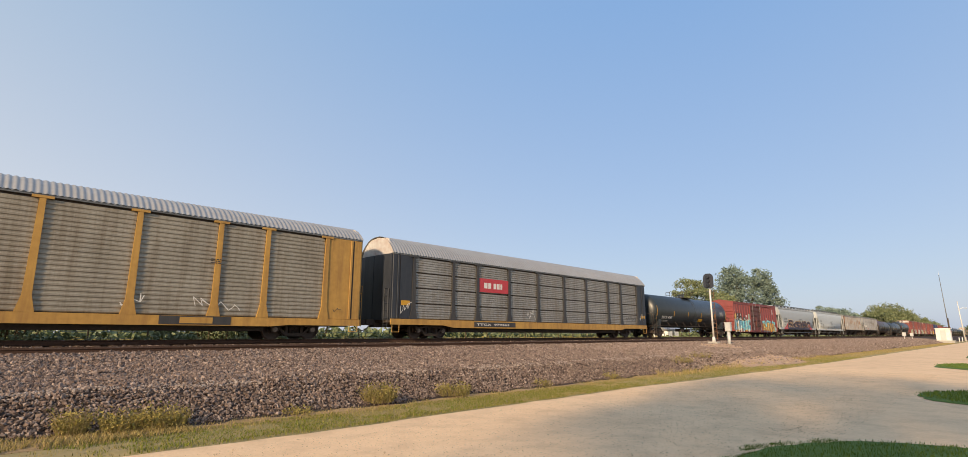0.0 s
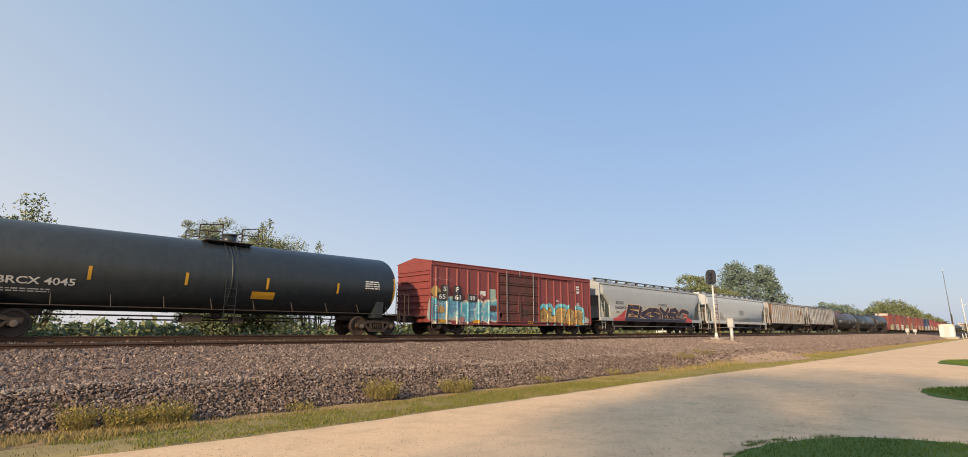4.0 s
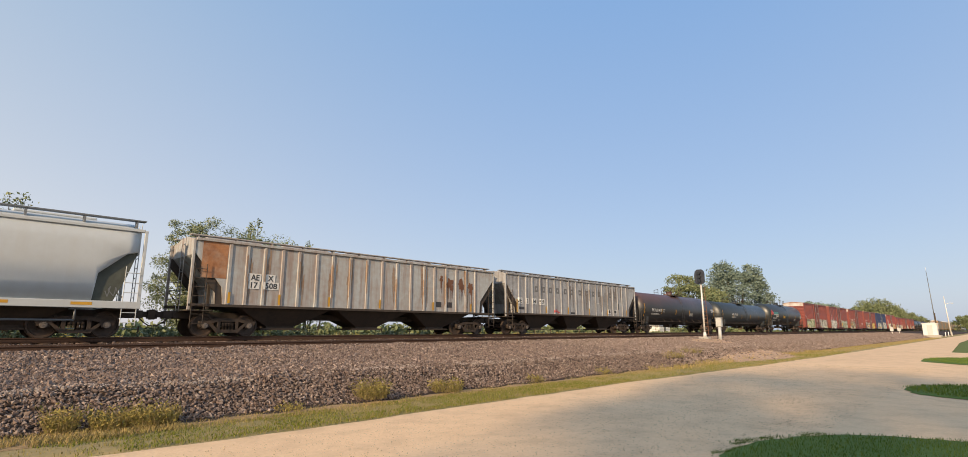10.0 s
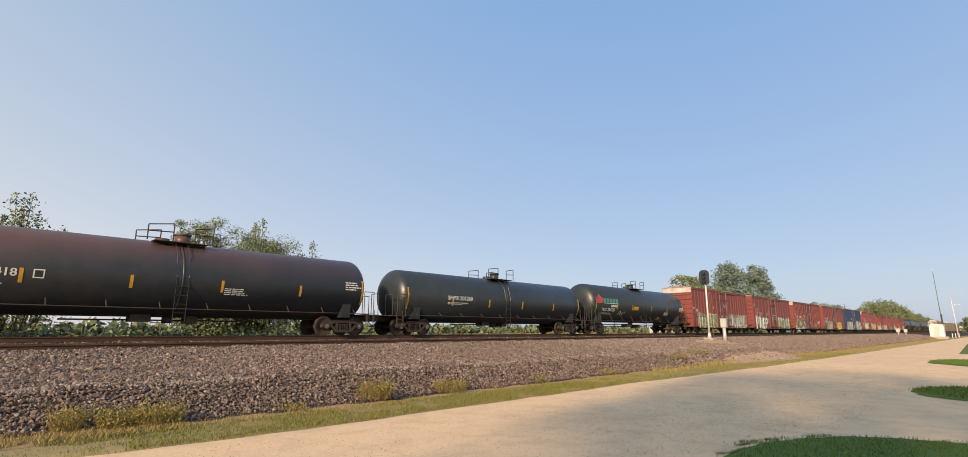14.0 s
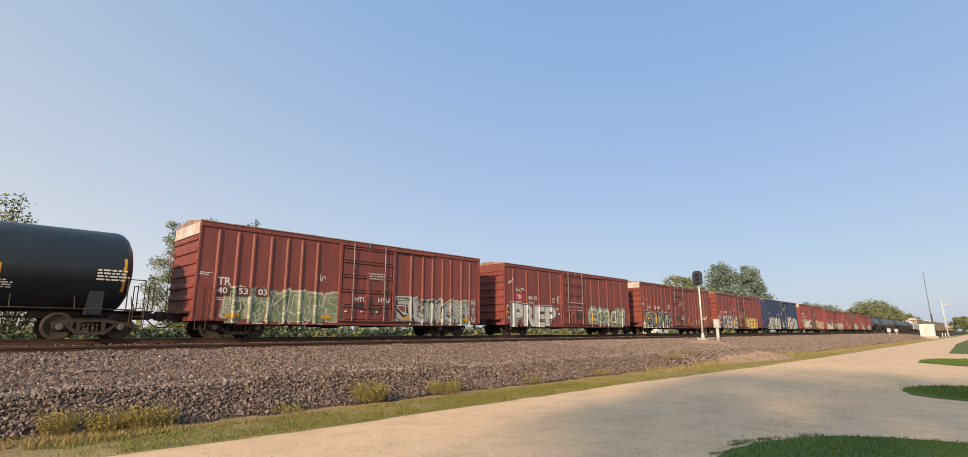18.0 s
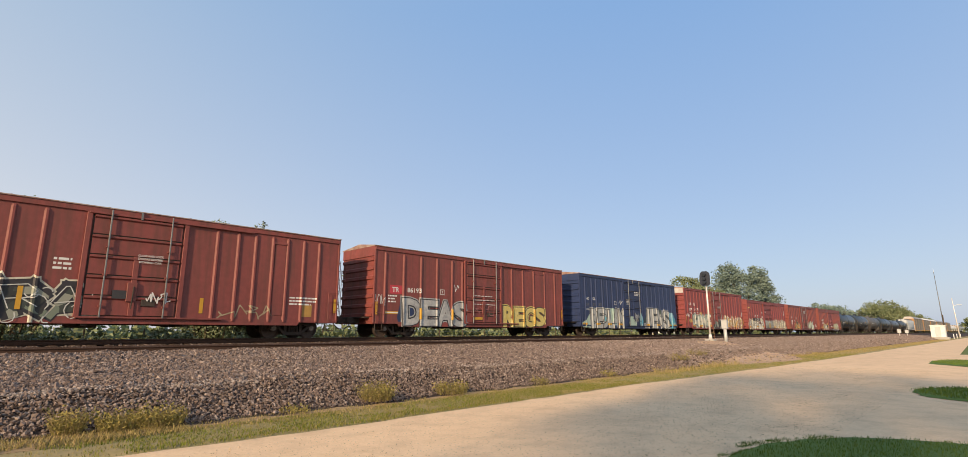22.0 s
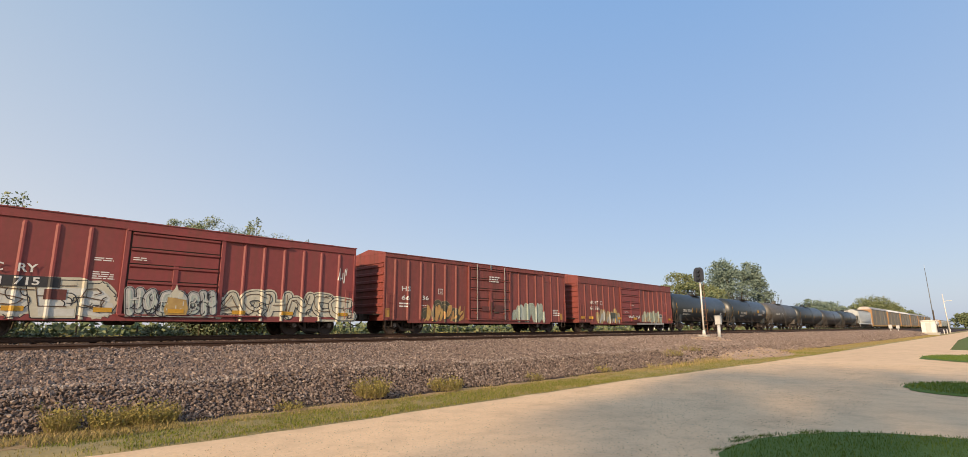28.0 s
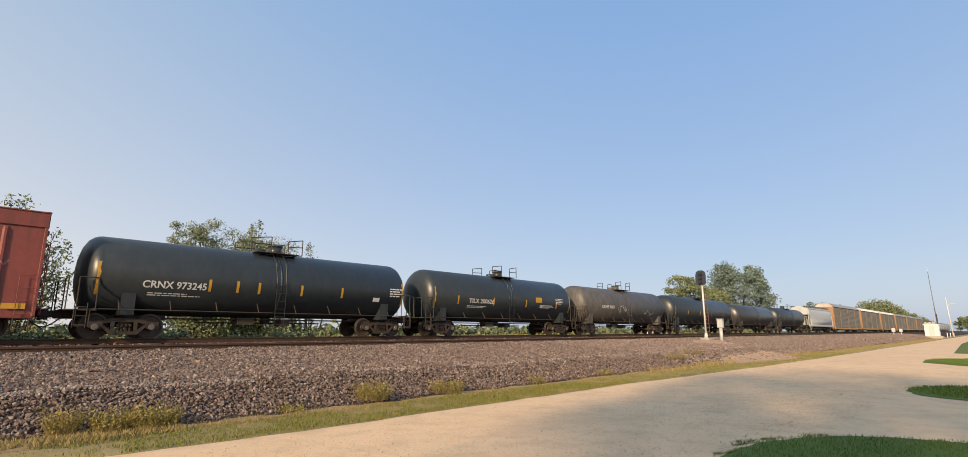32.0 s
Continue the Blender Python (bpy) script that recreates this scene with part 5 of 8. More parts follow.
def boxcar(x0, x1, gap0, gap1, H, paint, label, left, right, door, rods=(), panel=None, top="cream_top", door_paint=None, inset=1.9, cream=True, peak=0.22, band=0.2,
           marks=True):
    """A steel boxcar: hat ribs at the given places, corrugated ends, sliding door in panels with rods and crank, pitched roof, ladders, stepped sills."""
    L = x1 - x0
    car = new_car("boxcar", x0, x1, label, "freight car", "cars of the freight train")
    y, z0 = 1.54, 0.68
    part("body", boxes((-L / 2, L / 2, -y, y, z0, H)), paint, car)
    dx0, dx1 = door
    rt = H - band - 0.06
    bm = bmesh.new()
    loft(bm, [[(a, -b, z0 + 0.03) for a, b in RIB], [(a, -b, rt - 0.08) for a, b in RIB], [(a * 0.8, -b * 0.3, rt) for a, b in RIB]])
    rib = mesh_of("rib", bm, paint)
    for x in (*left, *right):
        part("rib", rib, None, car, "", pose(x, -y, 0))
        part("rib", rib, None, car, "", pose(x, y, 0, 0, 0, 180))
    skin = Skin(-y, (*left, *right))
    e0, e1 = -L / 2 + 1.6, L / 2 - 1.95
    for s in (-1, 1):
        ya, yb = sorted((s * (y - 0.05), s * (y + 0.02)))
        part("side_sill", slab_xz(bmesh.new(), [(-L / 2 - 0.02, z0 + 0.02), (-L / 2 - 0.02, z0 + 0.12), (L / 2 + 0.02, z0 + 0.12), (L / 2 + 0.02, z0 + 0.02), (e1 + 0.1, z0 + 0.02), (e1, z0 - 0.12),
                                                (e0, z0 - 0.12), (e0 - 0.1, z0 + 0.02)], ya, yb), paint, car)
        part("roof_rail", bevelled(boxes((-L / 2 - 0.03, L / 2 + 0.03, s * y - 0.05, s * y + 0.05, H - band, H + 0.03)), 0.012), paint, car)
        part("corner_post", bevelled(boxes((s * L / 2 - 0.06, s * L / 2 + 0.03, -y - 0.035, -y + 0.05, z0 + 0.05, H - 0.05)), 0.01), paint, car)
        bm = corrugated_end(s * L / 2, s, y - 0.05, z0 + 0.1, H - 0.55, 7, 0.07)
        part("end_wall", bm, paint, car, "corrugated steel end wall")
        bm = bmesh.new()
        pts = [(-y, H - 0.5), (y, H - 0.5), (y, H), (0, H + peak - 0.03), (-y, H)]
        loft(bm, [[(s * (L / 2 + o), a, b) for a, b in pts] for o in (-0.02, 0.05)])
        part("end_fascia", bm, top if cream else paint, car, "pale upper end panel" if cream else "")
        part("end_ladder", ladder_end(s * (L / 2 + 0.16), -s * (y - 0.1), -s * (y - 0.5), 0.8, H - 1.0), paint, car)
        part("ladder", ladder_bm(s * (L / 2 - 0.08), s * (L / 2 - 0.5), -y - 0.1, 0.72, 2.1, 0.42, 0.012), paint, car)
        part("corner_step", pipes([[(s * (L / 2 - 0.1), -y, z0), (s * (L / 2 - 0.1), -y, 0.35), (s * (L / 2 - 0.5), -y, 0.35), (s * (L / 2 - 0.5), -y, z0)]], 0.018), "steel_dark", car)
        part("end_platform", boxes((min(s * L / 2, s * (L / 2 + 0.35)), max(s * L / 2, s * (L / 2 + 0.35)), -1.2, 1.2, 0.98, 1.03)), "steel_dark", car)
        part("cross_bearer", boxes((s * 1.6 - 0.1, s * 1.6 + 0.1, -y + 0.1, y - 0.1, z0 - 0.2, z0)), "steel_dark", car)
    bm = bmesh.new()
    n = int(L / 1.25)
    prof = [(-y - 0.08, H + 0.0), (-y - 0.08, H + 0.035), (0, H + peak), (y + 0.08, H + 0.035), (y + 0.08, H)]
    loft(bm, [[(x, a, b) for a, b in prof] for x in (-L / 2 - 0.06, L / 2 + 0.06)])
    roof = part("roof", bm, "roof_worn" if top == "cream_top" else top, car, "weathered sheet-metal roof")
    seam = bmesh.new()
    for k in range(n + 1):
        x = -L / 2 + L * k / n
        for s in (-1, 1):
            loft(seam, [[(x - 0.03, s * (y + 0.08), H + 0.03), (x + 0.03, s * (y + 0.08), H + 0.03), (x + 0.03, s * (y + 0.08), H + 0.045), (x - 0.03, s * (y + 0.08), H + 0.045)],
                        [(x - 0.03, 0, H + peak), (x + 0.03, 0, H + peak), (x + 0.03, 0, H + peak + 0.02), (x - 0.03, 0, H + peak + 0.02)]])
    part("roof_seams", seam, "roof_worn" if top == "cream_top" else top, roof)
    dp = door_paint or paint
    zb, zt = z0 + 0.16, H - band - 0.04
    mid = (dx0 + dx1) / 2
    for s in (-1, 1):
        def span(a, b):
            return min(s * (y + a), s * (y + b)), max(s * (y + a), s * (y + b))
        # the door stands proud between its posts and tracks, five sheets over a backing coloured dark for the shaded
        # lines between ridges
        d = part("door", boxes((dx0, dx1, *span(0, 0.03), zb, zt)), "steel_dark", car, "closed sliding door with horizontal ridges")
        n = 5
        h = (zt - zb) / n
        for k in range(n):
            za, ze = zb + k * h + 0.02, zb + (k + 1) * h - 0.02
            bm = bmesh.new()
            ring = [(0.02, za), (0.06, za), (0.06, ze - 0.14), (0.115, ze - 0.09), (0.115, ze - 0.03), (0.02, ze)]
            loft(bm, [[(x, s * (y + a), b) for a, b in ring] for x in (dx0 + 0.03, dx1 - 0.03)])
            part("door_sheet", bm, dp, d)
        part("door_stile", bevelled(boxes((mid - 0.09, mid + 0.09, *span(0.03, 0.1), zb, zb + 3 * h)), 0.01), dp, d)
        for q in rods:
            part("locking_rod", pipes([[(q, s * (y + 0.15), z0 + 0.1), (q, s * (y + 0.15), H - 0.06)]], 0.028), "walk_grey", d, "bare metal locking rod")
            for z in (zb + 0.3, zb + 1.4, zb + 2.4):
                part("rod_guide", boxes((q - 0.06, q + 0.06, *span(0.05, 0.17), z, z + 0.07)), dp, d)
        if rods:
            part("crank_plate", bevelled(boxes((mid - 0.2, mid + 0.12, *span(0.06, 0.14), 1.35, 2.05)), 0.015), dp, d)
            part("crank", pipes([[(mid, s * (y + 0.16), 1.9), (mid - 0.03, s * (y + 0.17), 1.1)]], 0.02), "steel_dark", d)
            part("track_hanger", boxes((mid - 0.03, mid + 0.03, *span(0.08, 0.14), zt - 0.05, H)), "walk_grey", d)
            part("crank_box", bevelled(boxes((mid + 0.3, mid + 0.75, *span(0.06, 0.1), 1.2, 1.55)), 0.01), "steel_dark", d)
        for z, ext in ((z0 + 0.1, 0.6), (zt + 0.03, 0.95)):
            part("door_track", bevelled(boxes((dx0 - (dx1 - dx0) * 0.05, dx1 + (dx1 - dx0) * ext, *span(0.02, 0.12), z - 0.035, z + 0.035)), 0.01), paint, car)
        for q in (dx0 - 0.12, dx1 + 0.12):
            part("door_post", bevelled(boxes((q - 0.08, q + 0.08, *span(0, 0.09), z0 + 0.1, H - band)), 0.012), paint, car)
        if panel:
            a, b, z = panel
            part("access_panel", bevelled(boxes((a + 0.09, b - 0.09, *span(0, 0.02), z0 + 0.3, z)), 0.006), paint, car)
            part("panel_lintel", bevelled(boxes((a, b, *span(0, 0.045), z, z + 0.1)), 0.01), paint, car)
    rigging(car, L, gap0 / 2, gap1 / 2, L / 2 - inset)
    if marks:
        for x in (-L / 2 + 0.06, L / 2 - 0.2):
            rect(car, "reflector", x, x + 0.13, 1.15, 1.8, Skin(-y - 0.05), "yellow_strip", 1, "yellow reflective strip")
    return car, skin, L


def corrugated_panel(x0, x1, z0, z1, n, y, depth, s=-1):
    """A sheet pressed into horizontal waves."""
    bm = bmesh.new()
    h = (z1 - z0) / n
    prof = [(0, z0)]
    for k in range(n):
        z = z0 + k * h
        prof += [(depth, z + 0.2 * h), (depth, z + 0.55 * h), (0, z + 0.72 * h), (0, z + h)]
    a = [bm.verts.new((x0, s * (y + d), z)) for d, z in prof]
    b = [bm.verts.new((x1, s * (y + d), z)) for d, z in prof]
    for k in range(len(prof) - 1):
        bm.faces.new((a[k], a[k + 1], b[k + 1], b[k]))
    back = [bm.verts.new((x, s * (y - 0.02), z)) for x, z in ((x0, z0), (x1, z0), (x1, z1), (x0, z1))]
    bm.faces.new(a + [back[3], back[0]])
    bm.faces.new(b + [back[2], back[1]])
    bmesh.ops.recalc_face_normals(bm, faces=bm.faces)
    return bm


def autorack(x0, x1, gap0, gap1, eave, crown, posts, rows, frame_z, post_paint, end_paint, label, roof="roof_galv", waves=5, sheet="galv", end_w=1.45):
    """An enclosed auto carrier: yellow flat deck, posts, corrugated side sheets, arched corrugated roof, end doors."""
    L = x1 - x0
    car = new_car("autorack", x0, x1, label, "freight car", "cars of the freight train")
    y = 1.52
    f0, f1 = frame_z
    part("deck", bevelled(boxes((-L / 2, L / 2, -1.5, 1.5, f1 - 0.2, f1 - 0.02)), 0.02), "steel_dark", car)
    for s in (-1, 1):
        bm = bmesh.new()
        slab_xz(bm, [(-L / 2, f1 - 0.3), (-L / 2, f1), (L / 2, f1), (L / 2, f1 - 0.3), (L / 2 - 3.6, f1 - 0.3), (L / 2 - 4.4, f0), (-L / 2 + 4.4, f0), (-L / 2 + 3.6, f1 - 0.3)], min(s * 1.5, s * 1.58), max(s * 1.5, s * 1.58))
        part("side_sill", bm, "yellow", car, "chipped yellow deck beam")
    # underframe, its dark box carried lower to stand in for black shade beneath
    part("underframe", boxes((-L / 2 + 4.5, L / 2 - 4.5, -1.1, 1.1, 0.36, f1 - 0.2)), "steel_dark", car)
    part("inner_wall", boxes((-L / 2 + 0.2, L / 2 - 0.2, -y + 0.06, y - 0.06, f1, eave)), "steel_dark", car)
    edges = [-L / 2 + end_w] + posts + [L / 2 - end_w]
    h = (eave - 0.12 - f1) / rows
    for s in (-1, 1):
        for a, b in zip(edges, edges[1:]):
            for r in range(rows):
                part("side_panel", corrugated_panel(a + 0.1, b - 0.1, f1 + r * h + 0.03, f1 + (r + 1) * h - 0.03, waves, y - 0.03, 0.022, s), sheet, car, "corrugated galvanised side sheet" if r == 0 else "")
        for x in edges:
            bm = bmesh.new()
            slab_xz(bm, [(x - 0.26, f1), (x + 0.26, f1), (x + 0.13, f1 + 0.55), (x + 0.09, eave - 0.1), (x - 0.09, eave - 0.1), (x - 0.13, f1 + 0.55)], min(s * y, s * (y + 0.07)), max(s * y, s * (y + 0.07)))
            box(bm, x - 0.3, x + 0.3, min(s * y, s * (y + 0.085)), max(s * y, s * (y + 0.085)), eave - 0.14, eave - 0.05)
            part("post", bm, post_paint, car)
        for e in (-1, 1):
            a, b = sorted((e * (L / 2 - 0.05), e * (L / 2 - end_w + 0.1)))
            bm = bevelled(boxes((a, b, min(s * (y - 0.05), s * (y + 0.03)), max(s * (y - 0.05), s * (y + 0.03)), f1, eave - 0.06)), 0.02)
            ep = part("end_panel", bm, end_paint, car)
            q = e * (L / 2 - 0.5)
            part("door_gap", boxes((q - 0.035, q + 0.035, min(s * (y + 0.025), s * (y + 0.036)), max(s * (y + 0.025), s * (y + 0.036)), f1 + 0.03, eave - 0.1)), "steel_dark", ep, "dark gap beside the end door")
            part("edge_post", bevelled(boxes((q - 0.16, q - 0.05, min(s * (y + 0.025), s * (y + 0.07)), max(s * (y + 0.025), s * (y + 0.07)), f1 + 0.02, eave - 0.1)), 0.01), end_paint, ep)
        part("top_chord", bevelled(boxes((-L / 2, L / 2, min(s * (y - 0.04), s * (y + 0.05)), max(s * (y - 0.04), s * (y + 0.05)), eave - 0.08, eave + 0.03)), 0.012), "walk_grey", car)
    # end doors: tall folded leaves
    for e in (-1, 1):
        for k, s in ((0, -1), (1, 1)):
            bm = bmesh.new()
            loft(bm, [[(e * L / 2, s * 0.02, z), (e * (L / 2 + 0.12), s * 0.02, z), (e * (L / 2 + 0.12), s * 0.9, z), (e * (L / 2 + 0.02), s * 1.5, z), (e * (L / 2 - 0.1), s * 1.5, z)] for z in (f1 - 0.05, eave - 0.05)])
            part("end_door", bm, end_paint, car, "tall folding end door")
        part("end_ladder", ladder_end(e * (L / 2 + 0.14), -1.45, -1.1, 0.6, 2.6), end_paint, car)
        part("corner_step", pipes([[(e * (L / 2 - 0.1), -1.55, f1 - 0.1), (e * (L / 2 - 0.1), -1.55, 0.35), (e * (L / 2 - 0.55), -1.55, 0.35), (e * (L / 2 - 0.55), -1.55, f1 - 0.1)]], 0.018), "yellow", car)
        bm = bmesh.new()
        pts = [(-1.53, eave - 0.05), (1.53, eave - 0.05), (1.5, eave + 0.05), (0.95, crown - 0.14), (0, crown - 0.03), (-0.95, crown - 0.14), (-1.5, eave + 0.05)]
        loft(bm, [[(e * (L / 2 + o), a, b) for a, b in pts] for o in (-0.15, -0.08)])
        part("end_fascia", bm, "cream_top", car, "pale rusted panel under the roof end")
    # arched roof with cross corrugation
    arc = []
    for k in range(13):
        t = -1 + k / 6
        arc.append((1.6 * t, eave + (crown - eave) * (1 - abs(t) ** 2.6) if abs(t) < 1 else eave))
    verts, n, sub = [], int(L / 0.2), 6
    for k in range(n * sub + 1):
        x = -L / 2 + L * k / (n * sub)
        d = 0.016 * math.cos(k * math.tau / sub)
        verts += [(x, a * (1 + d * 0.4), b + d) for a, b in arc]
    m = len(arc)
    i = (np.arange(n * sub)[:, None] * m + np.arange(m - 1)[None, :]).ravel()
    part("roof", mesh_np("roof", np.array(verts), np.stack([i, i + m, i + m + 1, i + 1], 1), roof, True), None, car, "pale arched roof of corrugated sheet")
    rigging(car, L, gap0 / 2, gap1 / 2, L / 2 - 3.1, (0.6, 0.85), False)
    return car, Skin(-y - 0.01), L


def tank_car(x0, x1, gap0, gap1, R, top, paint, label, dome=True, shell_inset=0.55, truck_in=1.75, strips=(-4.8, -1.7, 1.5, 4.9), strip_z=0.0):
    """A tank car: dished shell on saddles, dome platform with railings, ladders, end platforms, reflective strips."""
    L = x1 - x0
    car = new_car("tank_car", x0, x1, label, "tank car", "cars of the freight train")
    cz, half = top - R, L / 2 - shell_inset
    dish = [(0.0, 0.0), (0.02, 0.25), (0.08, 0.5), (0.18, 0.72), (0.33, 0.88), (0.5, 0.965), (0.66, 1.0)]
    prof = [(-half + 0.85 * a, max(0.01, R * b)) for a, b in dish]
    prof += [(-half + 0.62, R), (-half + 0.64, R + 0.012)] + [(0.0, R + 0.012)] + [(half - 0.64, R + 0.012), (half - 0.62, R)]
    prof += [(-a, b) for a, b in reversed(prof[:len(dish)])]
    bm = bmesh.new()
    lathe_x(bm, prof, 48, 0, cz)
    shell = part("tank", bm, paint, car, "")

    def curve(z):
        return -math.sqrt(max(0.02, (R + 0.014) ** 2 - (z - cz) ** 2))
    skin = Skin(0, (), curve)
    for x in (0.02,):
        bm = bmesh.new()
        lathe_x(bm, [(x - 0.04, R + 0.005), (x - 0.04, R + 0.022), (x + 0.04, R + 0.022), (x + 0.04, R + 0.005)], 48, 0, cz)
        part("weld_band", bm, paint, shell)
    for s in (-1, 1):
        tx = s * (L / 2 - truck_in)
        bm = bmesh.new()
        loft(bm, [[(tx + w, -b, z), (tx + w, b, z), (tx + w, b * 1.05, cz - R * 0.45), (tx + w, -b * 1.05, cz - R * 0.45)] for w, b, z in ((-0.22, 1.25, 0.85), (0.22, 1.25, 0.85))])
        part("saddle", bm, paint, car)
        part("stub_sill", bevelled(boxes((min(s * (L / 2 - 3.4), s * (L / 2)), max(s * (L / 2 - 3.4), s * (L / 2)), -0.28, 0.28, 0.72, 1.05)), 0.02), "steel_dark", car)
        part("end_platform", bevelled(boxes((min(s * (L / 2 - 0.9), s * (L / 2 + 0.05)), max(s * (L / 2 - 0.9), s * (L / 2 + 0.05)), -1.45, 1.45, 0.98, 1.03)), 0.008), "steel_dark", car)
        for q in (-1, 1):
            part("handrail", pipes([[(s * L / 2, q * 1.42, 1.0), (s * L / 2, q * 1.42, 2.1), (s * L / 2, q * 0.8, 2.1), (s * L / 2, q * 0.8, 1.0)]], 0.02), "steel_dark", car)
        part("handrail", pipes([[(s * (L / 2 - 0.85), -1.45, 1.0), (s * (L / 2 - 0.85), -1.45, 2.15), (s * (L / 2 - 0.3), -1.45, 2.15), (s * (L / 2 - 0.3), -1.45, 0.45), (s * (L / 2 - 0.7), -1.45, 0.45), (s * (L / 2 - 0.7), -1.45, 1.0)]], 0.02), "steel_dark", car)
        part("side_ladder", ladder_bm(s * (L / 2 - 0.25), s * (L / 2 - 0.62), -1.47, 0.4, 1.25, 0.3), "steel_dark", car)
    part("running_rail", pipes([[(-half, s * 1.42, 1.05), (half, s * 1.42, 1.05)] for s in (-1, 1)], 0.022), "steel_dark", car)
    both = [mesh_of("rail_bracket", pipes([[(0, q * 1.42, 1.05), (0, q * 1.15, cz - R * 0.62)]], 0.018), "steel_dark") for q in (-1, 1)]
    for x in np.arange(-half + 1.2, half, 1.7):
        for bracket in both:
            part("rail_bracket", bracket, None, car, "", pose(x, 0, 0))
    for s in (-1, 1):
        part("centre_ladder", pipes([r for r in ([[(-0.22, s * 1.47, 0.5), (-0.22, s * 1.52, cz), (-0.22, s * 1.3, cz + R * 0.62), (-0.22, s * 0.7, top + 0.05)], [(0.22, s * 1.47, 0.5), (0.22, s * 1.52, cz), (0.22, s * 1.3, cz + R * 0.62), (0.22, s * 0.7, top + 0.05)]]
                                                                     + [[(-0.22, s * 1.5, z), (0.22, s * 1.5, z)] for z in np.arange(0.55, cz, 0.34)])], 0.014, 5), paint, car)
    if dome:
        bm = bmesh.new()
        tube(bm, (0.25, 0, top - 0.08), (0.25, 0, top + 0.36), 0.3, 20)
        tube(bm, (0.25, 0, top + 0.36), (0.25, 0, top + 0.42), 0.33, 20)
        part("dome", bm, paint, car)
        part("hatch", tube(bmesh.new(), (-0.5, 0, top - 0.05), (-0.5, 0, top + 0.16), 0.26, 18), paint, car)
        part("platform", bevelled(boxes((-1.0, 1.0, -0.95, -0.45, top - 0.06, top - 0.02), (-1.0, 1.0, 0.45, 0.95, top - 0.06, top - 0.02)), 0.008), "steel_dark", car)
        rails = []
        for s in (-1, 1):
            for a, b in ((-1.25, -0.35), (0.45, 1.15)):
                rails += [[(a, s * 0.92, top - 0.05), (a, s * 0.92, top + 0.55), (b, s * 0.92, top + 0.68), (b, s * 0.92, top - 0.05)], [(a, s * 0.92, top + 0.3), (b, s * 0.92, top + 0.34)]]
        part("railing", pipes(rails, 0.024), "steel_dark", car, "black tubular safety railing")
    rigging(car, L, gap0 / 2, gap1 / 2, L / 2 - truck_in, (0.75, 0.8), False)
    part("brake_gear", boxes((-1.4, -0.7, -0.5, 0.1, 0.55, 0.85), (0.6, 1.0, -0.4, 0.3, 0.5, 0.8), (-half * 0.4, half * 0.4, 0.3, 0.36, 0.6, 0.66)), "steel_dark", car)
    part("bottom_outlet", tube(bmesh.new(), (0, 0, cz - R - 0.25), (0, 0, cz - R + 0.1), 0.2, 12), "steel_dark", car)
    if strips:
        for x in strips:
            rect(car, "reflector", x - 0.055, x + 0.055, cz - 0.5 + strip_z, cz - 0.02 + strip_z, skin, "yellow_strip", 1, "yellow reflective strip")
        for x in (-half + 0.48, half - 0.48):
            bm = bmesh.new()
            rr = R * 0.985 + 0.012
            ring = [(a, rr) for a in (-0.55, -0.28, 0.0, 0.28)]
            vs = [[bm.verts.new((x + d, -math.sqrt(max(0, rr * rr - (rr * math.sin(a)) ** 2)), cz + rr * math.sin(a))) for d in (-0.06, 0.06)] for a, _ in ring]
            for p, q in zip(vs, vs[1:]):
                bm.faces.new((p[0], p[1], q[1], q[0]))
            part("reflector", bm, "yellow_strip", car, "yellow reflective strip")
    return car, skin, L


POST = ((-0.085, 0.0), (-0.055, 0.05), (0.055, 0.05), (0.085, 0.0))  # side post of an older hopper


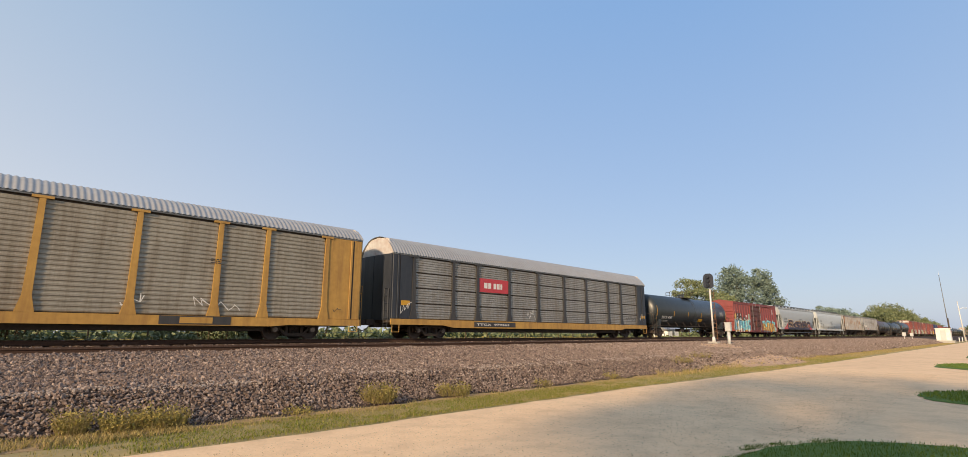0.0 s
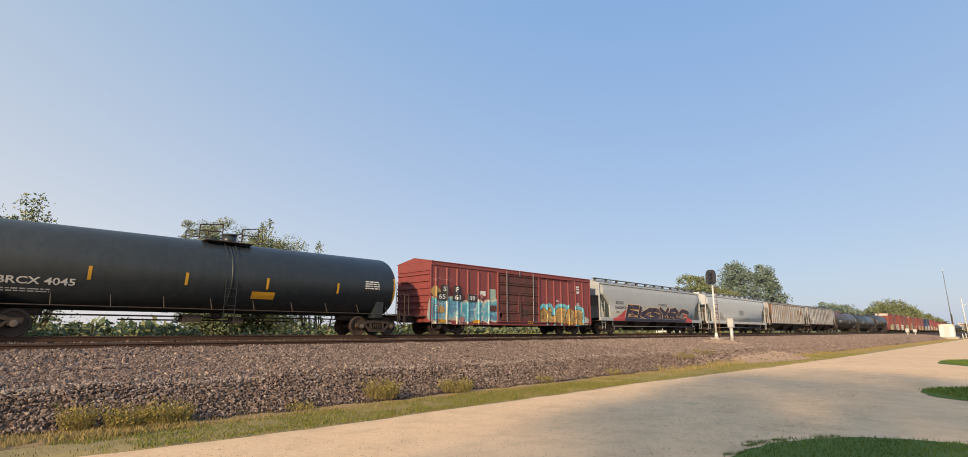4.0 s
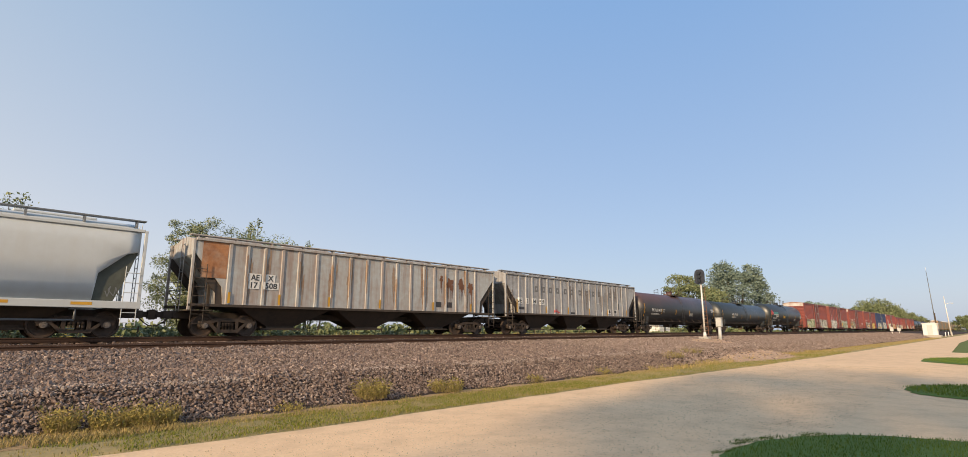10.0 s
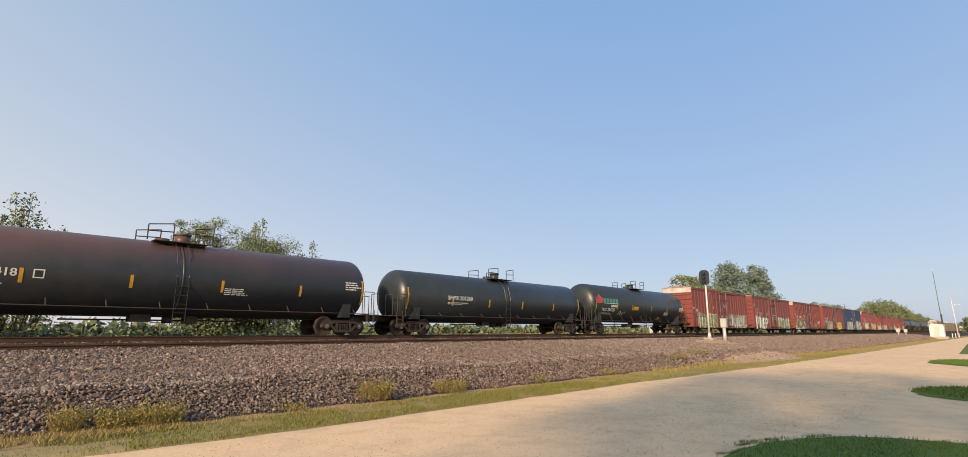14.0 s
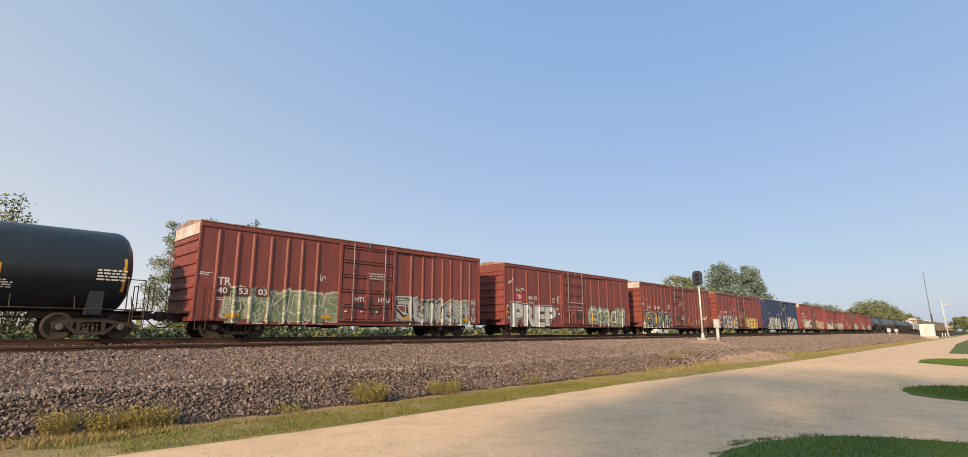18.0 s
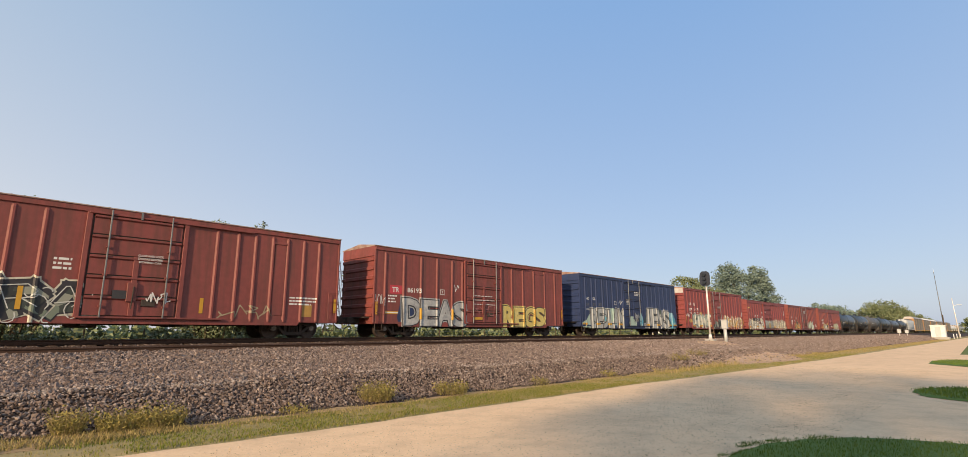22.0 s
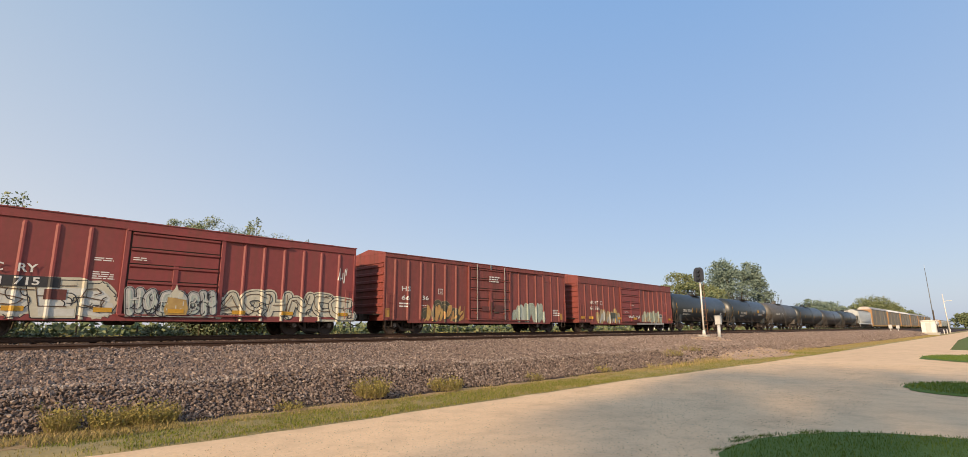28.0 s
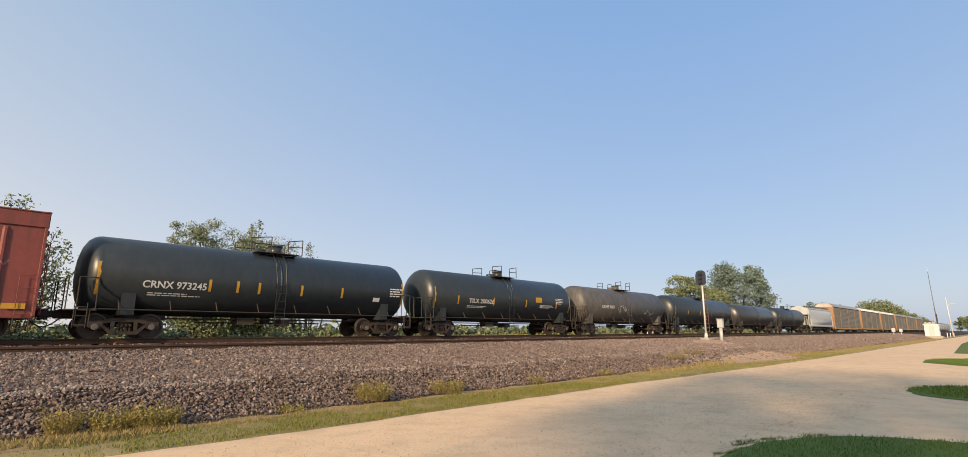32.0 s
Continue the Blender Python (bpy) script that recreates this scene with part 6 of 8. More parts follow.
def hopper(x0, x1, gap0, gap1, eave, crown, paint, label, ribs=(), bays=4, side_z=1.2, end_z=3.0, run=2.3, bay_paint="steel_dark", smooth=True, rib_paint=None, truck_in=1.75):
    """A covered hopper: long bin with slope-sheet ends, sloping bays, side sill, end ladders and roof walk."""
    L = x1 - x0
    car = new_car("covered_hopper", x0, x1, label, "hopper car", "cars of the freight train")
    W = 1.56

    def section(x, zb):
        if smooth:
            pts = [(1.51, zb), (1.54, max(zb + 0.02, 1.9)), (1.56, max(zb + 0.05, 2.6)), (1.56, max(zb + 0.1, eave - 0.55)), (1.42, max(zb + 0.15, eave)), (0.7, crown - 0.12), (0.35, crown)]
        else:
            pts = [(1.48, zb), (1.48, max(zb + 0.03, 1.9)), (1.48, max(zb + 0.06, 2.6)), (1.48, max(zb + 0.1, eave - 0.2)), (1.48, max(zb + 0.15, eave)), (0.8, crown - 0.1), (0.35, crown)]
        return [(x, a, b) for a, b in pts] + [(x, -a, b) for a, b in reversed(pts)]
    ends = [(0.25, end_z + 0.1), (0.6, end_z), (1.4, 2.25), (1.5, side_z)] if smooth else [(0.12, end_z + 0.1), (1.24, 2.0), (1.32, side_z)]
    st = [(-L / 2 + d, zb) for d, zb in ends] + [(0, side_z)] + [(L / 2 - d, zb) for d, zb in reversed(ends)]
    bm = bmesh.new()
    loft(bm, [section(x, zb) for x, zb in st], True, False)
    if smooth:
        for f in bm.faces:
            f.smooth = abs(f.normal.x) < 0.3
    body = part("bin", bm, paint, car, "")

    def curve(z):
        return -float(np.interp(z, (side_z, 1.9, 2.6, eave - 0.55, eave), (1.51, 1.54, 1.56, 1.56, 1.42))) - 0.004
    for x in ribs:
        for s in (-1, 1):
            ring = [(a, b) for a, b in POST]
            bm = loft(bmesh.new(), [[(x + a, s * (1.475 + b), z) for a, b in ring] for z in (side_z, eave - 0.06)])
            part("rib", bm, rib_paint or paint, car)
    skin = Skin(-1.48, ribs, None, POST) if ribs else Skin(0, (), curve)
    for s in (-1, 1):
        part("side_sill", bevelled(boxes((-L / 2, L / 2, s * (1.53 if smooth else 1.44) - 0.07, s * (1.53 if smooth else 1.44) + 0.07, side_z - (0.26 if smooth else 0.12), side_z)), 0.015), paint if smooth else "steel_dark", car, "")
        part("top_chord", bevelled(boxes((-L / 2 + 0.1, L / 2 - 0.1, s * (1.44 if smooth else 1.5) - 0.06, s * (1.44 if smooth else 1.5) + 0.06, eave - 0.07, eave + 0.04)), 0.012), paint, car)
        e = s
        x = e * L / 2
        # end frame: posts, sheets, ladder, platform
        for q in (-1, 1):
            if smooth:
                shape = [(0.25, end_z + 0.1), (0.6, end_z), (1.4, 2.25), (1.5, side_z), (0.85, side_z), (0.5, 2.2)]
            else:
                shape = [(0.05, end_z + 0.1), (0.12, end_z + 0.12), (1.24, 2.02), (1.32, side_z), (1.05, side_z), (1.02, 1.75), (0.05, end_z - 0.28)]
            # flat sheet whose dark colour stands in for shade inside the opening
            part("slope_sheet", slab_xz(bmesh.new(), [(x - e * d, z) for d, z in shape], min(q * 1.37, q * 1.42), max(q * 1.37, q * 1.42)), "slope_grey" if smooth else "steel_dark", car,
                 "slope sheet in the end opening, coloured dark for its shade")
            part("corner_post", bevelled(boxes((min(x, x - e * 0.1), max(x, x - e * 0.1), q * 1.46 - 0.05, q * 1.46 + 0.05, side_z - 0.25, eave)), 0.01), paint, car)
            part("side_ladder", ladder_bm(x - e * 0.12, x - e * 0.58, q * 1.58, 0.42, 2.55 if smooth else 2.9, 0.36), paint if smooth else "steel_dark", car)
        part("end_sheet", boxes((min(x - e * 0.25, x - e * 0.2), max(x - e * 0.25, x - e * 0.2), -1.4, 1.4, end_z, eave - 0.05)), paint, car)
        part("end_ladder", ladder_end(x, -0.5, -0.1, 1.0, crown), paint, car)
        part("end_platform", bevelled(boxes((min(x, x - e * 1.0), max(x, x - e * 1.0), -1.45, 1.45, side_z - 0.3, side_z - 0.24)), 0.01), "steel_dark", car)
        for q in (-0.85, 0.85):
            part("slope_post", boxes((min(x - e * 0.9, x - e * 1.0), max(x - e * 0.9, x - e * 1.0), q - 0.05, q + 0.05, side_z - 0.2, end_z - 0.4)), "steel_dark", car)
    # discharge bays
    b0, b1 = -L / 2 + run - 0.1, L / 2 - run + 0.1
    w = (b1 - b0) / bays
    zt = side_z - 0.05
    for k in range(bays):
        a = b0 + w * k
        bm = bmesh.new()
        loft(bm, [[(a + 0.05, -1.36, zt), (a + w - 0.05, -1.36, zt), (a + w - 0.05, 1.36, zt), (a + 0.05, 1.36, zt)],
                  [(a + w * 0.36, -0.65, 0.42), (a + w * 0.64, -0.65, 0.42), (a + w * 0.64, 0.65, 0.42), (a + w * 0.36, 0.65, 0.42)],
                  [(a + w * 0.36, -0.65, 0.3), (a + w * 0.64, -0.65, 0.3), (a + w * 0.64, 0.65, 0.3), (a + w * 0.36, 0.65, 0.3)]])
        b = part("discharge_bay", bm, bay_paint, car, "dark sloping discharge bay")
        part("outlet_gate", bevelled(boxes((a + w * 0.3, a + w * 0.7, -0.75, 0.75, 0.26, 0.34)), 0.01), "steel_dark", b)
    # roof walk on brackets
    walk_z = crown + (0.03 if smooth else 0.0)
    for s in (-1, 1):
        part("roof_walk", bevelled(boxes((-L / 2, L / 2, s * 0.95 - 0.16, s * 0.95 + 0.16, walk_z, walk_z + 0.045)), 0.006), "walk_grey" if smooth else paint, car, "grated roof walk")
    bracket = mesh_of("walk_bracket", boxes((-0.03, 0.03, -0.12, 0.12, crown - 0.35, walk_z)), "walk_grey" if smooth else paint)
    for k in range(12):
        for s in (-1, 1):
            part("walk_bracket", bracket, None, car, "", pose(-L / 2 + 0.3 + (L - 0.6) * k / 11, s * 0.95, 0))
    for k in range(4 if smooth else 5):
        x = -L / 2 + L * (k + 0.6) / (4.2 if smooth else 5.2)
        part("hatch_cover", bevelled(boxes((x - 1.2, x + 1.2, -0.33, 0.33, crown, crown + 0.1)), 0.03), paint, car)
    if smooth:
        part("drain_pipe", pipes([[(b0 + 0.3, -1.45, side_z - 0.2), (b0 + 0.3, -1.45, 0.6), (b1 - 0.3, -1.45, 0.6), (b1 - 0.3, -1.45, side_z - 0.2)]], 0.035, 8), "walk_grey", car, "long horizontal pipe under the sill")
    rigging(car, L, gap0 / 2, gap1 / 2, L / 2 - truck_in, (0.72, 1.0), False)
    return car, skin, L


# ---- the train, from its front cars to its tail ----
def build_train():
    # two auto carriers
    c, k, L = autorack(-13.0, 14.36, 1.86, 1.86, 4.88, 5.62, [-9.4, -7.4, -4.5, -1.6, 1.12, 3.99, 6.9, 8.88, 11.68][1:8], 1, (0.56, 0.93), "yellow", "yellow",
                       "auto carrier with yellow posts and dull corrugated panels", waves=22, end_w=1.95)
    small_print(c, 6.6, 3.2, 0.5, 3, Skin(-1.6), "letter_black")
    scribble(c, 3.6, 1.2, 1.0, 0.5, Skin(-1.56), "letter_white", "faint white scribble")
    scribble(c, 6.0, 1.1, 2.0, 0.6, Skin(-1.56), "letter_white", "faint white scribble", 15)
    scribble(c, 12.2, 1.2, 0.5, 0.3, Skin(-1.62), "letter_black", "small black scribble", 6)
    part("stencil_board", boxes((5.0, 7.6, -1.594, -1.585, 0.6, 0.92)), "black_paint", c, "black board on the deck beam")
    rect(c, "stencil", 5.7, 6.9, 0.64, 0.88, Skin(-1.596), "yellow", 1)
    c, k, L = autorack(16.22, 43.45, 1.86, 1.9, 4.5, 5.5, [-9.27, -7.29, -4.42, -1.44, 1.54, 4.37, 7.49, 9.44], 4, (0.6, 1.03), "black_paint", "navy_paint",
                       "auto carrier with grey corrugated panels, black posts and yellow deck", waves=6, sheet="galv_light")
    board = Skin(-1.555)
    rect(c, "name_board", -7.19 + 0.02, -4.52, 2.78, 3.62, board, "panel_red", 1, "red painted panel with white logo bars")
    for a, b in ((-6.75, -6.45), (-6.38, -6.12), (-5.9, -5.66), (-5.6, -5.42), (-5.36, -5.26), (-5.2, -5.1)):
        rect(c, "logo_bar", a, b, 3.02, 3.36, board, "letter_white", 2)
    rect(c, "placard", -13.0, -12.4, 1.75, 2.0, Skin(-1.56), "yellow_strip", 1, "small yellow placard")
    rect(c, "placard", 12.75, 13.35, 1.6, 1.85, Skin(-1.56), "yellow_strip", 1, "small yellow placard")
    scribble(c, -13.1, 1.3, 0.9, 0.7, Skin(-1.56), "letter_white", "faint white scribble")
    scribble(c, -2.7, 1.15, 0.9, 0.8, Skin(-1.57), "letter_white", "faint white scribble")
    scribble(c, 10.2, 1.3, 2.2, 0.7, Skin(-1.57), "letter_black", "black spray scribble", 16)
    scribble(c, 12.4, 1.2, 0.9, 0.9, Skin(-1.57), "letter_white", "faint white scribble")
    part("number_board", boxes((-7.6, -3.9, -1.594, -1.585, 0.68, 0.96)), "black_paint", c, "black stencil board on the deck beam")
    sign(c, "TTGX  979463", -7.4, -4.5, 0.75, 0.88, Skin(-1.596))
    # tank car
    c, k, L = tank_car(44.75, 63.15, 1.3, 1.4, 1.52, 3.98, "tank_black", "black tank car with dome railing and white lettering")
    sign(c, "BRCX 4045", -7.2, -5.15, 1.72, 1.96, k)
    small_print(c, -7.2, 1.55, 1.7, 2, k)
    rect(c, "placard", 0.9, 1.9, 1.55, 1.85, k, "yellow_strip", 1, "yellow placard")
    small_print(c, 6.4, 2.6, 1.0, 4, k, step=0.11)
    # red boxcar with coloured graffiti
    c, k, L = boxcar(64.56, 80.2, 1.4, 1.6, 4.05, "box_bright", "red boxcar with cyan and orange graffiti along its side", (-7.46, -6.64, -5.85, -5.0, -4.11, -3.24),
                     (2.54, 3.36, 4.18, 5.05, 5.92, 6.84), (-2.32, 1.48), (-1.71, 0.91), (5.05, 5.92, 3.0), "box_bright", "box_dark", cream=False, peak=0.3, marks=False)
    graffiti(c, "BREHS", -7.75, -2.1, 0.62, 2.12, k, "spray_cyan", "spray_white", "cyan graffiti letters edged in white", "spray_cream", None, 0.2, 0.08, 0.14, "spray_blue", "spray_blue", True, 3)
    for x, z, rr in ((-7.5, 2.35, 0.34), (-4.4, 2.2, 0.2), (-3.9, 2.25, 0.15), (-2.3, 1.2, 0.22), (-7.1, 1.4, 0.25), (-5.5, 0.85, 0.2)):
        bm = bmesh.new()
        blob(bm, x, z, rr, rr * 0.9, 0.3, 18, x)
        painted(c, "paint_spot", bm, k, 20, "spray_tan" if rr > 0.22 else "spray_rose", "round spot of faded spray paint")
    graffiti(c, "OLEOS", 1.55, 6.7, 0.62, 1.85, k, "spray_gold", "spray_black", "orange graffiti letters outlined in black", "spray_cyan", None, 0.22, 0.035, 0.3, "spray_orange", "spray_tan", False, 5)
    painted(c, "graffiti_cloud", jagged(random.Random(9), 0.9, 2.5, 0.64, 1.75, 6), k, 0.5, "spray_dark", "dark sprayed cloud")
    painted(c, "graffiti_cloud", jagged(random.Random(4), 6.2, 7.6, 0.64, 1.95, 5), k, 0.4, "spray_pale", "pale sprayed cloud")
    for body, a, z in (("S", -6.98, 2.42), ("P", -6.02, 2.42), ("65", -7.3, 1.98), ("63", -6.1, 1.98), ("89", -4.95, 1.98)):
        w = 0.26 if len(body) == 1 else 0.5
        rect(c, "number_patch", a - 0.16, a + w + 0.16, z - 0.08, z + 0.36, k, "letter_black", 23)
        sign(c, body, a, a + w, z, z + 0.27, k, layer=25)
    rect(c, "patch", -3.15, -2.6, 2.0, 2.75, k, "spray_mint", 1, "faded mint poster patch")
    rect(c, "placard", -4.0, -3.5, 2.3, 2.6, k, "letter_white", 1, "white placard")
    rect(c, "patch", -3.2, -2.6, 1.4, 1.75, k, "box_dark", 20)
    rect(c, "logo", 5.98, 6.42, 3.36, 3.48, k, "letter_white", 1)
    bm = bmesh.new()
    blob(bm, 6.2, 3.12, 0.25, 0.2, 0.05, 20, 1.0, 0.6)
    painted(c, "logo", bm, k, 1, "letter_white", "white shield-shaped mark")
    rect(c, "logo_bar", 6.02, 6.38, 3.1, 3.2, k, "box_bright", 2)
    small_print(c, 3.6, 2.3, 0.4, 2, k)
    small_print(c, 5.95, 2.2, 0.5, 3, k)
    scribble(c, -7.75, 2.95, 1.5, 0.35, k, "spray_rose", "faded pink tag", 14, 0.02)
    for x in (-7.3, -4.6, 0.4, 4.9, 6.2):
        rect(c, "reflector", x, x + 0.55, 0.66, 0.84, k, "yellow_strip", 21, "yellow reflective strip")
    for zz in (1.2, 1.6):
        scribble(c, -1.2, zz, 0.9, 0.3, Skin(-1.61), "spray_rose", "faint chalk tag", 10, 0.012)
    # two smooth grey hoppers
    c, k, L = hopper(81.6, 100.35, 1.5, 1.5, 3.95, 4.32, "hopper_grey", "grey covered hopper with purple and red graffiti", run=1.7, side_z=1.28, end_z=3.0)
    sign(c, "SOXX", -7.1, -5.8, 2.36, 2.62, k, "letter_black")
    sign(c, "565059", -7.2, -5.4, 1.98, 2.22, k, "letter_black")
    small_print(c, -7.0, 1.75, 0.6, 2, k, "letter_black")
    bm = bmesh.new()
    bm.faces.new([bm.verts.new((a, 0, b)) for a, b in ((-7.8, 1.03), (-7.0, 1.3), (-6.3, 1.55), (-5.7, 1.9), (-5.0, 2.1), (-4.8, 1.03))])
    painted(c, "graffiti_cloud", bm, k, 1, "spray_red", "red sprayed cloud")
    bm = bmesh.new()
    bm.faces.new([bm.verts.new((a, 0, b)) for a, b in ((5.3, 1.03), (5.3, 1.7), (6.0, 1.95), (6.5, 1.5), (7.1, 1.3), (7.1, 1.03))])
    painted(c, "graffiti_cloud", bm, k, 1, "spray_red", "red sprayed cloud")
    painted(c, "graffiti_cloud", jagged(random.Random(6), -5.9, 5.6, 1.03, 1.9, 11), k, 1.5, "spray_red", "red sprayed ground between the letters")
    painted(c, "graffiti_cloud", jagged(random.Random(16), -5.0, 5.7, 1.03, 2.1, 15), k, 3, "spray_purple", "dark purple sprayed ground behind the letters")
    graffiti(c, "EKSYRC", -5.25, 6.0, 0.98, 2.42, k, "spray_purple", "spray_amber", "dark purple graffiti letters edged in yellow", None, "spray_cream", 0.12, 0.045, 0.1, None, None, True, 8, 1.03, 0.3, 0.8)
    for a, b, paint in ((-7.6, -5.8, "spray_red"), (-5.8, 5.6, "spray_purple"), (5.6, 7.0, "spray_red")):
        rect(c, "graffiti_foot", a, b, 1.04, 1.27, Skin(-1.603), paint, 1)
    scribble(c, 6.2, 1.4, 1.2, 0.35, k, "letter_black", "thin black sprayed tag", 12, 0.02)
    small_print(c, 0.2, 2.6, 2.0, 3, k, "letter_black")
    c, k, L = hopper(101.85, 120.4, 1.5, 1.6, 3.95, 4.32, "hopper_white", "pale grey covered hopper with small black tags", run=1.7, side_z=1.28, end_z=3.0)
    sign(c, "SHQX", -7.1, -6.15, 2.4, 2.66, k, "letter_black")
    sign(c, "41243", -7.1, -6.15, 1.98, 2.24, k, "letter_black")
    small_print(c, -7.1, 1.72, 1.0, 2, k, "letter_black")
    scribble(c, -5.8, 1.05, 1.0, 1.2, k, "walk_grey", "line drawing sprayed in grey", 34, 0.012)
    scribble(c, -2.4, 1.3, 1.0, 0.45, k, "letter_black", "black sprayed tag", 14, 0.025)
    scribble(c, 8.1, 1.35, 0.7, 0.5, k, "walk_grey", "grey sprayed tag", 12)
    small_print(c, 0.0, 2.55, 1.8, 7, k, "walk_grey", 0.09)
    rect(c, "placard", 2.6, 3.2, 1.6, 1.75, k, "walk_grey", 1)
    for x in (-4.4, -0.8, 2.4, 5.0, 7.2):
        rect(c, "reflector", x, x + 0.6, 1.12, 1.22, Skin(-1.603), "yellow_strip", 1, "yellow reflective strip")
    # two older ribbed hoppers
    c, k, L = hopper(122.0, 139.75, 1.6, 1.5, 3.9, 4.1, "hopper_rusty", "weathered grey ribbed hopper streaked with rust", (-7.4, -6.68, -5.92, -5.11, -4.33, -3.43, -2.6, -1.63, -0.64, 0.29, 1.23, 2.18, 3.13, 3.88, 4.77, 5.59, 6.37, 7.18), 3, 1.3, 3.2, 2.0, "steel_dark", False)
    part("end_patch", boxes((-8.5, -7.5, -1.488, -1.482, 2.35, 3.85)), "rust_orange", c, "rust-orange end panel")
    for body, a, b, z in (("AE", -6.5, -6.13, 2.36), ("X", -5.76, -5.5, 2.36), ("17", -6.48, -6.18, 2.03), ("508", -5.86, -5.32, 2.03)):
        rect(c, "number_patch", a - 0.1, b + 0.08, z - 0.035, z + 0.29, k, "letter_white", 7)
        sign(c, body, a, b, z, z + 0.25, k, "letter_black", 9)
    for x in (-7.4, -5.25, -2.8, 0.1, 3.7, 6.7):
        rect(c, "reflector", x, x + 0.1, 1.35, 1.8, Skin(-1.545), "yellow_strip", 1, "yellow reflective strip")
    for x in (4.03, 4.85):
        rect(c, "stencil", x, x + 0.4, 1.53, 1.84, k, "letter_black", 1)
    rr = random.Random(31)
    weather(c, k, [(rr.choice((-6.68, -5.92, -4.33, -2.6, -1.63, -0.64, 1.23, 3.13, 4.77, 6.37)) + rr.uniform(-0.25, 0.25), rr.uniform(2.3, 3.6), rr.uniform(0.025, 0.07), rr.uniform(0.15, 0.5)) for _ in range(44)],
            "rust_smear", "soft brown rust smears beside the ribs", 3, 1)
    weather(c, k, [(5.05, 3.0, 0.26, 0.3), (5.2, 2.75, 0.16, 0.22), (5.95, 2.9, 0.24, 0.26), (6.75, 2.85, 0.22, 0.2), (6.8, 2.6, 0.12, 0.2), (4.4, 3.2, 0.12, 0.16)], "rust", "rust-brown patches with drips", 4, 4)
    c, k, L = hopper(140.85, 158.2, 1.3, 1.45, 3.95, 4.15, "hopper_old", "old grey ribbed hopper with faded black letters", (-7.3, -6.55, -5.85, -4.97, -4.14, -3.28, -2.45, -1.52, -0.56, 0.37, 1.31, 2.24, 3.19, 4.03, 4.84, 5.64, 6.38, 7.12), 3, 1.38, 3.2, 2.0, "steel_dark", False)
    for a in (-5.57, -4.75, -3.95, -3.08, -2.1, -1.3, -0.2, 0.8, 1.7, 2.55, 4.25, 5.05):  # a faded name, letter by letter as bars
        rect(c, "name_bar", a, a + 0.34, 2.86, 3.26, k, "letter_faded", 1)
        rect(c, "name_bar", a + 0.12, a + 0.25, 2.98, 3.14, k, "hopper_old", 2)
    for body, a, b in (("AE", -7.42, -7.0), ("X", -6.55, -6.35), ("14", -5.85, -5.48), ("529", -5.1, -4.55)):
        rect(c, "number_patch", a - 0.06, b + 0.06, 2.0, 2.4, k, "letter_white", 3)
        sign(c, body, a, b, 2.07, 2.33, k, "letter_black", 4)
    rr = random.Random(37)
    weather(c, k, [(rr.uniform(-1.5, 6.5), rr.uniform(2.8, 3.75), rr.uniform(0.02, 0.06), rr.uniform(0.1, 0.3)) for _ in range(30)], "rust_stain", "dark stains running down from the roof edge", 5, 3)
    scribble(c, -3.4, 1.42, 0.85, 0.32, k, "spray_red", "faded red sprayed tag", 12, 0.03)
    scribble(c, 2.2, 2.2, 0.7, 0.4, k, "letter_white", "small white scribble", 9)
    rect(c, "stencil", -7.35, -6.75, 1.62, 1.8, k, "letter_black", 1)
    rect(c, "stencil", -1.3, -0.75, 1.42, 1.56, k, "letter_black", 1)
    rect(c, "stencil", 5.6, 5.78, 1.9, 2.4, k, "letter_black", 1)
    for x in (3.95, 4.9):
        rect(c, "stencil_frame", x, x + 0.5, 1.55, 1.9, k, "letter_white", 1)
        rect(c, "stencil", x + 0.06, x + 0.44, 1.6, 1.85, k, "letter_black", 2)
    for x, z in ((-7.62, 2.3), (-4.45, 1.9), (-1.75, 1.9), (1.1, 1.9), (3.75, 1.85), (6.9, 1.9)):
        rect(c, "reflector", x, x + 0.1, 1.42, z, Skin(-1.545), "yellow_strip", 1, "yellow reflective strip")
    # three tank cars
    c, k, L = tank_car(158.95, 177.35, 1.3, 1.3, 1.5, 3.76, "tank_rusty", "black tank car with a rust-tinted top")
    sign(c, "TILX 251418", -6.9, -4.9, 1.96, 2.22, k)
    small_print(c, -6.9, 1.76, 1.7, 2, k)
    rect(c, "stencil_frame", -4.5, -4.2, 1.93, 2.23, k, "letter_white", 1)
    rect(c, "stencil_field", -4.46, -4.24, 1.97, 2.19, k, "tank_rusty", 2)
    small_print(c, 1.6, 1.9, 1.0, 4, k)
    small_print(c, 7.2, 2.5, 0.9, 4, k, "letter_white", 0.11)
    c, k, L = tank_car(178.25, 196.4, 1.3, 1.2, 1.45, 3.6, "tank_black", "black tank car with small white numbers")
    sign(c, "SHPX 201260", -5.2, -3.2, 2.0, 2.24, k)
    small_print(c, -5.2, 1.82, 1.6, 2, k)
    c, k, L = tank_car(196.8, 214.5, 1.2, 1.3, 1.52, 4.0, "tank_black", "black tank car with a red drop emblem and teal bars", strips=(-4.71, -2.15, 1.33, 4.4))
    bm = bmesh.new()
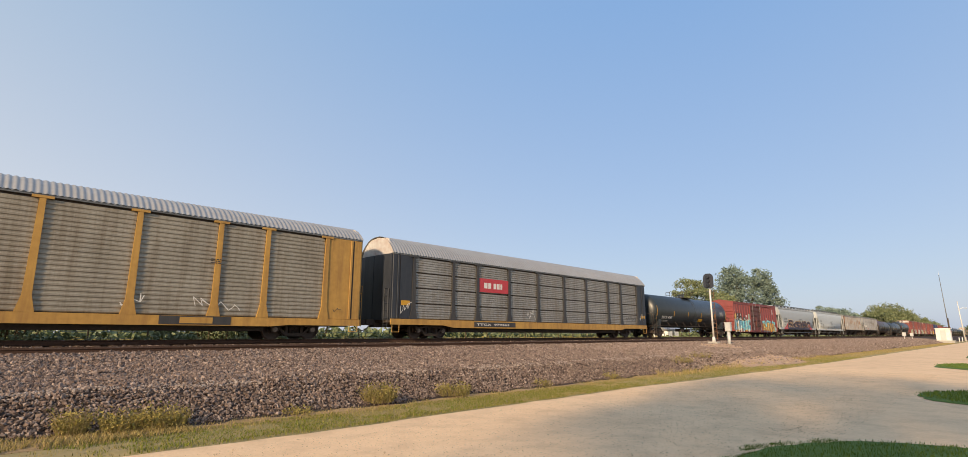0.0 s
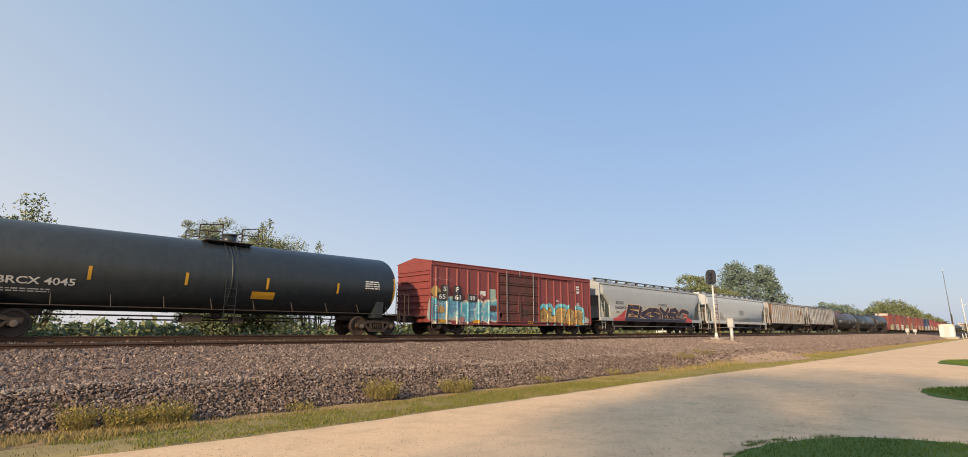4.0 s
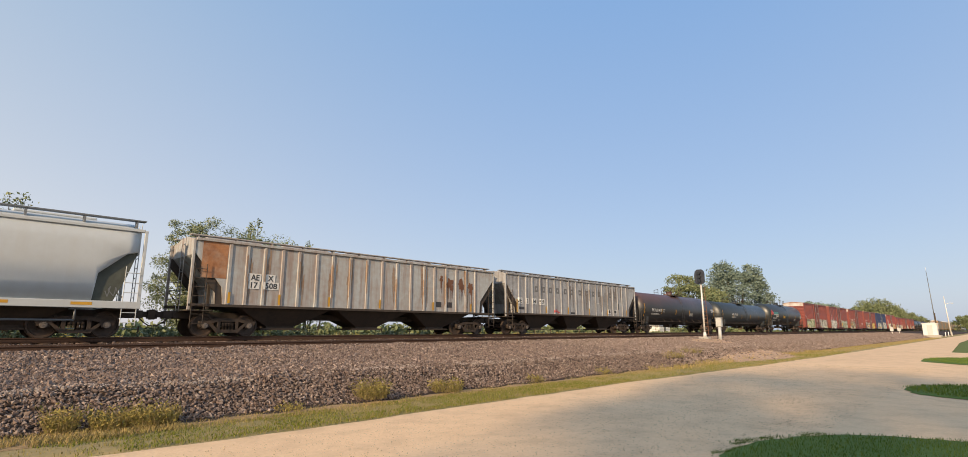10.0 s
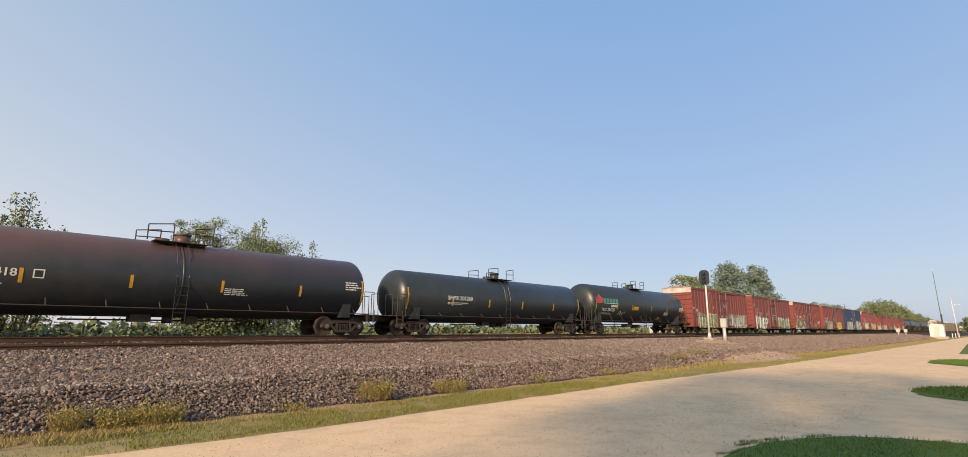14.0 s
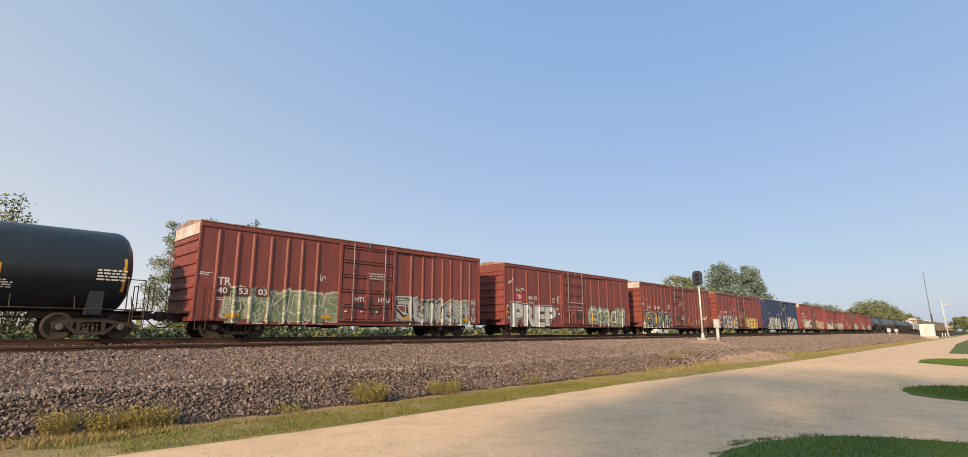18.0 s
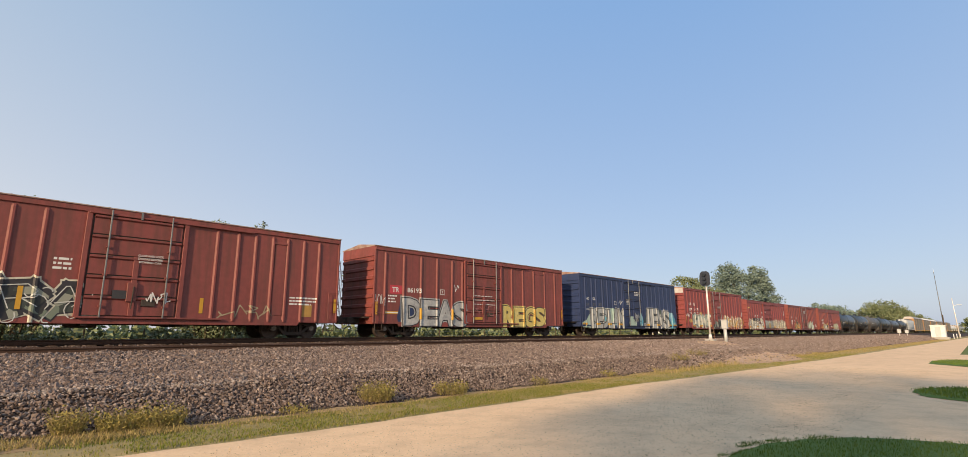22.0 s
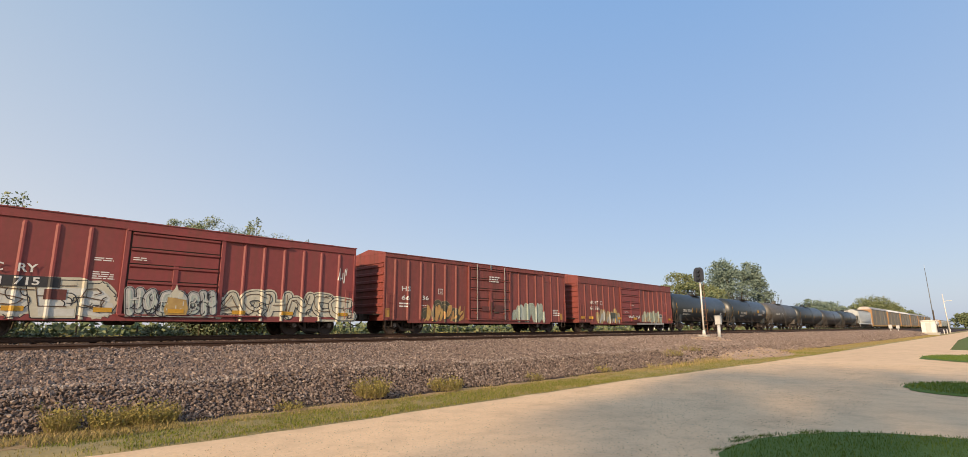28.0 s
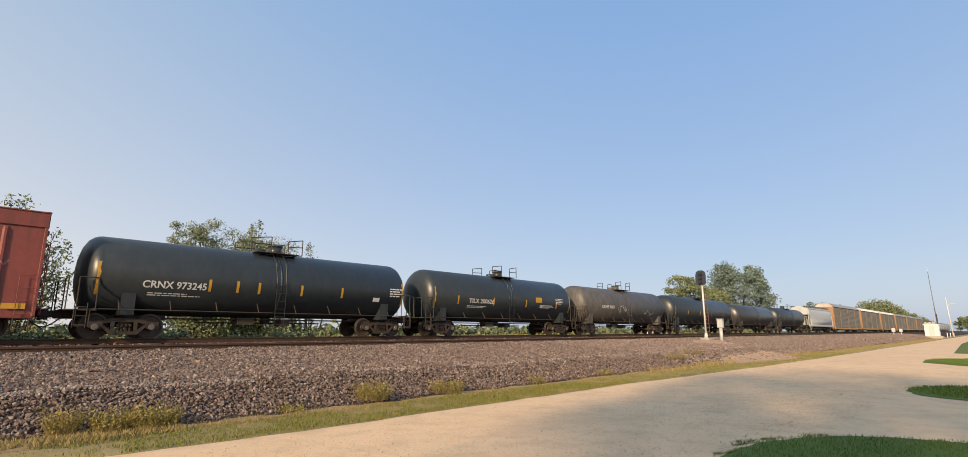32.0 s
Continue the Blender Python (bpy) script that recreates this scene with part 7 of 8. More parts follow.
    bm.faces.new([bm.verts.new((a, 0, b)) for a, b in ((-8.0, 2.42), (-7.2, 2.4), (-6.95, 2.5), (-6.9, 2.72), (-7.05, 2.92), (-7.25, 3.0), (-7.38, 3.16), (-7.55, 2.98), (-7.8, 2.8))])
    painted(c, "emblem", bm, k, 1, "spray_red", "red drop-shaped emblem")
    for a, b in ((-7.7, 2.6), (-7.75, 2.72), (-7.6, 2.5)):
        rect(c, "emblem_line", a, a + 0.45, b, b + 0.03, k, "tank_black", 2)
    for j in range(5):
        rect(c, "logo_bar", -6.85 + j * 0.47, -6.47 + j * 0.47, 2.5, 2.82, k, "logo_teal", 1, "teal logo bar")
    rect(c, "logo_line", -6.85, -4.55, 2.42, 2.46, k, "letter_white", 1)
    for j in range(8):
        rect(c, "logo_bar", -5.68 + j * 0.14, -5.58 + j * 0.14, 2.14, 2.32, k, "letter_white", 1)
    sign(c, "TILX 258720", -7.05, -5.02, 1.8, 2.05, k)
    small_print(c, -7.0, 1.64, 1.9, 2, k)
    scribble(c, -4.3, 1.5, 1.1, 0.4, k, "letter_white", "white outline tag", 14)
    rect(c, "placard", -2.0, -1.1, 2.0, 2.3, k, "yellow_strip", 1, "yellow placard")
    rect(c, "placard", 2.9, 3.5, 1.25, 1.5, k, "yellow_strip", 1, "yellow placard")
    small_print(c, 3.9, 1.9, 1.0, 4, k)
    small_print(c, 7.0, 2.4, 1.0, 4, k, step=0.11)
    # red boxcars and the blue one
    c, k, L = boxcar(215.9, 232.1, 1.4, 2.3, 4.7, "box_red", "red-brown boxcar with green and grey graffiti", (-7.36, -6.58, -5.91, -5.13, -4.38, -3.67, -2.89),
                     (2.74, 3.58, 4.29, 5.06, 5.68, 6.56, 7.27), (-1.54, 1.44), (-0.98, 0.91), (5.06, 5.68, 4.1), marks=False)
    graffiti(c, "SUKBRS", -6.9, -1.45, 0.6, 2.1, k, "spray_green", "spray_cream", "olive-green graffiti letters edged in cream", "spray_olive", "spray_haze", 0.28, 0.045, 0.1, "spray_cream", None, True, 2, 0.6, 0.15, 0.7)
    graffiti(c, "JUNCH", 1.75, 7.15, 0.6, 2.12, k, "spray_dark", "spray_white", "dark graffiti letters edged in white", None, None, 0.2, 0.05, 0.1, "spray_white", "spray_grey", True, 6)
    painted(c, "graffiti_cloud", jagged(random.Random(3), 1.5, 7.3, 0.6, 1.3, 9), k, 0.5, "spray_mint", "pale mint sprayed cloud")
    sign(c, "TR", -7.3, -6.75, 2.15, 2.48, k)
    for body, a in (("40", -7.3), ("53", -6.45), ("03", -5.62)):
        rect(c, "number_patch", a - 0.1, a + 0.5, 1.74, 2.1, k, "box_dark", 20)
        sign(c, body, a, a + 0.4, 1.8, 2.06, k, layer=22)
    small_print(c, -7.3, 1.62, 0.4, 2, k)
    small_print(c, -8.0, 2.6, 0.5, 2, k)
    scribble(c, -2.75, 2.5, 0.4, 0.5, k, "letter_white", "small white chalk marks", 6, 0.02)
    door = Skin(-1.655)
    sign(c, "CLOSE AND LOCK", -0.1, 0.95, 3.12, 3.2, door)
    sign(c, "DOORS BEFORE", -0.05, 0.9, 2.99, 3.07, door)
    sign(c, "MOVING CAR", 0.0, 0.85, 2.86, 2.94, door)
    for a in (-0.85, 0.55):
        sign(c, "HTU", a, a + 0.7, 1.72, 1.94, door)
    rect(c, "placard", -0.75, -0.1, 1.4, 1.65, door, "letter_black", 1)
    for j in range(6):
        rect(c, "reflector", -1.4 + j * 0.45, -1.25 + j * 0.45, 1.2, 1.27, door, "spray_red" if j % 2 else "letter_white", 1)
    rect(c, "number_patch", 7.36, 7.78, 0.7, 2.2, k, "letter_faded", 1)
    for j, z in enumerate((1.82, 1.32, 0.82)):
        sign(c, "HTU"[j], 7.42, 7.72, z, z + 0.3, k, layer=2)
    for x in (-6.9, -2.6, 2.1, 6.6):
        rect(c, "reflector", x, x + 0.55, 0.86, 1.02, k, "yellow_strip", 21, "yellow reflective strip")
    c, k, L = boxcar(234.5, 250.8, 2.3, 2.3, 4.68, "box_red", "red-brown boxcar with bold white and black graffiti", (-7.29, -5.88, -4.54, -3.16, -1.88),
                     (2.23, 3.41, 4.66, 5.81, 6.95), (-1.56, 1.31), (-1.1, 0.76), (4.66, 5.81, 4.12), cream=False)
    block_letters(c, "PREP", -7.45, -2.65, 0.58, 2.08, k, "spray_white", "spray_black", "white graffiti letters outlined in black", "spray_silver", 1)
    for x, z in ((-7.85, 1.9), (-7.9, 1.5), (-7.8, 1.15), (-2.35, 1.85), (-2.2, 1.5)):
        bm = bmesh.new()
        blob(bm, x, z, 0.12, 0.09, 0.4, 12, x + z)
        painted(c, "paint_drop", bm, k, 4, "spray_white", "drop of white paint with a black rim")
    graffiti(c, "EORCH", 1.75, 7.1, 0.58, 2.12, k, "spray_pale", "spray_black", "pale graffiti letters outlined in black", "spray_mint", None, 0.21, 0.05, 0.12, "spray_white", "spray_olive", False, 4)
    for x in (2.1, 4.75):
        rect(c, "reflector", x, x + 0.14, 1.05, 1.6, k, "yellow_strip", 21, "yellow reflective strip")
    rect(c, "number_patch", -7.05, -6.25, 2.3, 2.75, k, "panel_red", 1, "fresh red paint behind the letters")
    sign(c, "TR", -6.9, -6.45, 2.4, 2.68, k, layer=2)
    sign(c, "86115", -5.7, -4.75, 2.4, 2.66, k)
    small_print(c, -5.7, 2.22, 0.7, 2, k)
    rect(c, "stencil_frame", -2.95, -2.65, 2.3, 2.6, k, "letter_white", 1)
    rect(c, "stencil_field", -2.92, -2.68, 2.33, 2.57, k, "box_red", 2)
    sign(c, "T", -2.86, -2.74, 2.38, 2.52, k, layer=3)
    small_print(c, -7.0, 2.2, 0.6, 2, k)
    for z in (2.35, 2.05, 1.8):
        small_print(c, -0.9, z, 1.9, 1, Skin(-1.655))
    rect(c, "placard", 0.1, 0.6, 1.35, 1.65, Skin(-1.655), "letter_black", 1)
    scribble(c, -0.95, 1.3, 0.5, 0.4, Skin(-1.655), "spray_tan", "small yellow tag", 12, 0.02)
    scribble(c, -7.0, 2.85, 0.9, 0.35, k, "letter_white", "thin white tag", 18, 0.02)
    scribble(c, -7.75, 3.35, 0.4, 0.4, k, "letter_white", "thin white tag", 12, 0.02)
    scribble(c, -2.35, 2.2, 0.35, 0.7, k, "letter_white", "white chalk diamond", 8, 0.018)
    c, k, L = boxcar(253.15, 269.3, 2.3, 2.1, 4.68, "box_red", "red-brown boxcar with black and cream graffiti", (-7.6, -6.9, -6.23, -5.4, -4.65, -3.91, -3.06),
                     (2.47, 3.31, 4.04, 4.8, 5.48, 6.26, 7.03), (-1.77, 1.14), (-1.25, 0.72), (4.8, 5.48, 4.1))
    graffiti(c, "DSKRA", -7.65, -1.5, 0.58, 2.2, k, "spray_black", "spray_cream", "black angular graffiti letters edged in cream", None, None, 0.23, 0.06, 0.1, "spray_white", "spray_dark", True, 7, 0.58, 0.25)
    painted(c, "graffiti_cloud", jagged(random.Random(6), -8.0, -1.2, 0.58, 1.5, 12), k, 0.6, "spray_cream", "cream sprayed base under the letters")
    for x in (-7.2, -3.6):
        bm = bmesh.new()
        blob(bm, x, 1.2, 0.28, 0.14, 0.5, 14, x)
        painted(c, "graffiti_flash", bm, k, 3, "spray_orange", "orange fleck")
    for body, a in (("40", -6.85), ("52", -5.75), ("60", -5.1)):
        sign(c, body, a, a + 0.42, 2.3, 2.58, k, layer=22)
    for x in (-5.55, -3.5):
        rect(c, "reflector", x, x + 0.14, 1.0, 1.75, k, "yellow_strip", 21, "yellow reflective strip")
    rect(c, "reflector", 2.0, 2.14, 1.0, 1.6, k, "yellow_strip", 3, "yellow reflective strip")
    rect(c, "placard", -7.1, -6.6, 1.35, 1.52, k, "yellow_strip", 21, "yellow placard")
    scribble(c, 2.4, 0.75, 3.0, 0.65, k, "spray_faded", "faint pale sprayed lines", 24, 0.025)
    scribble(c, -8.0, 2.9, 1.3, 0.5, k, "spray_rose", "faded pink tag", 16, 0.045)
    scribble(c, -7.1, 2.2, 0.8, 0.6, k, "spray_rose", "faded pink tag", 10, 0.045)
    small_print(c, -8.0, 2.75, 0.6, 2, k)
    sign(c, "CLOSE AND LOCK", -0.3, 0.55, 3.02, 3.1, Skin(-1.655))
    sign(c, "DOORS BEFORE", -0.28, 0.52, 2.9, 2.98, Skin(-1.655))
    sign(c, "MOVING CAR", -0.25, 0.5, 2.78, 2.86, Skin(-1.655))
    rect(c, "placard", -0.95, -0.3, 1.45, 1.75, Skin(-1.655), "letter_black", 1)
    scribble(c, 0.1, 1.3, 0.8, 0.45, Skin(-1.655), "letter_white", "thin white tag", 16, 0.02)
    small_print(c, -2.7, 2.7, 0.6, 3, k, step=0.16)
    small_print(c, 5.7, 1.75, 1.4, 3, k, step=0.14)
    rect(c, "placard", 6.3, 6.8, 0.95, 1.5, k, "yellow", 1, "yellow and black plate")
    c, k, L = boxcar(271.4, 287.5, 2.1, 2.3, 4.66, "box_red", "red-brown boxcar with silver and yellow graffiti letters", (-7.41, -6.21, -5.03, -3.87, -2.71, -1.9),
                     (2.54, 3.66, 4.81, 6.0, 7.18), (-1.59, 1.34), (-1.09, 0.91), (4.81, 6.0, 4.15), cream=False)
    painted(c, "graffiti_cloud", jagged(random.Random(2), -6.6, -5.2, 0.58, 2.1, 4), k, 1, "box_blue", "blue sprayed shade behind the first letter")
    block_letters(c, "DEAS", -6.2, -1.45, 0.56, 2.02, k, "spray_silver", "spray_black", "silver graffiti letters outlined in black", "spray_grey", 2)
    block_letters(c, "REGS", 1.7, 5.9, 0.6, 1.95, k, "spray_yellow", "spray_murk", "pale yellow graffiti letters outlined in brown", "spray_yellow", 3)
    for x in (-5.15, -2.8):
        rect(c, "reflector", x, x + 0.16, 0.95, 1.55, k, "yellow_strip", 21, "yellow reflective strip")
    for x in (2.5, 3.6, 4.75):
        rect(c, "reflector", x, x + 0.12, 0.8, 1.75, k, "yellow_strip", 21, "yellow reflective strip")
    rect(c, "number_patch", -7.1, -6.3, 2.25, 2.7, k, "panel_red", 1, "fresh red paint behind the letters")
    sign(c, "TR", -6.95, -6.5, 2.34, 2.6, k, layer=2)
    sign(c, "86193", -5.95, -5.0, 2.36, 2.62, k)
    rect(c, "stencil_frame", -3.62, -3.3, 2.35, 2.65, k, "letter_white", 1)
    rect(c, "stencil_field", -3.59, -3.33, 2.38, 2.62, k, "box_red", 2)
    sign(c, "T", -3.52, -3.4, 2.43, 2.57, k, layer=3)
    small_print(c, -7.2, 2.1, 0.6, 3, k, step=0.15)
    rect(c, "stencil", -7.4, -6.4, 1.2, 1.34, k, "yellow_strip", 1)
    rect(c, "stencil", -7.36, -6.44, 1.24, 1.3, k, "letter_white", 2)
    scribble(c, -8.0, 1.6, 0.7, 0.6, k, "letter_white")
    for z in (2.4, 2.15, 1.9):
        small_print(c, -1.0, z, 2.0, 1, Skin(-1.655))
    scribble(c, -1.3, 1.2, 2.2, 0.7, Skin(-1.655), "spray_rose", "pale chalk tags on the door", 22, 0.014)
    rect(c, "placard", -1.0, -0.3, 1.0, 1.15, Skin(-1.655), "yellow_strip", 1, "yellow placard")
    scribble(c, -2.5, 2.55, 0.4, 0.45, k, "letter_white", "small white chalk marks", 7, 0.02)
    c, k, L = boxcar(289.8, 306.1, 2.3, 2.2, 4.68, "box_blue", "dark blue boxcar with grey outlined graffiti", (-7.43, -6.53, -5.91, -4.99, -4.24, -3.46, -2.62, -1.93),
                     (2.52, 3.35, 4.1, 4.9, 5.64, 6.42, 7.27), (-1.63, 1.31), (-1.01, 0.86), (4.9, 5.64, 4.2), cream=False, marks=False)
    painted(c, "graffiti_cloud", jagged(random.Random(5), -8.0, -6.4, 0.62, 1.7, 4), k, 0.3, "spray_mint", "mint sprayed cloud")
    painted(c, "graffiti_cloud", jagged(random.Random(13), -7.2, -1.7, 0.56, 2.2, 13), k, 1, "spray_mint", "mint sprayed cloud behind the letters")
    block_letters(c, "BEDLAM", -6.7, -1.85, 0.56, 2.15, k, "spray_grey", "spray_black", "grey graffiti letters outlined in black", "spray_silver", 4, 0.14, 0.56, 0.16)
    for x, z in ((-4.6, 1.2), (-3.1, 1.1)):
        bm = bmesh.new()
        blob(bm, x, z, 0.16, 0.26, 0.4, 12, x)
        painted(c, "graffiti_fill", bm, k, 4, "spray_cyan", "mint patch between the letters")
    painted(c, "graffiti_cloud", jagged(random.Random(14), 1.45, 6.9, 0.55, 2.45, 11), k, 1, "spray_moss", "dark green sprayed cloud behind the letters")
    block_letters(c, "JENS", 1.75, 6.5, 0.55, 2.3, k, "spray_grey", "spray_black", "grey graffiti letters outlined in black", "spray_silver", 5, 0.14, 0.55, 0.14)
    painted(c, "graffiti_foot", jagged(random.Random(1), 1.2, 6.8, 0.56, 1.0, 9), k, 4, "spray_grey", "grey sprayed base")
    painted(c, "graffiti_cloud", jagged(random.Random(8), 6.2, 8.05, 0.6, 2.1, 5), k, 0.4, "spray_blue", "blue sprayed cloud")
    painted(c, "graffiti_cloud", jagged(random.Random(7), -1.1, 0.2, 0.75, 1.7, 5), Skin(-1.655), 1, "spray_mint", "mint sprayed cloud on the door")
    painted(c, "graffiti_cloud", jagged(random.Random(9), 0.7, 1.35, 0.75, 2.0, 5), Skin(-1.655), 1, "spray_blue", "blue sprayed cloud on the door")
    scribble(c, -0.3, 0.95, 1.0, 0.95, Skin(-1.655), "spray_silver", "pale sprayed figures on the door", 26, 0.025)
    for body, a, z in (("NO", -7.35, 2.7), ("KL", -6.45, 2.72), ("57", -7.35, 2.25), ("01", -6.5, 2.28), ("53", -5.6, 2.3)):
        sign(c, body, a, a + 0.45, z, z + 0.22, k, "letter_white" if z > 2.5 else "letter_faded")
    small_print(c, -7.4, 2.0, 0.5, 2, k)
    small_print(c, -6.5, 1.95, 0.5, 2, k)
    rect(c, "stencil_frame", -3.2, -2.85, 2.45, 2.75, k, "letter_white", 1)
    rect(c, "stencil_field", -3.17, -2.88, 2.48, 2.72, k, "box_blue", 2)
    small_print(c, 0.0, 3.6, 0.9, 3, Skin(-1.655), step=0.13)
    small_print(c, -1.4, 2.9, 0.5, 4, Skin(-1.655), step=0.12)
    scribble(c, -2.45, 2.3, 0.5, 0.6, k, "letter_white", "white sprayed star", 14, 0.02)
    for x in (-7.9, -6.1, -4.4, -2.7, 2.0, 4.0, 6.4, 7.4):
        rect(c, "reflector", x, x + 0.6, 0.82, 0.96, k, "yellow_strip", 21, "yellow reflective strip")
    c, k, L = boxcar(308.3, 324.6, 2.2, 1.9, 4.66, "box_bright", "bright red boxcar with white and orange graffiti", (-7.53, -6.7, -5.83, -5.09, -4.29, -3.49, -2.72, -2.0),
                     (2.44, 3.2, 4.03, 4.85, 5.64, 6.22, 7.31), (-1.57, 1.37), (-1.04, 0.88), (4.85, 5.64, 4.2))
    graffiti(c, "HRNS", -6.45, -1.75, 0.6, 2.12, k, "spray_pale", "spray_moss", "pale graffiti letters with dark rims", None, "spray_pale", 0.21, 0.05, 0.1, "spray_white", "spray_cream", True, 6)
    for x, z in ((-7.0, 1.4), (-4.4, 2.1), (-2.2, 2.0)):
        bm = bmesh.new()
        blob(bm, x, z, 0.35, 0.22, 0.4, 14, x)
        painted(c, "paint_spot", bm, k, 0.5, "spray_tan", "orange sprayed cloud")
    for body, a, z in (("CO", -7.15, 2.95), ("ER", -6.05, 2.95), ("17", -7.1, 2.4), ("39", -6.1, 2.4), ("71", -5.35, 2.42)):
        sign(c, body, a, a + 0.46, z, z + 0.26, k)
    small_print(c, -7.1, 2.2, 0.5, 2, k)
    small_print(c, -6.1, 2.2, 0.5, 2, k)
    rect(c, "stencil_frame", -5.3, -5.0, 2.05, 2.3, k, "letter_white", 1)
    rect(c, "stencil_field", -5.27, -5.03, 2.08, 2.27, k, "box_bright", 2)
    graffiti(c, "HANNCO", 1.5, 7.85, 0.6, 2.1, k, "spray_cream", "spray_rose", "cream graffiti letters over orange", "spray_orange", None, 0.19, 0.04, 0.12, "spray_brown", "spray_tan", False, 8)
    painted(c, "graffiti_cloud", jagged(random.Random(11), -1.5, 1.5, 0.62, 1.7, 8), Skin(-1.655), 1, "spray_dark", "dark and pale sprayed patches on the door")
    rect(c, "patch", -2.75, -1.9, 1.35, 1.75, k, "box_dark", 21)
    small_print(c, 0.1, 3.0, 0.8, 3, Skin(-1.655))
    rect(c, "placard", -0.1, 0.4, 1.75, 2.05, Skin(-1.66), "box_dark", 2)
    scribble(c, -8.0, 1.75, 0.9, 0.35, k, "letter_white", "white chalk tag", 12, 0.025)
    for x in (-6.6, -4.9, -2.6, 2.6, 4.9):
        rect(c, "reflector", x, x + 0.6, 0.82, 0.98, k, "yellow_strip", 21, "yellow reflective strip")
    scribble(c, 7.4, 2.0, 0.5, 0.6, k, "letter_white", "white chalk tag", 12, 0.025)
    c, k, L = boxcar(326.5, 342.25, 1.9, 1.9, 4.2, "box_bright", "bright red boxcar covered low down in white graffiti", (-7.4, -6.49, -5.61, -4.73, -3.85, -2.92),
                     (2.48, 3.32, 4.24, 5.17, 6.07, 7.01), (-1.71, 1.44), (), None, "box_bright", cream=False, band=0.3, marks=False)
    graffiti(c, "RUSES", -7.75, -1.95, 0.62, 1.95, k, "spray_cream", "spray_black", "cream graffiti letters outlined in black", "spray_cream", None, 0.24, 0.03, 0.12, "spray_brown", "spray_white", True, 2, 0.6, 0.25)
    painted(c, "graffiti_cloud", jagged(random.Random(12), -7.85, -6.8, 0.85, 1.9, 5), k, 16, "spray_silver", "grey-blue sprayed cloud")
    graffiti(c, "HOBOBH", -1.65, 1.4, 0.72, 1.8, Skin(-1.655), "spray_silver", "spray_black", "grey sprayed shapes on the door", "spray_grey", None, 0.24, 0.03, 0.05, "spray_white", "spray_pale", False, 2, 0.72)
    painted(c, "graffiti_flash", jagged(random.Random(2), -0.45, 0.4, 0.8, 1.5, 4), Skin(-1.655), 19, "spray_tan", "brown sprayed patch on the door")
    painted(c, "graffiti_flash", jagged(random.Random(3), -0.25, 0.2, 1.45, 2.0, 3), Skin(-1.655), 19, "spray_cream", "cream sprayed patch on the door")
    graffiti(c, "ACHNCE", 1.55, 7.75, 0.62, 1.9, k, "spray_cream", "spray_black", "cream graffiti letters outlined in black", "spray_cream", None, 0.18, 0.035, 0.1, "spray_brown", None, False, 4)
    rect(c, "number_patch", -6.3, -3.6, 1.65, 2.0, k, "letter_black", 20)
    sign(c, "61", -5.55, -5.1, 1.7, 1.96, k, layer=22)
    sign(c, "715", -4.8, -4.15, 1.7, 1.96, k, layer=22)
    sign(c, "HC", -5.6, -5.1, 2.12, 2.4, k, layer=20)
    sign(c, "RY", -4.75, -4.25, 2.12, 2.4, k, layer=20)
    rect(c, "patch", -4.0, -3.4, 1.25, 1.6, k, "box_dark", 21)
    for z, h in ((2.75, 0.12), (2.25, 0.35)):
        small_print(c, -2.75, z, 0.7, 1 + int(h * 9), k)
    small_print(c, -1.6, 2.85, 0.5, 2, Skin(-1.655))
    scribble(c, 7.0, 2.4, 0.5, 0.9, k, "letter_white", "thin white tag", 16, 0.02)
    scribble(c, -7.6, 2.2, 1.5, 0.75, k, "spray_rose", "faded pale tag", 18, 0.02)
    scribble(c, -7.6, 3.15, 0.9, 0.25, k, "spray_yellow", "yellow sprayed tag", 12, 0.03)
    for x in (-7.7, -5.0, -2.6, -0.3, 2.1, 4.2, 7.0):
        rect(c, "reflector", x, x + 0.55, 0.86, 1.02, k if abs(x) > 1.5 else Skin(-1.66), "yellow_strip", 21, "yellow reflective strip")
    c, k, L = boxcar(344.1, 360.25, 1.9, 1.9, 4.2, "box_red", "red-brown boxcar with tan and grey-green graffiti", (-7.41, -6.53, -5.64, -4.76, -3.83, -2.96),
                     (2.8, 3.69, 4.62, 5.48, 6.38, 7.28), (-1.81, 1.74), (-1.31, 1.23), (5.48, 6.38, 3.45), "box_red", cream=False, peak=0.3, marks=False)
    lobes(c, -5.55, -2.75, 0.62, 1.88, k, "spray_murk", "spray_faded", 4, "dark domed letters outlined in cream", 3, 0.62)
    flames(c, -5.45, -2.3, 0.62, 1.6, k, "spray_amber", 13, "tan leaf-shaped sprayed strokes", 4, 9)
    lobes(c, 2.1, 5.65, 0.66, 2.0, k, "spray_sage", "spray_pale", 9, "grey-green rounded sprayed petals", 5, 0.36, 3)
    sign(c, "HS", -6.95, -6.35, 2.25, 2.52, k)
    sign(c, "66", -6.95, -6.4, 1.78, 2.02, k)
    sign(c, "36", -5.6, -5.1, 1.82, 2.06, k, layer=20)
    rect(c, "stencil_frame", -4.35, -4.0, 2.2, 2.5, k, "letter_white", 1)
    rect(c, "stencil_field", -4.32, -4.03, 2.23, 2.47, k, "box_red", 2)
    sign(c, "C", -4.25, -4.1, 2.27, 2.4, k, layer=3)
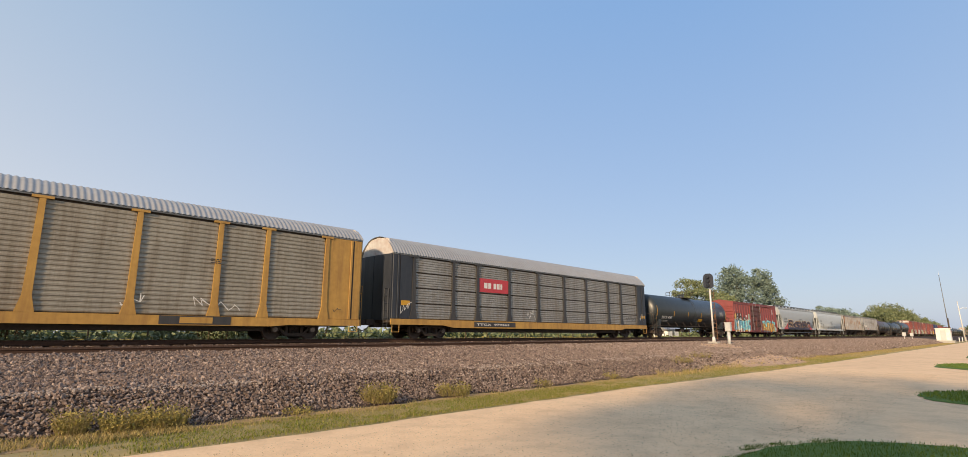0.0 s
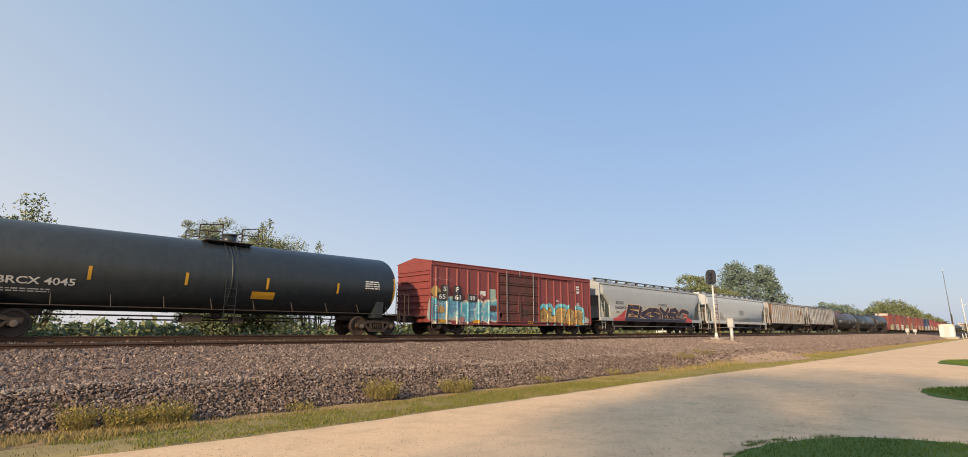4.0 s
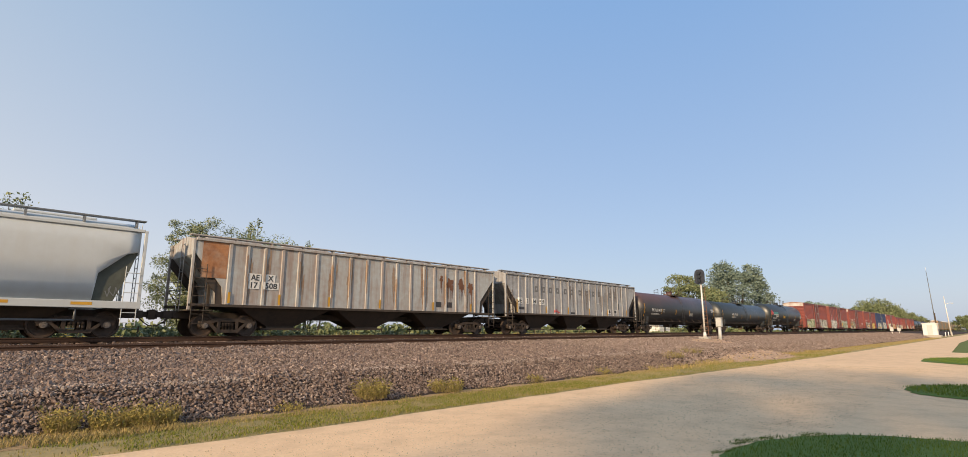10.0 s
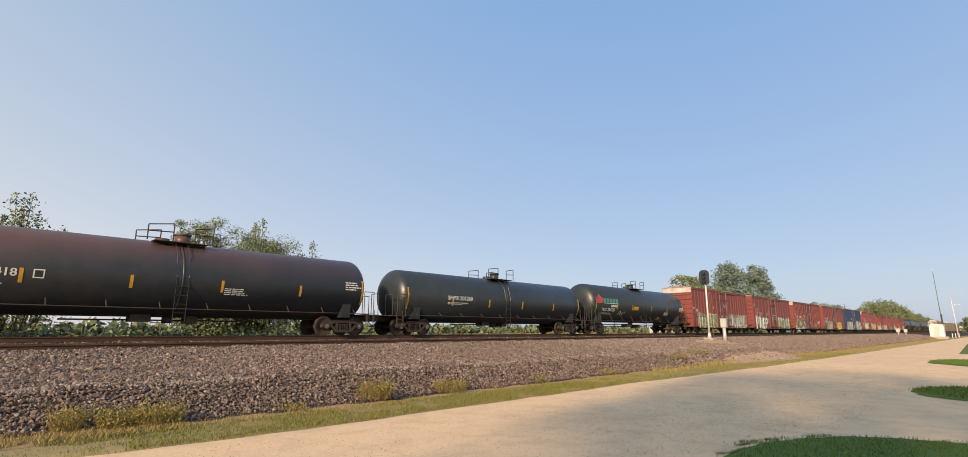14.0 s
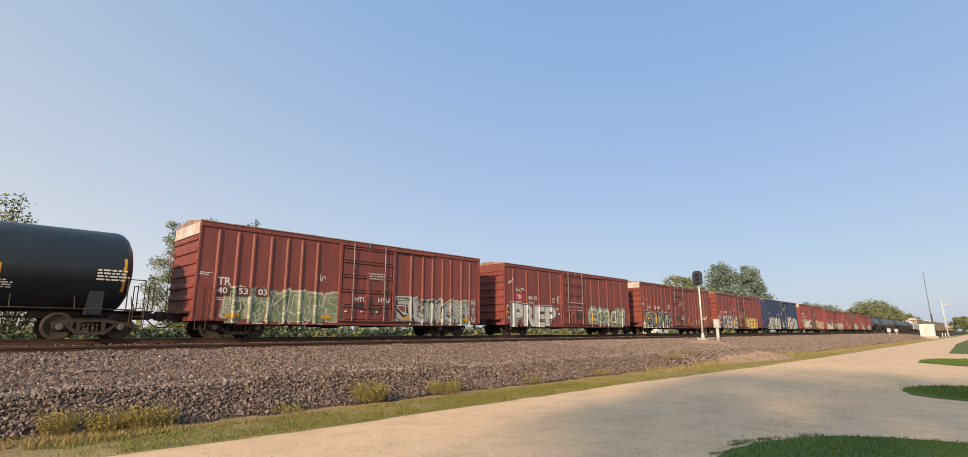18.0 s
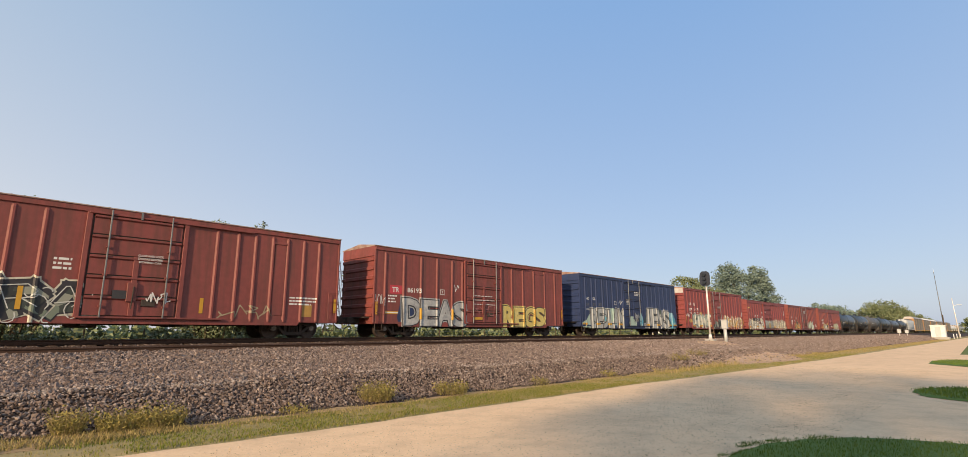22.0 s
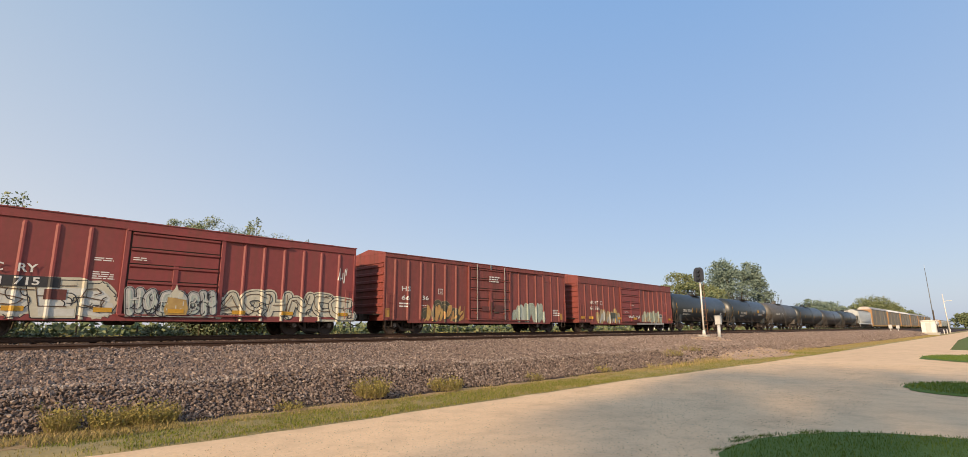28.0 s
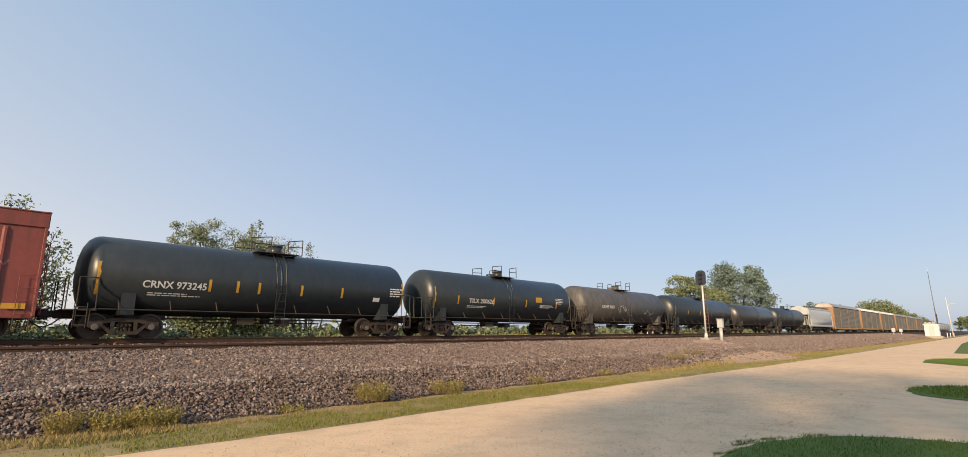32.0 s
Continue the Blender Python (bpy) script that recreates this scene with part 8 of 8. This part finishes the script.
    small_print(c, -7.1, 1.55, 0.7, 2, k, step=0.15)
    small_print(c, -5.6, 1.5, 0.5, 1, k)
    small_print(c, -0.2, 3.42, 1.1, 3, Skin(-1.655), step=0.14)
    rect(c, "patch", -0.9, -0.2, 1.3, 1.6, Skin(-1.655), "box_dark", 1)
    rect(c, "patch", 0.3, 1.1, 1.3, 1.7, Skin(-1.655), "box_dark", 1)
    small_print(c, 6.6, 1.5, 0.7, 4, k, step=0.12)
    for x in (-8.0, -5.4, 7.4):
        rect(c, "reflector", x, x + 0.3, 0.86, 1.3, k, "yellow", 1, "worn yellow reflective strip")
    rect(c, "reflector", -2.2, -1.9, 0.7, 0.84, k, "yellow", 1, "worn yellow reflective strip")
    c, k, L = boxcar(362.05, 378.15, 1.9, 0.9, 4.2, "box_red", "red-brown boxcar with faded low graffiti and a white-painted sill", (-7.15, -6.25, -5.39, -4.48, -3.59, -2.73),
                     (2.54, 3.45, 4.29, 5.21, 6.1, 7.02), (-1.59, 1.54), (), None, "box_red", "box_bright", cream=False, peak=0.3, band=0.5, marks=False)
    lobes(c, -5.6, -1.95, 0.6, 1.85, k, "spray_faded", "spray_tan", 7, "faded tan rounded sprayed letters", 7, 0.5, 2)
    flames(c, -5.5, -2.0, 0.62, 1.6, k, "spray_grey", 9, "faded grey sprayed strokes", 6, 11)
    lobes(c, 1.9, 5.9, 0.66, 1.85, k, "spray_sage", "spray_faded", 8, "faded grey-green sprayed letters", 9, 0.45, 2)
    flames(c, 2.0, 5.8, 0.68, 1.5, k, "spray_faded", 8, "faded tan sprayed strokes", 8, 11)
    rect(c, "sill_paint", 0.9, 6.2, 0.57, 0.7, Skin(-1.575), "spray_silver", 1, "white paint sprayed along the sill")
    for body, a, b, z in (("HC", -6.55, -6.05, 2.12), ("RY", -5.85, -5.4, 2.12), ("61", -6.55, -6.1, 1.68), ("766", -5.85, -5.2, 1.68)):
        sign(c, body, a, b, z, z + 0.27, k, layer=20)
    rect(c, "stencil_frame", -4.95, -4.62, 2.1, 2.4, k, "letter_white", 1)
    rect(c, "stencil_field", -4.92, -4.65, 2.13, 2.37, k, "box_red", 2)
    rect(c, "patch", -3.55, -2.7, 1.05, 1.5, k, "slope_grey", 20, "dull grey plate")
    scribble(c, -0.6, 1.02, 1.0, 0.36, Skin(-1.655), "letter_white", "bold white sprayed tag", 18, 0.03)
    scribble(c, 0.75, 1.02, 0.7, 0.36, Skin(-1.655), "letter_white", "thin white sprayed tag", 12, 0.022)
    scribble(c, -1.3, 1.5, 0.7, 0.25, Skin(-1.655), "letter_white", "thin faint sprayed tag", 12, 0.012)
    scribble(c, 6.0, 2.3, 1.2, 0.55, k, "spray_rose", "thin pale chalk tag", 12, 0.022)
    small_print(c, -0.2, 2.2, 0.8, 1, Skin(-1.655))
    rect(c, "stencil", 5.3, 5.9, 1.18, 1.5, k, "letter_white", 19)
    rect(c, "stencil", 5.36, 5.84, 1.24, 1.44, k, "letter_black", 20)
    small_print(c, 6.3, 1.7, 0.7, 3, k, "spray_red", 0.12)
    for x in (-7.9, -6.8, -2.4, 0.1, 7.2):
        rect(c, "reflector", x, x + 0.6, 0.98, 1.16, k if abs(x) > 1 else Skin(-1.66), "yellow_strip", 21, "yellow reflective strip")
    # black tank cars
    c, k, L = tank_car(378.95, 394.05, 0.9, 1.0, 1.47, 3.82, "tank_black", "dark glossy tank car with white numbers", True, 0.35, 1.85, (-2.98, -1.88, -0.97, 0.99, 3.08))
    sign(c, "CRNX 973245", -5.35, -3.1, 1.88, 2.16, k)
    small_print(c, -5.15, 1.68, 1.9, 2, k)
    small_print(c, 5.9, 2.4, 0.9, 4, k, step=0.12)
    rect(c, "placard", 4.9, 5.3, 1.75, 1.95, k, "letter_white", 1)
    c, k, L = tank_car(394.6, 409.7, 1.0, 0.9, 1.5, 3.86, "tank_black", "black tank car with dome railing and yellow placard", True, 0.5)
    sign(c, "TILX 200626", -3.9, -1.7, 1.95, 2.22, k)
    small_print(c, -4.0, 1.75, 1.9, 2, k)
    rect(c, "placard", 2.5, 3.2, 2.2, 2.55, k, "yellow_strip", 1, "yellow placard")
    small_print(c, 4.8, 2.5, 0.9, 4, k, step=0.11)
    small_print(c, 3.0, 2.0, 1.6, 3, k)
    c, k, L = tank_car(410.2, 425.4, 0.9, 0.8, 1.48, 3.84, "tank_grey", "dusty grey-black tank car with scrawled tags", True, 0.5, strips=())
    sign(c, "CRNE 5403", -4.5, -2.6, 2.1, 2.35, k)
    scribble(c, -1.9, 1.6, 1.8, 0.8, k, "letter_white")
    scribble(c, 2.6, 1.5, 1.8, 0.6, k, "letter_white")
    tank_car(426.0, 443.4, 0.8, 1.2, 1.48, 3.84, "tank_black", "black tank car coupled behind the dusty one")
    tank_car(444.6, 460.2, 1.2, 1.2, 1.4, 3.6, "tank_silver", "dark silver tank car with a bright sheen", False, strips=())
    tank_car(461.2, 477.0, 1.2, 1.4, 1.42, 3.7, "tank_black", "short black tank car with dome railing")
    hopper(478.4, 496.0, 1.4, 1.6, 4.0, 4.4, "hopper_white", "white covered hopper ahead of the auto carriers", run=1.7, side_z=1.28)
    x = 497.6
    for j in range(6):
        autorack(x, x + 27.3, 1.7, 1.7, 4.95, 5.7, [-7.4, 0, 7.4], 1, (0.56, 0.93), "tan_sheet", "orange_end",
                 "tall auto carrier with tan corrugated sides and orange ends", "white" if j in (1, 2) else "roof_galv", 14, "tan_sheet", end_w=0.55)
        x += 29.0
    for j in range(3):
        tank_car(x, x + 17.4, 1.2, 1.2, 1.5, 3.9, "tank_white", "white tank car far down the train", True, strips=())
        x += 18.6
    boxcar(x, x + 16, 1.6, 1.6, 4.4, "spray_orange", "orange-brown boxcar far down the train", (-7.2, -6.0, -4.8, -3.6, -2.4), (2.4, 3.6, 4.8, 6.0, 7.2), (-1.7, 1.7))
    x += 17.6
    for j in range(5):
        hopper(x, x + 17.4, 1.2, 1.2, 4.0, 4.4, "hopper_grey", "grey covered hopper far down the train", run=1.7, side_z=1.28)
        x += 18.6


build_train()


# ---- trees and shrubs ----
def leaf_quads(c, size, flat=1.1):
    """Small leaves, each a folded pair of faces, round the given centres."""
    n = len(c)
    u = RNG.standard_normal((n, 3))
    u /= np.linalg.norm(u, axis=1)[:, None]
    q = RNG.standard_normal((n, 3))
    q -= u * (q * u).sum(1)[:, None]
    q /= np.linalg.norm(q, axis=1)[:, None]
    s = (size * RNG.uniform(0.6, 1.3, n))[:, None]
    v = np.stack([c - u * s, c + q * s * 0.5 * flat, c + u * s, c - q * s * 0.5 * flat], 1)
    return v.reshape(-1, 3), np.arange(4 * n).reshape(-1, 4)


def shoot_bush(name, x, y, z, width, h, shoots, per, size, material, label, lean=0.35):
    """A clump of young trees: leafy upright shoots from one stool, with gaps between their tips."""
    t = thing(name, label, "tree", at=pose(x, y, z))
    bm = bmesh.new()
    pts = []
    for k in range(shoots):
        a = RNG.uniform(0, 6.28)
        off = RNG.uniform(-0.5, 0.5) * width
        hh = h * RNG.uniform(0.55, 1.0) * (1 - 0.35 * abs(off) / (0.5 * width))
        base = Vector((off * 0.35, RNG.uniform(-0.6, 0.6), 0))
        tip = Vector((off, RNG.uniform(-1, 1) * width * 0.25, hh))
        mid = base.lerp(tip, 0.5) + Vector((RNG.uniform(-0.2, 0.2), RNG.uniform(-0.2, 0.2), 0.1 * hh))
        tube(bm, base, mid, 0.05, 6, 0.035)
        tube(bm, mid, tip, 0.035, 5, 0.008)
        n = per
        f = RNG.uniform(0.12, 1.02, n)
        b, m, e = np.array(base), np.array(mid), np.array(tip)
        line = np.where((f < 0.5)[:, None], b + (m - b) * (f / 0.5)[:, None], m + (e - m) * ((f - 0.5) / 0.5)[:, None])
        spread_r = (0.10 + 0.62 * np.maximum(0, 1 - f) ** 0.6)[:, None] * width * 0.17
        pts.append(line + RNG.standard_normal((n, 3)) * spread_r * np.array([1, 1, 0.7]))
    part("trunk", bm, "bark", t)
    v, f = leaf_quads(np.concatenate(pts), size)
    part("crown", mesh_np("crown", v, f, material), None, t)
    return t


def tree(name, x, y, z, h, r, leaves, size, material, label, clumps=46, stem=0.3, squash=0.8, category="tree"):
    """A broad tree: tapered trunk, forking limbs, and a crown of leaf clumps with gaps."""
    t = thing(name, label, category, at=pose(x, y, z))
    bm = bmesh.new()
    fork = Vector((RNG.uniform(-0.2, 0.2), RNG.uniform(-0.2, 0.2), h * stem))
    tr = h * 0.022
    tube(bm, (0, 0, -0.2), fork, tr * 1.3, 10, tr)
    cz = h * (stem * 0.75) + (h - h * stem * 0.75) / 2
    ry = (h - h * stem * 0.75) / 2
    cs = []
    while len(cs) < clumps:
        p = RNG.standard_normal(3)
        p /= np.linalg.norm(p)
        p *= RNG.uniform(0.35, 1.0) ** 0.5
        w = 1 + 0.35 * noise.noise(Vector(p * 1.6) + Vector((x, y, 0)))
        cs.append(np.array([p[0] * r * w, p[1] * r * w, cz + p[2] * ry * w * squash * 1.1]))
    for c in cs[:16]:
        mid = fork.lerp(Vector(c), 0.5) + Vector((0, 0, 0.05 * h))
        tube(bm, fork, mid, tr * 0.55, 6, tr * 0.32)
        tube(bm, mid, Vector(c), tr * 0.32, 5, tr * 0.06)
    part("trunk", bm, "bark", t)
    k = RNG.integers(0, clumps, leaves)
    cs = np.array(cs)
    d = RNG.standard_normal((leaves, 3))
    d *= (RNG.random(leaves) ** 0.5 / np.linalg.norm(d, axis=1))[:, None] * r * RNG.uniform(0.16, 0.34, clumps)[k][:, None]
    v, f = leaf_quads(cs[k] + d * np.array([1, 1, 0.75]), size, 0.8)
    part("crown", mesh_np("crown", v, f, material), None, t)
    return t


BACK_Z = 0.62
shoot_bush("tree", 10.9, 33.0, BACK_Z, 4.4, 8.2, 22, 480, 0.075, "leaf", "leafy young tree clump behind the tracks")
shoot_bush("tree", 13.7, 33.6, BACK_Z, 4.6, 8.3, 24, 480, 0.075, "leaf", "leafy young tree clump behind the tracks")
shoot_bush("tree", 17.6, 33.4, BACK_Z, 4.2, 7.4, 11, 200, 0.08, "leaf", "sparse young tree with long bare shoots")
shoot_bush("tree", 2.0, 32.6, BACK_Z, 5.2, 7.9, 20, 380, 0.08, "leaf", "leafy young tree with drooping branches")
shoot_bush("tree", -1.8, 33.4, BACK_Z, 5.0, 8.8, 30, 420, 0.08, "leaf", "leafy young tree clump behind the tracks")
tree("tree", 10.5, 33.4, BACK_Z, 7.5, 2.2, 24000, 0.065, "leaf", "dense leafy tree clump behind the tracks", 110, 0.06)
tree("tree", 14.1, 33.6, BACK_Z, 7.8, 2.9, 40000, 0.065, "leaf", "dense leafy tree clump behind the tracks", 150, 0.06)
tree("tree", 0.8, 33.2, BACK_Z, 6.8, 2.5, 5200, 0.075, "leaf", "dense leafy tree clump behind the tracks", 90, 0.2)
tree("tree", -4.0, 34.0, BACK_Z, 7.6, 3.0, 8000, 0.11, "leaf", "dense leafy tree clump behind the tracks", 110, 0.06)
tree("tree", 116, 38, 0.5, 15.6, 6.3, 17000, 0.27, "blue_haze_leaf", "broad dark green tree standing beyond the railway", 150, 0.22)
tree("tree", 88, 36.5, 0.5, 10.4, 4.4, 9000, 0.24, "far_haze_leaf", "round yellow-green tree beyond the railway", 100, 0.15)
tree("tree", 99, 38.5, 0.5, 9.2, 4.2, 6000, 0.26, "far_haze_leaf", "round yellow-green tree beyond the railway", 80, 0.15)
for tx, ty, th, tr_ in ((222, 45, 12, 7), (236, 46, 11.4, 7), (252, 47, 10.0, 6)):
    tree("tree", tx, ty, 0.4, th, tr_, 5000, 0.42, "blue_haze_leaf", "far dark green tree beyond the railway", 90, 0.12)
for tx, ty, th, tr_ in ((292, 41, 13.0, 8), (306, 40, 15.6, 9), (322, 40, 15.0, 9), (340, 40, 14.0, 8), (360, 39, 13.0, 8), (385, 38, 11.6, 8), (410, 38, 11, 8), (440, 37, 10, 8)):
    tree("tree", tx, ty, 0.4, th, tr_, 5000, 0.5, "far_haze_leaf", "far olive-green tree in a row beyond the railway", 90, 0.08)
for tx, ty, th, tr_ in ((470, 14, 11, 7), (500, 11, 11.5, 7), (520, 4, 10, 7)):
    tree("tree", tx, ty, 0.2, th, tr_, 1500, 0.8, "far_haze_leaf", "far tree where the drive ends", 30, 0.12)
# tall shade trees behind the camera
for tx, ty, th, tr_ in ((-6.4, -6.9, 14.7, 4.2), (-6.6, -2.7, 13.0, 3.1), (-11.7, -3.2, 11.4, 3.2), (-1.5, -7.5, 12.0, 3.6)):
    tree("shade_tree", tx, ty, 0.0, th, tr_, 1900, 0.24, "leaf", "tall shade tree on the near side of the drive", 70, 0.3, 0.55)


def scrub(name, x0, x1, y0, y1, h, n, size, material, label, seed):
    """A band of weeds and low shrubs; too many to count."""
    p = spread(n, x0, x1, y0, y1)
    hh = np.array([max(0.08, 0.55 + 0.9 * lumps(a, b, 0.45, seed) + 0.4 * lumps(a, b, 1.5, seed)) for a, b, _ in p]) * h
    p[:, 2] = np.interp(p[:, 1], PY, PZ) + hh * RNG.random(n) ** 0.7
    v, f = leaf_quads(p, size)
    return stuff(name, mesh_np(name, v, f, material), label, "shrubs")


scrub("scrub", -6, 24, 27.6, 30.0, 1.15, 16000, 0.09, "leaf", "band of green weeds and shrubs behind the track", 11)
scrub("scrub", 24, 70, 28.0, 31.0, 0.7, 12000, 0.12, "leaf", "low green weeds behind the track further along", 12)
scrub("scrub", -6, 60, 27.2, 28.4, 0.5, 7000, 0.08, "weed", "yellow-green weeds at the edge of the ballast", 13)
scrub("scrub", 60, 240, 29.0, 33.0, 0.9, 9000, 0.3, "far_haze_leaf", "low growth along the far tracks", 14)
scrub("field_crop", -10, 150, 55, 75, 0.5, 9000, 0.35, "weed", "pale green growth across the field", 15)
scrub("hedge", -80, 420, 120, 130, 3.2, 14000, 0.9, "far_haze_leaf", "far dark hedge line across the field", 16)

# fence of thin posts beyond the track
fence = thing("wire_fence", "low wire fence of thin posts beyond the track", "fence")
for k in range(34):
    part("post", tube(bmesh.new(), (-6 + k * 3.0, 38.0, 0.5), (-6 + k * 3.0, 38.0, 1.85), 0.05, 6), "pole_wood", fence)
for z in (0.95, 1.3, 1.7):
    part("wire", tube(bmesh.new(), (-8, 38.0, z), (98, 38.0, z), 0.012, 4), "walk_grey", fence)
shed = thing("farm_shed", "small white shed far across the field", "shed", at=pose(136.6, 66, 0.48))
part("wall", bevelled(boxes((-3.2, 3.2, -2, 2, 0, 2.3)), 0.03), "white", shed)
part("roof", loft(bmesh.new(), [[(x, -2.2, 2.3), (x, 2.2, 2.3), (x, 0, 3.2)] for x in (-3.4, 3.4)]), "roof_galv", shed)
part("door", boxes((-0.6, 0.6, -2.05, -2.0, 0, 2.0)), "walk_grey", shed)

# ---- railway signal and cabinets ----
sig = thing("railway_signal", "tall colour-light signal on a silver mast with ladder", "signal", at=pose(43.4, 17.0, 0.93))
part("foundation", bevelled(boxes((-0.35, 0.35, -0.35, 0.35, -0.3, 0.12)), 0.03), "concrete", sig)
part("base_casting", tube(bmesh.new(), (0, 0, 0.12), (0, 0, 0.5), 0.16, 12, 0.1), "mast", sig)
part("mast", tube(bmesh.new(), (0, 0, 0.4), (0, 0, 4.75), 0.075, 14, 0.065), "mast", sig, "silver-painted tubular mast")
part("ladder", pipes([[(0.42, -0.16, 0.15), (0.24, -0.16, 4.3)], [(0.42, 0.16, 0.15), (0.24, 0.16, 4.3)]] + [[(0.42 - 0.18 * k / 13, -0.16, 0.35 + k * 0.3), (0.42 - 0.18 * k / 13, 0.16, 0.35 + k * 0.3)] for k in range(13)], 0.022), "rust", sig, "brown iron ladder")
part("ladder_stay", pipes([[(0, 0, 1.6), (0.36, 0, 1.6)], [(0, 0, 3.2), (0.29, 0, 3.2)], [(0, 0, 4.2), (0.25, 0, 4.2)]], 0.02), "mast", sig)
part("platform", bevelled(boxes((0.1, 0.55, -0.3, 0.3, 4.12, 4.16)), 0.006), "walk_grey", sig)
bm = bmesh.new()
bx = [(-0.26, 4.36), (0.26, 4.36), (0.40, 4.52), (0.42, 5.15), (0.35, 5.42), (0.18, 5.55), (-0.18, 5.55), (-0.35, 5.42), (-0.42, 5.15), (-0.40, 4.52)]
loft(bm, [[(x, a, b) for a, b in bx] for x in (-0.2, -0.16)])
head = part("signal_head", bm, "signal_black", sig, "black oval backboard with lamps")
part("lamp_case", bevelled(boxes((-0.16, 0.24, -0.26, 0.26, 4.46, 5.42)), 0.04), "signal_black", head)
for z in (4.62, 4.94, 5.26):
    part("hood", tube(bmesh.new(), (-0.2, 0, z), (-0.48, 0, z - 0.02), 0.13, 14), "signal_black", head)
    part("lens", tube(bmesh.new(), (-0.485, 0, z - 0.02), (-0.49, 0, z - 0.02), 0.10, 14), "lens", head)
cab = thing("relay_cabinet", "small silver cabinet on a post beside the signal", "cabinet", at=pose(44.2, 16.1, 0.86))
part("post", tube(bmesh.new(), (0, 0, -0.3), (0, 0, 1.05), 0.13, 12), "box_metal", cab)
part("case", bevelled(boxes((-0.16, 0.16, -0.22, 0.22, 1.0, 1.68)), 0.02), "box_metal", cab)
part("door", bevelled(boxes((-0.185, -0.162, -0.18, 0.18, 1.04, 1.62)), 0.006), "box_metal", cab)
part("lid", bevelled(boxes((-0.2, 0.2, -0.25, 0.25, 1.67, 1.72)), 0.01), "box_metal", cab)

hut = thing("signal_hut", "white equipment hut at the end of the bank", "hut", at=pose(149.5, 10.3, 0.5))
part("wall", bevelled(boxes((-1.5, 1.5, -1.2, 1.2, 0, 2.4)), 0.03), "white", hut)
part("roof", loft(bmesh.new(), [[(x, -1.35, 2.38), (x, 1.35, 2.38), (x, 1.3, 2.5), (x, 0, 2.6), (x, -1.3, 2.5)] for x in (-1.65, 1.65)]), "white", hut)
part("door", bevelled(boxes((-1.54, -1.5, -0.45, 0.45, 0.1, 2.1)), 0.01), "box_metal", hut)
part("plinth", boxes((-1.9, 1.9, -1.7, 1.7, -0.5, 0.02)), "concrete", hut)
mast = thing("radio_mast", "thin grey radio mast behind the white hut", "mast", at=pose(153.5, 9.5, 0.45))
part("pole", tube(bmesh.new(), (0, 0, 0), (-0.2, 0.25, 14.2), 0.11, 8, 0.05), "walk_grey", mast)
part("stub_pole", tube(bmesh.new(), (-1.2, -0.1, 0), (-1.2, -0.1, 4.8), 0.13, 8, 0.11), "pole_wood", mast)
part("antenna", tube(bmesh.new(), (-0.2, 0.25, 14.2), (-0.2, 0.25, 15.0), 0.02, 6), "white", mast)
lampp = thing("street_lamp", "pale street lamp pole beside the drive", "street lamp", at=pose(172, 8.1, 0.3))
part("pole", tube(bmesh.new(), (0, 0, 0), (0, 0.3, 9.4), 0.14, 8, 0.09), "mast", lampp)
part("arm", pipes([[(0, 0.25, 7.4), (0.3, -0.5, 7.8), (0.4, -0.9, 7.75)]], 0.05), "mast", lampp)
part("lamp_head", bevelled(boxes((0.2, 0.6, -1.3, -0.8, 7.62, 7.8)), 0.03), "box_metal", lampp)
for px_, py_, ph in ((141, 16.0, 1.3), (149, 15.6, 1.2)):
    cb = thing("lineside_box", "small pale lineside box on the bank", "cabinet", at=pose(px_, py_, 0.86))
    part("post", tube(bmesh.new(), (0, 0, -0.2), (0, 0, 0.6), 0.07, 8), "mast", cb)
    part("case", bevelled(boxes((-0.25, 0.25, -0.3, 0.3, 0.5, ph)), 0.02), "box_metal", cb)
for px_ in (165, 176, 190):
    bl = thing("bollard", "short white marker post beside the drive", "post", at=pose(px_, 8.8, 0))
    part("post", tube(bmesh.new(), (0, 0, -0.1), (0, 0, 1.1), 0.09, 8), "white", bl)


# ---- movement ----
def gone(t):
    """How far the train has rolled, in metres."""
    u = t - 16
    return 11.75261 * t + 0.0136586 * u * u - 3.33e-5 * u ** 3 - 1.002e-5 * u ** 4 - 2.97627


def motions():
    times = [0, 1, 2, 3, 4, 6, 8, 10, 12, 14, 16, 18, 20, 22, 24, 26, 28, 29, 30, 31, 32]
    for car, x in CARS:
        walk(car, [(t, pose(x - gone(t), TRACK_Y, RAIL_Z)) for t in times])
    first = WHEELSETS[0]
    walk(first, [(k / FPS, pose(0, 0, 0, 0, -math.degrees(gone(k / FPS) / WHEEL_R) % 360, 0)) for k in range(0, 32 * FPS + 1)])
    keys = first.animation_data
    for w in WHEELSETS[1:]:
        w.rotation_mode = "QUATERNION"
        own = w.animation_data_create()
        own.action = keys.action
        own.action_slot = keys.action_slot


motions()
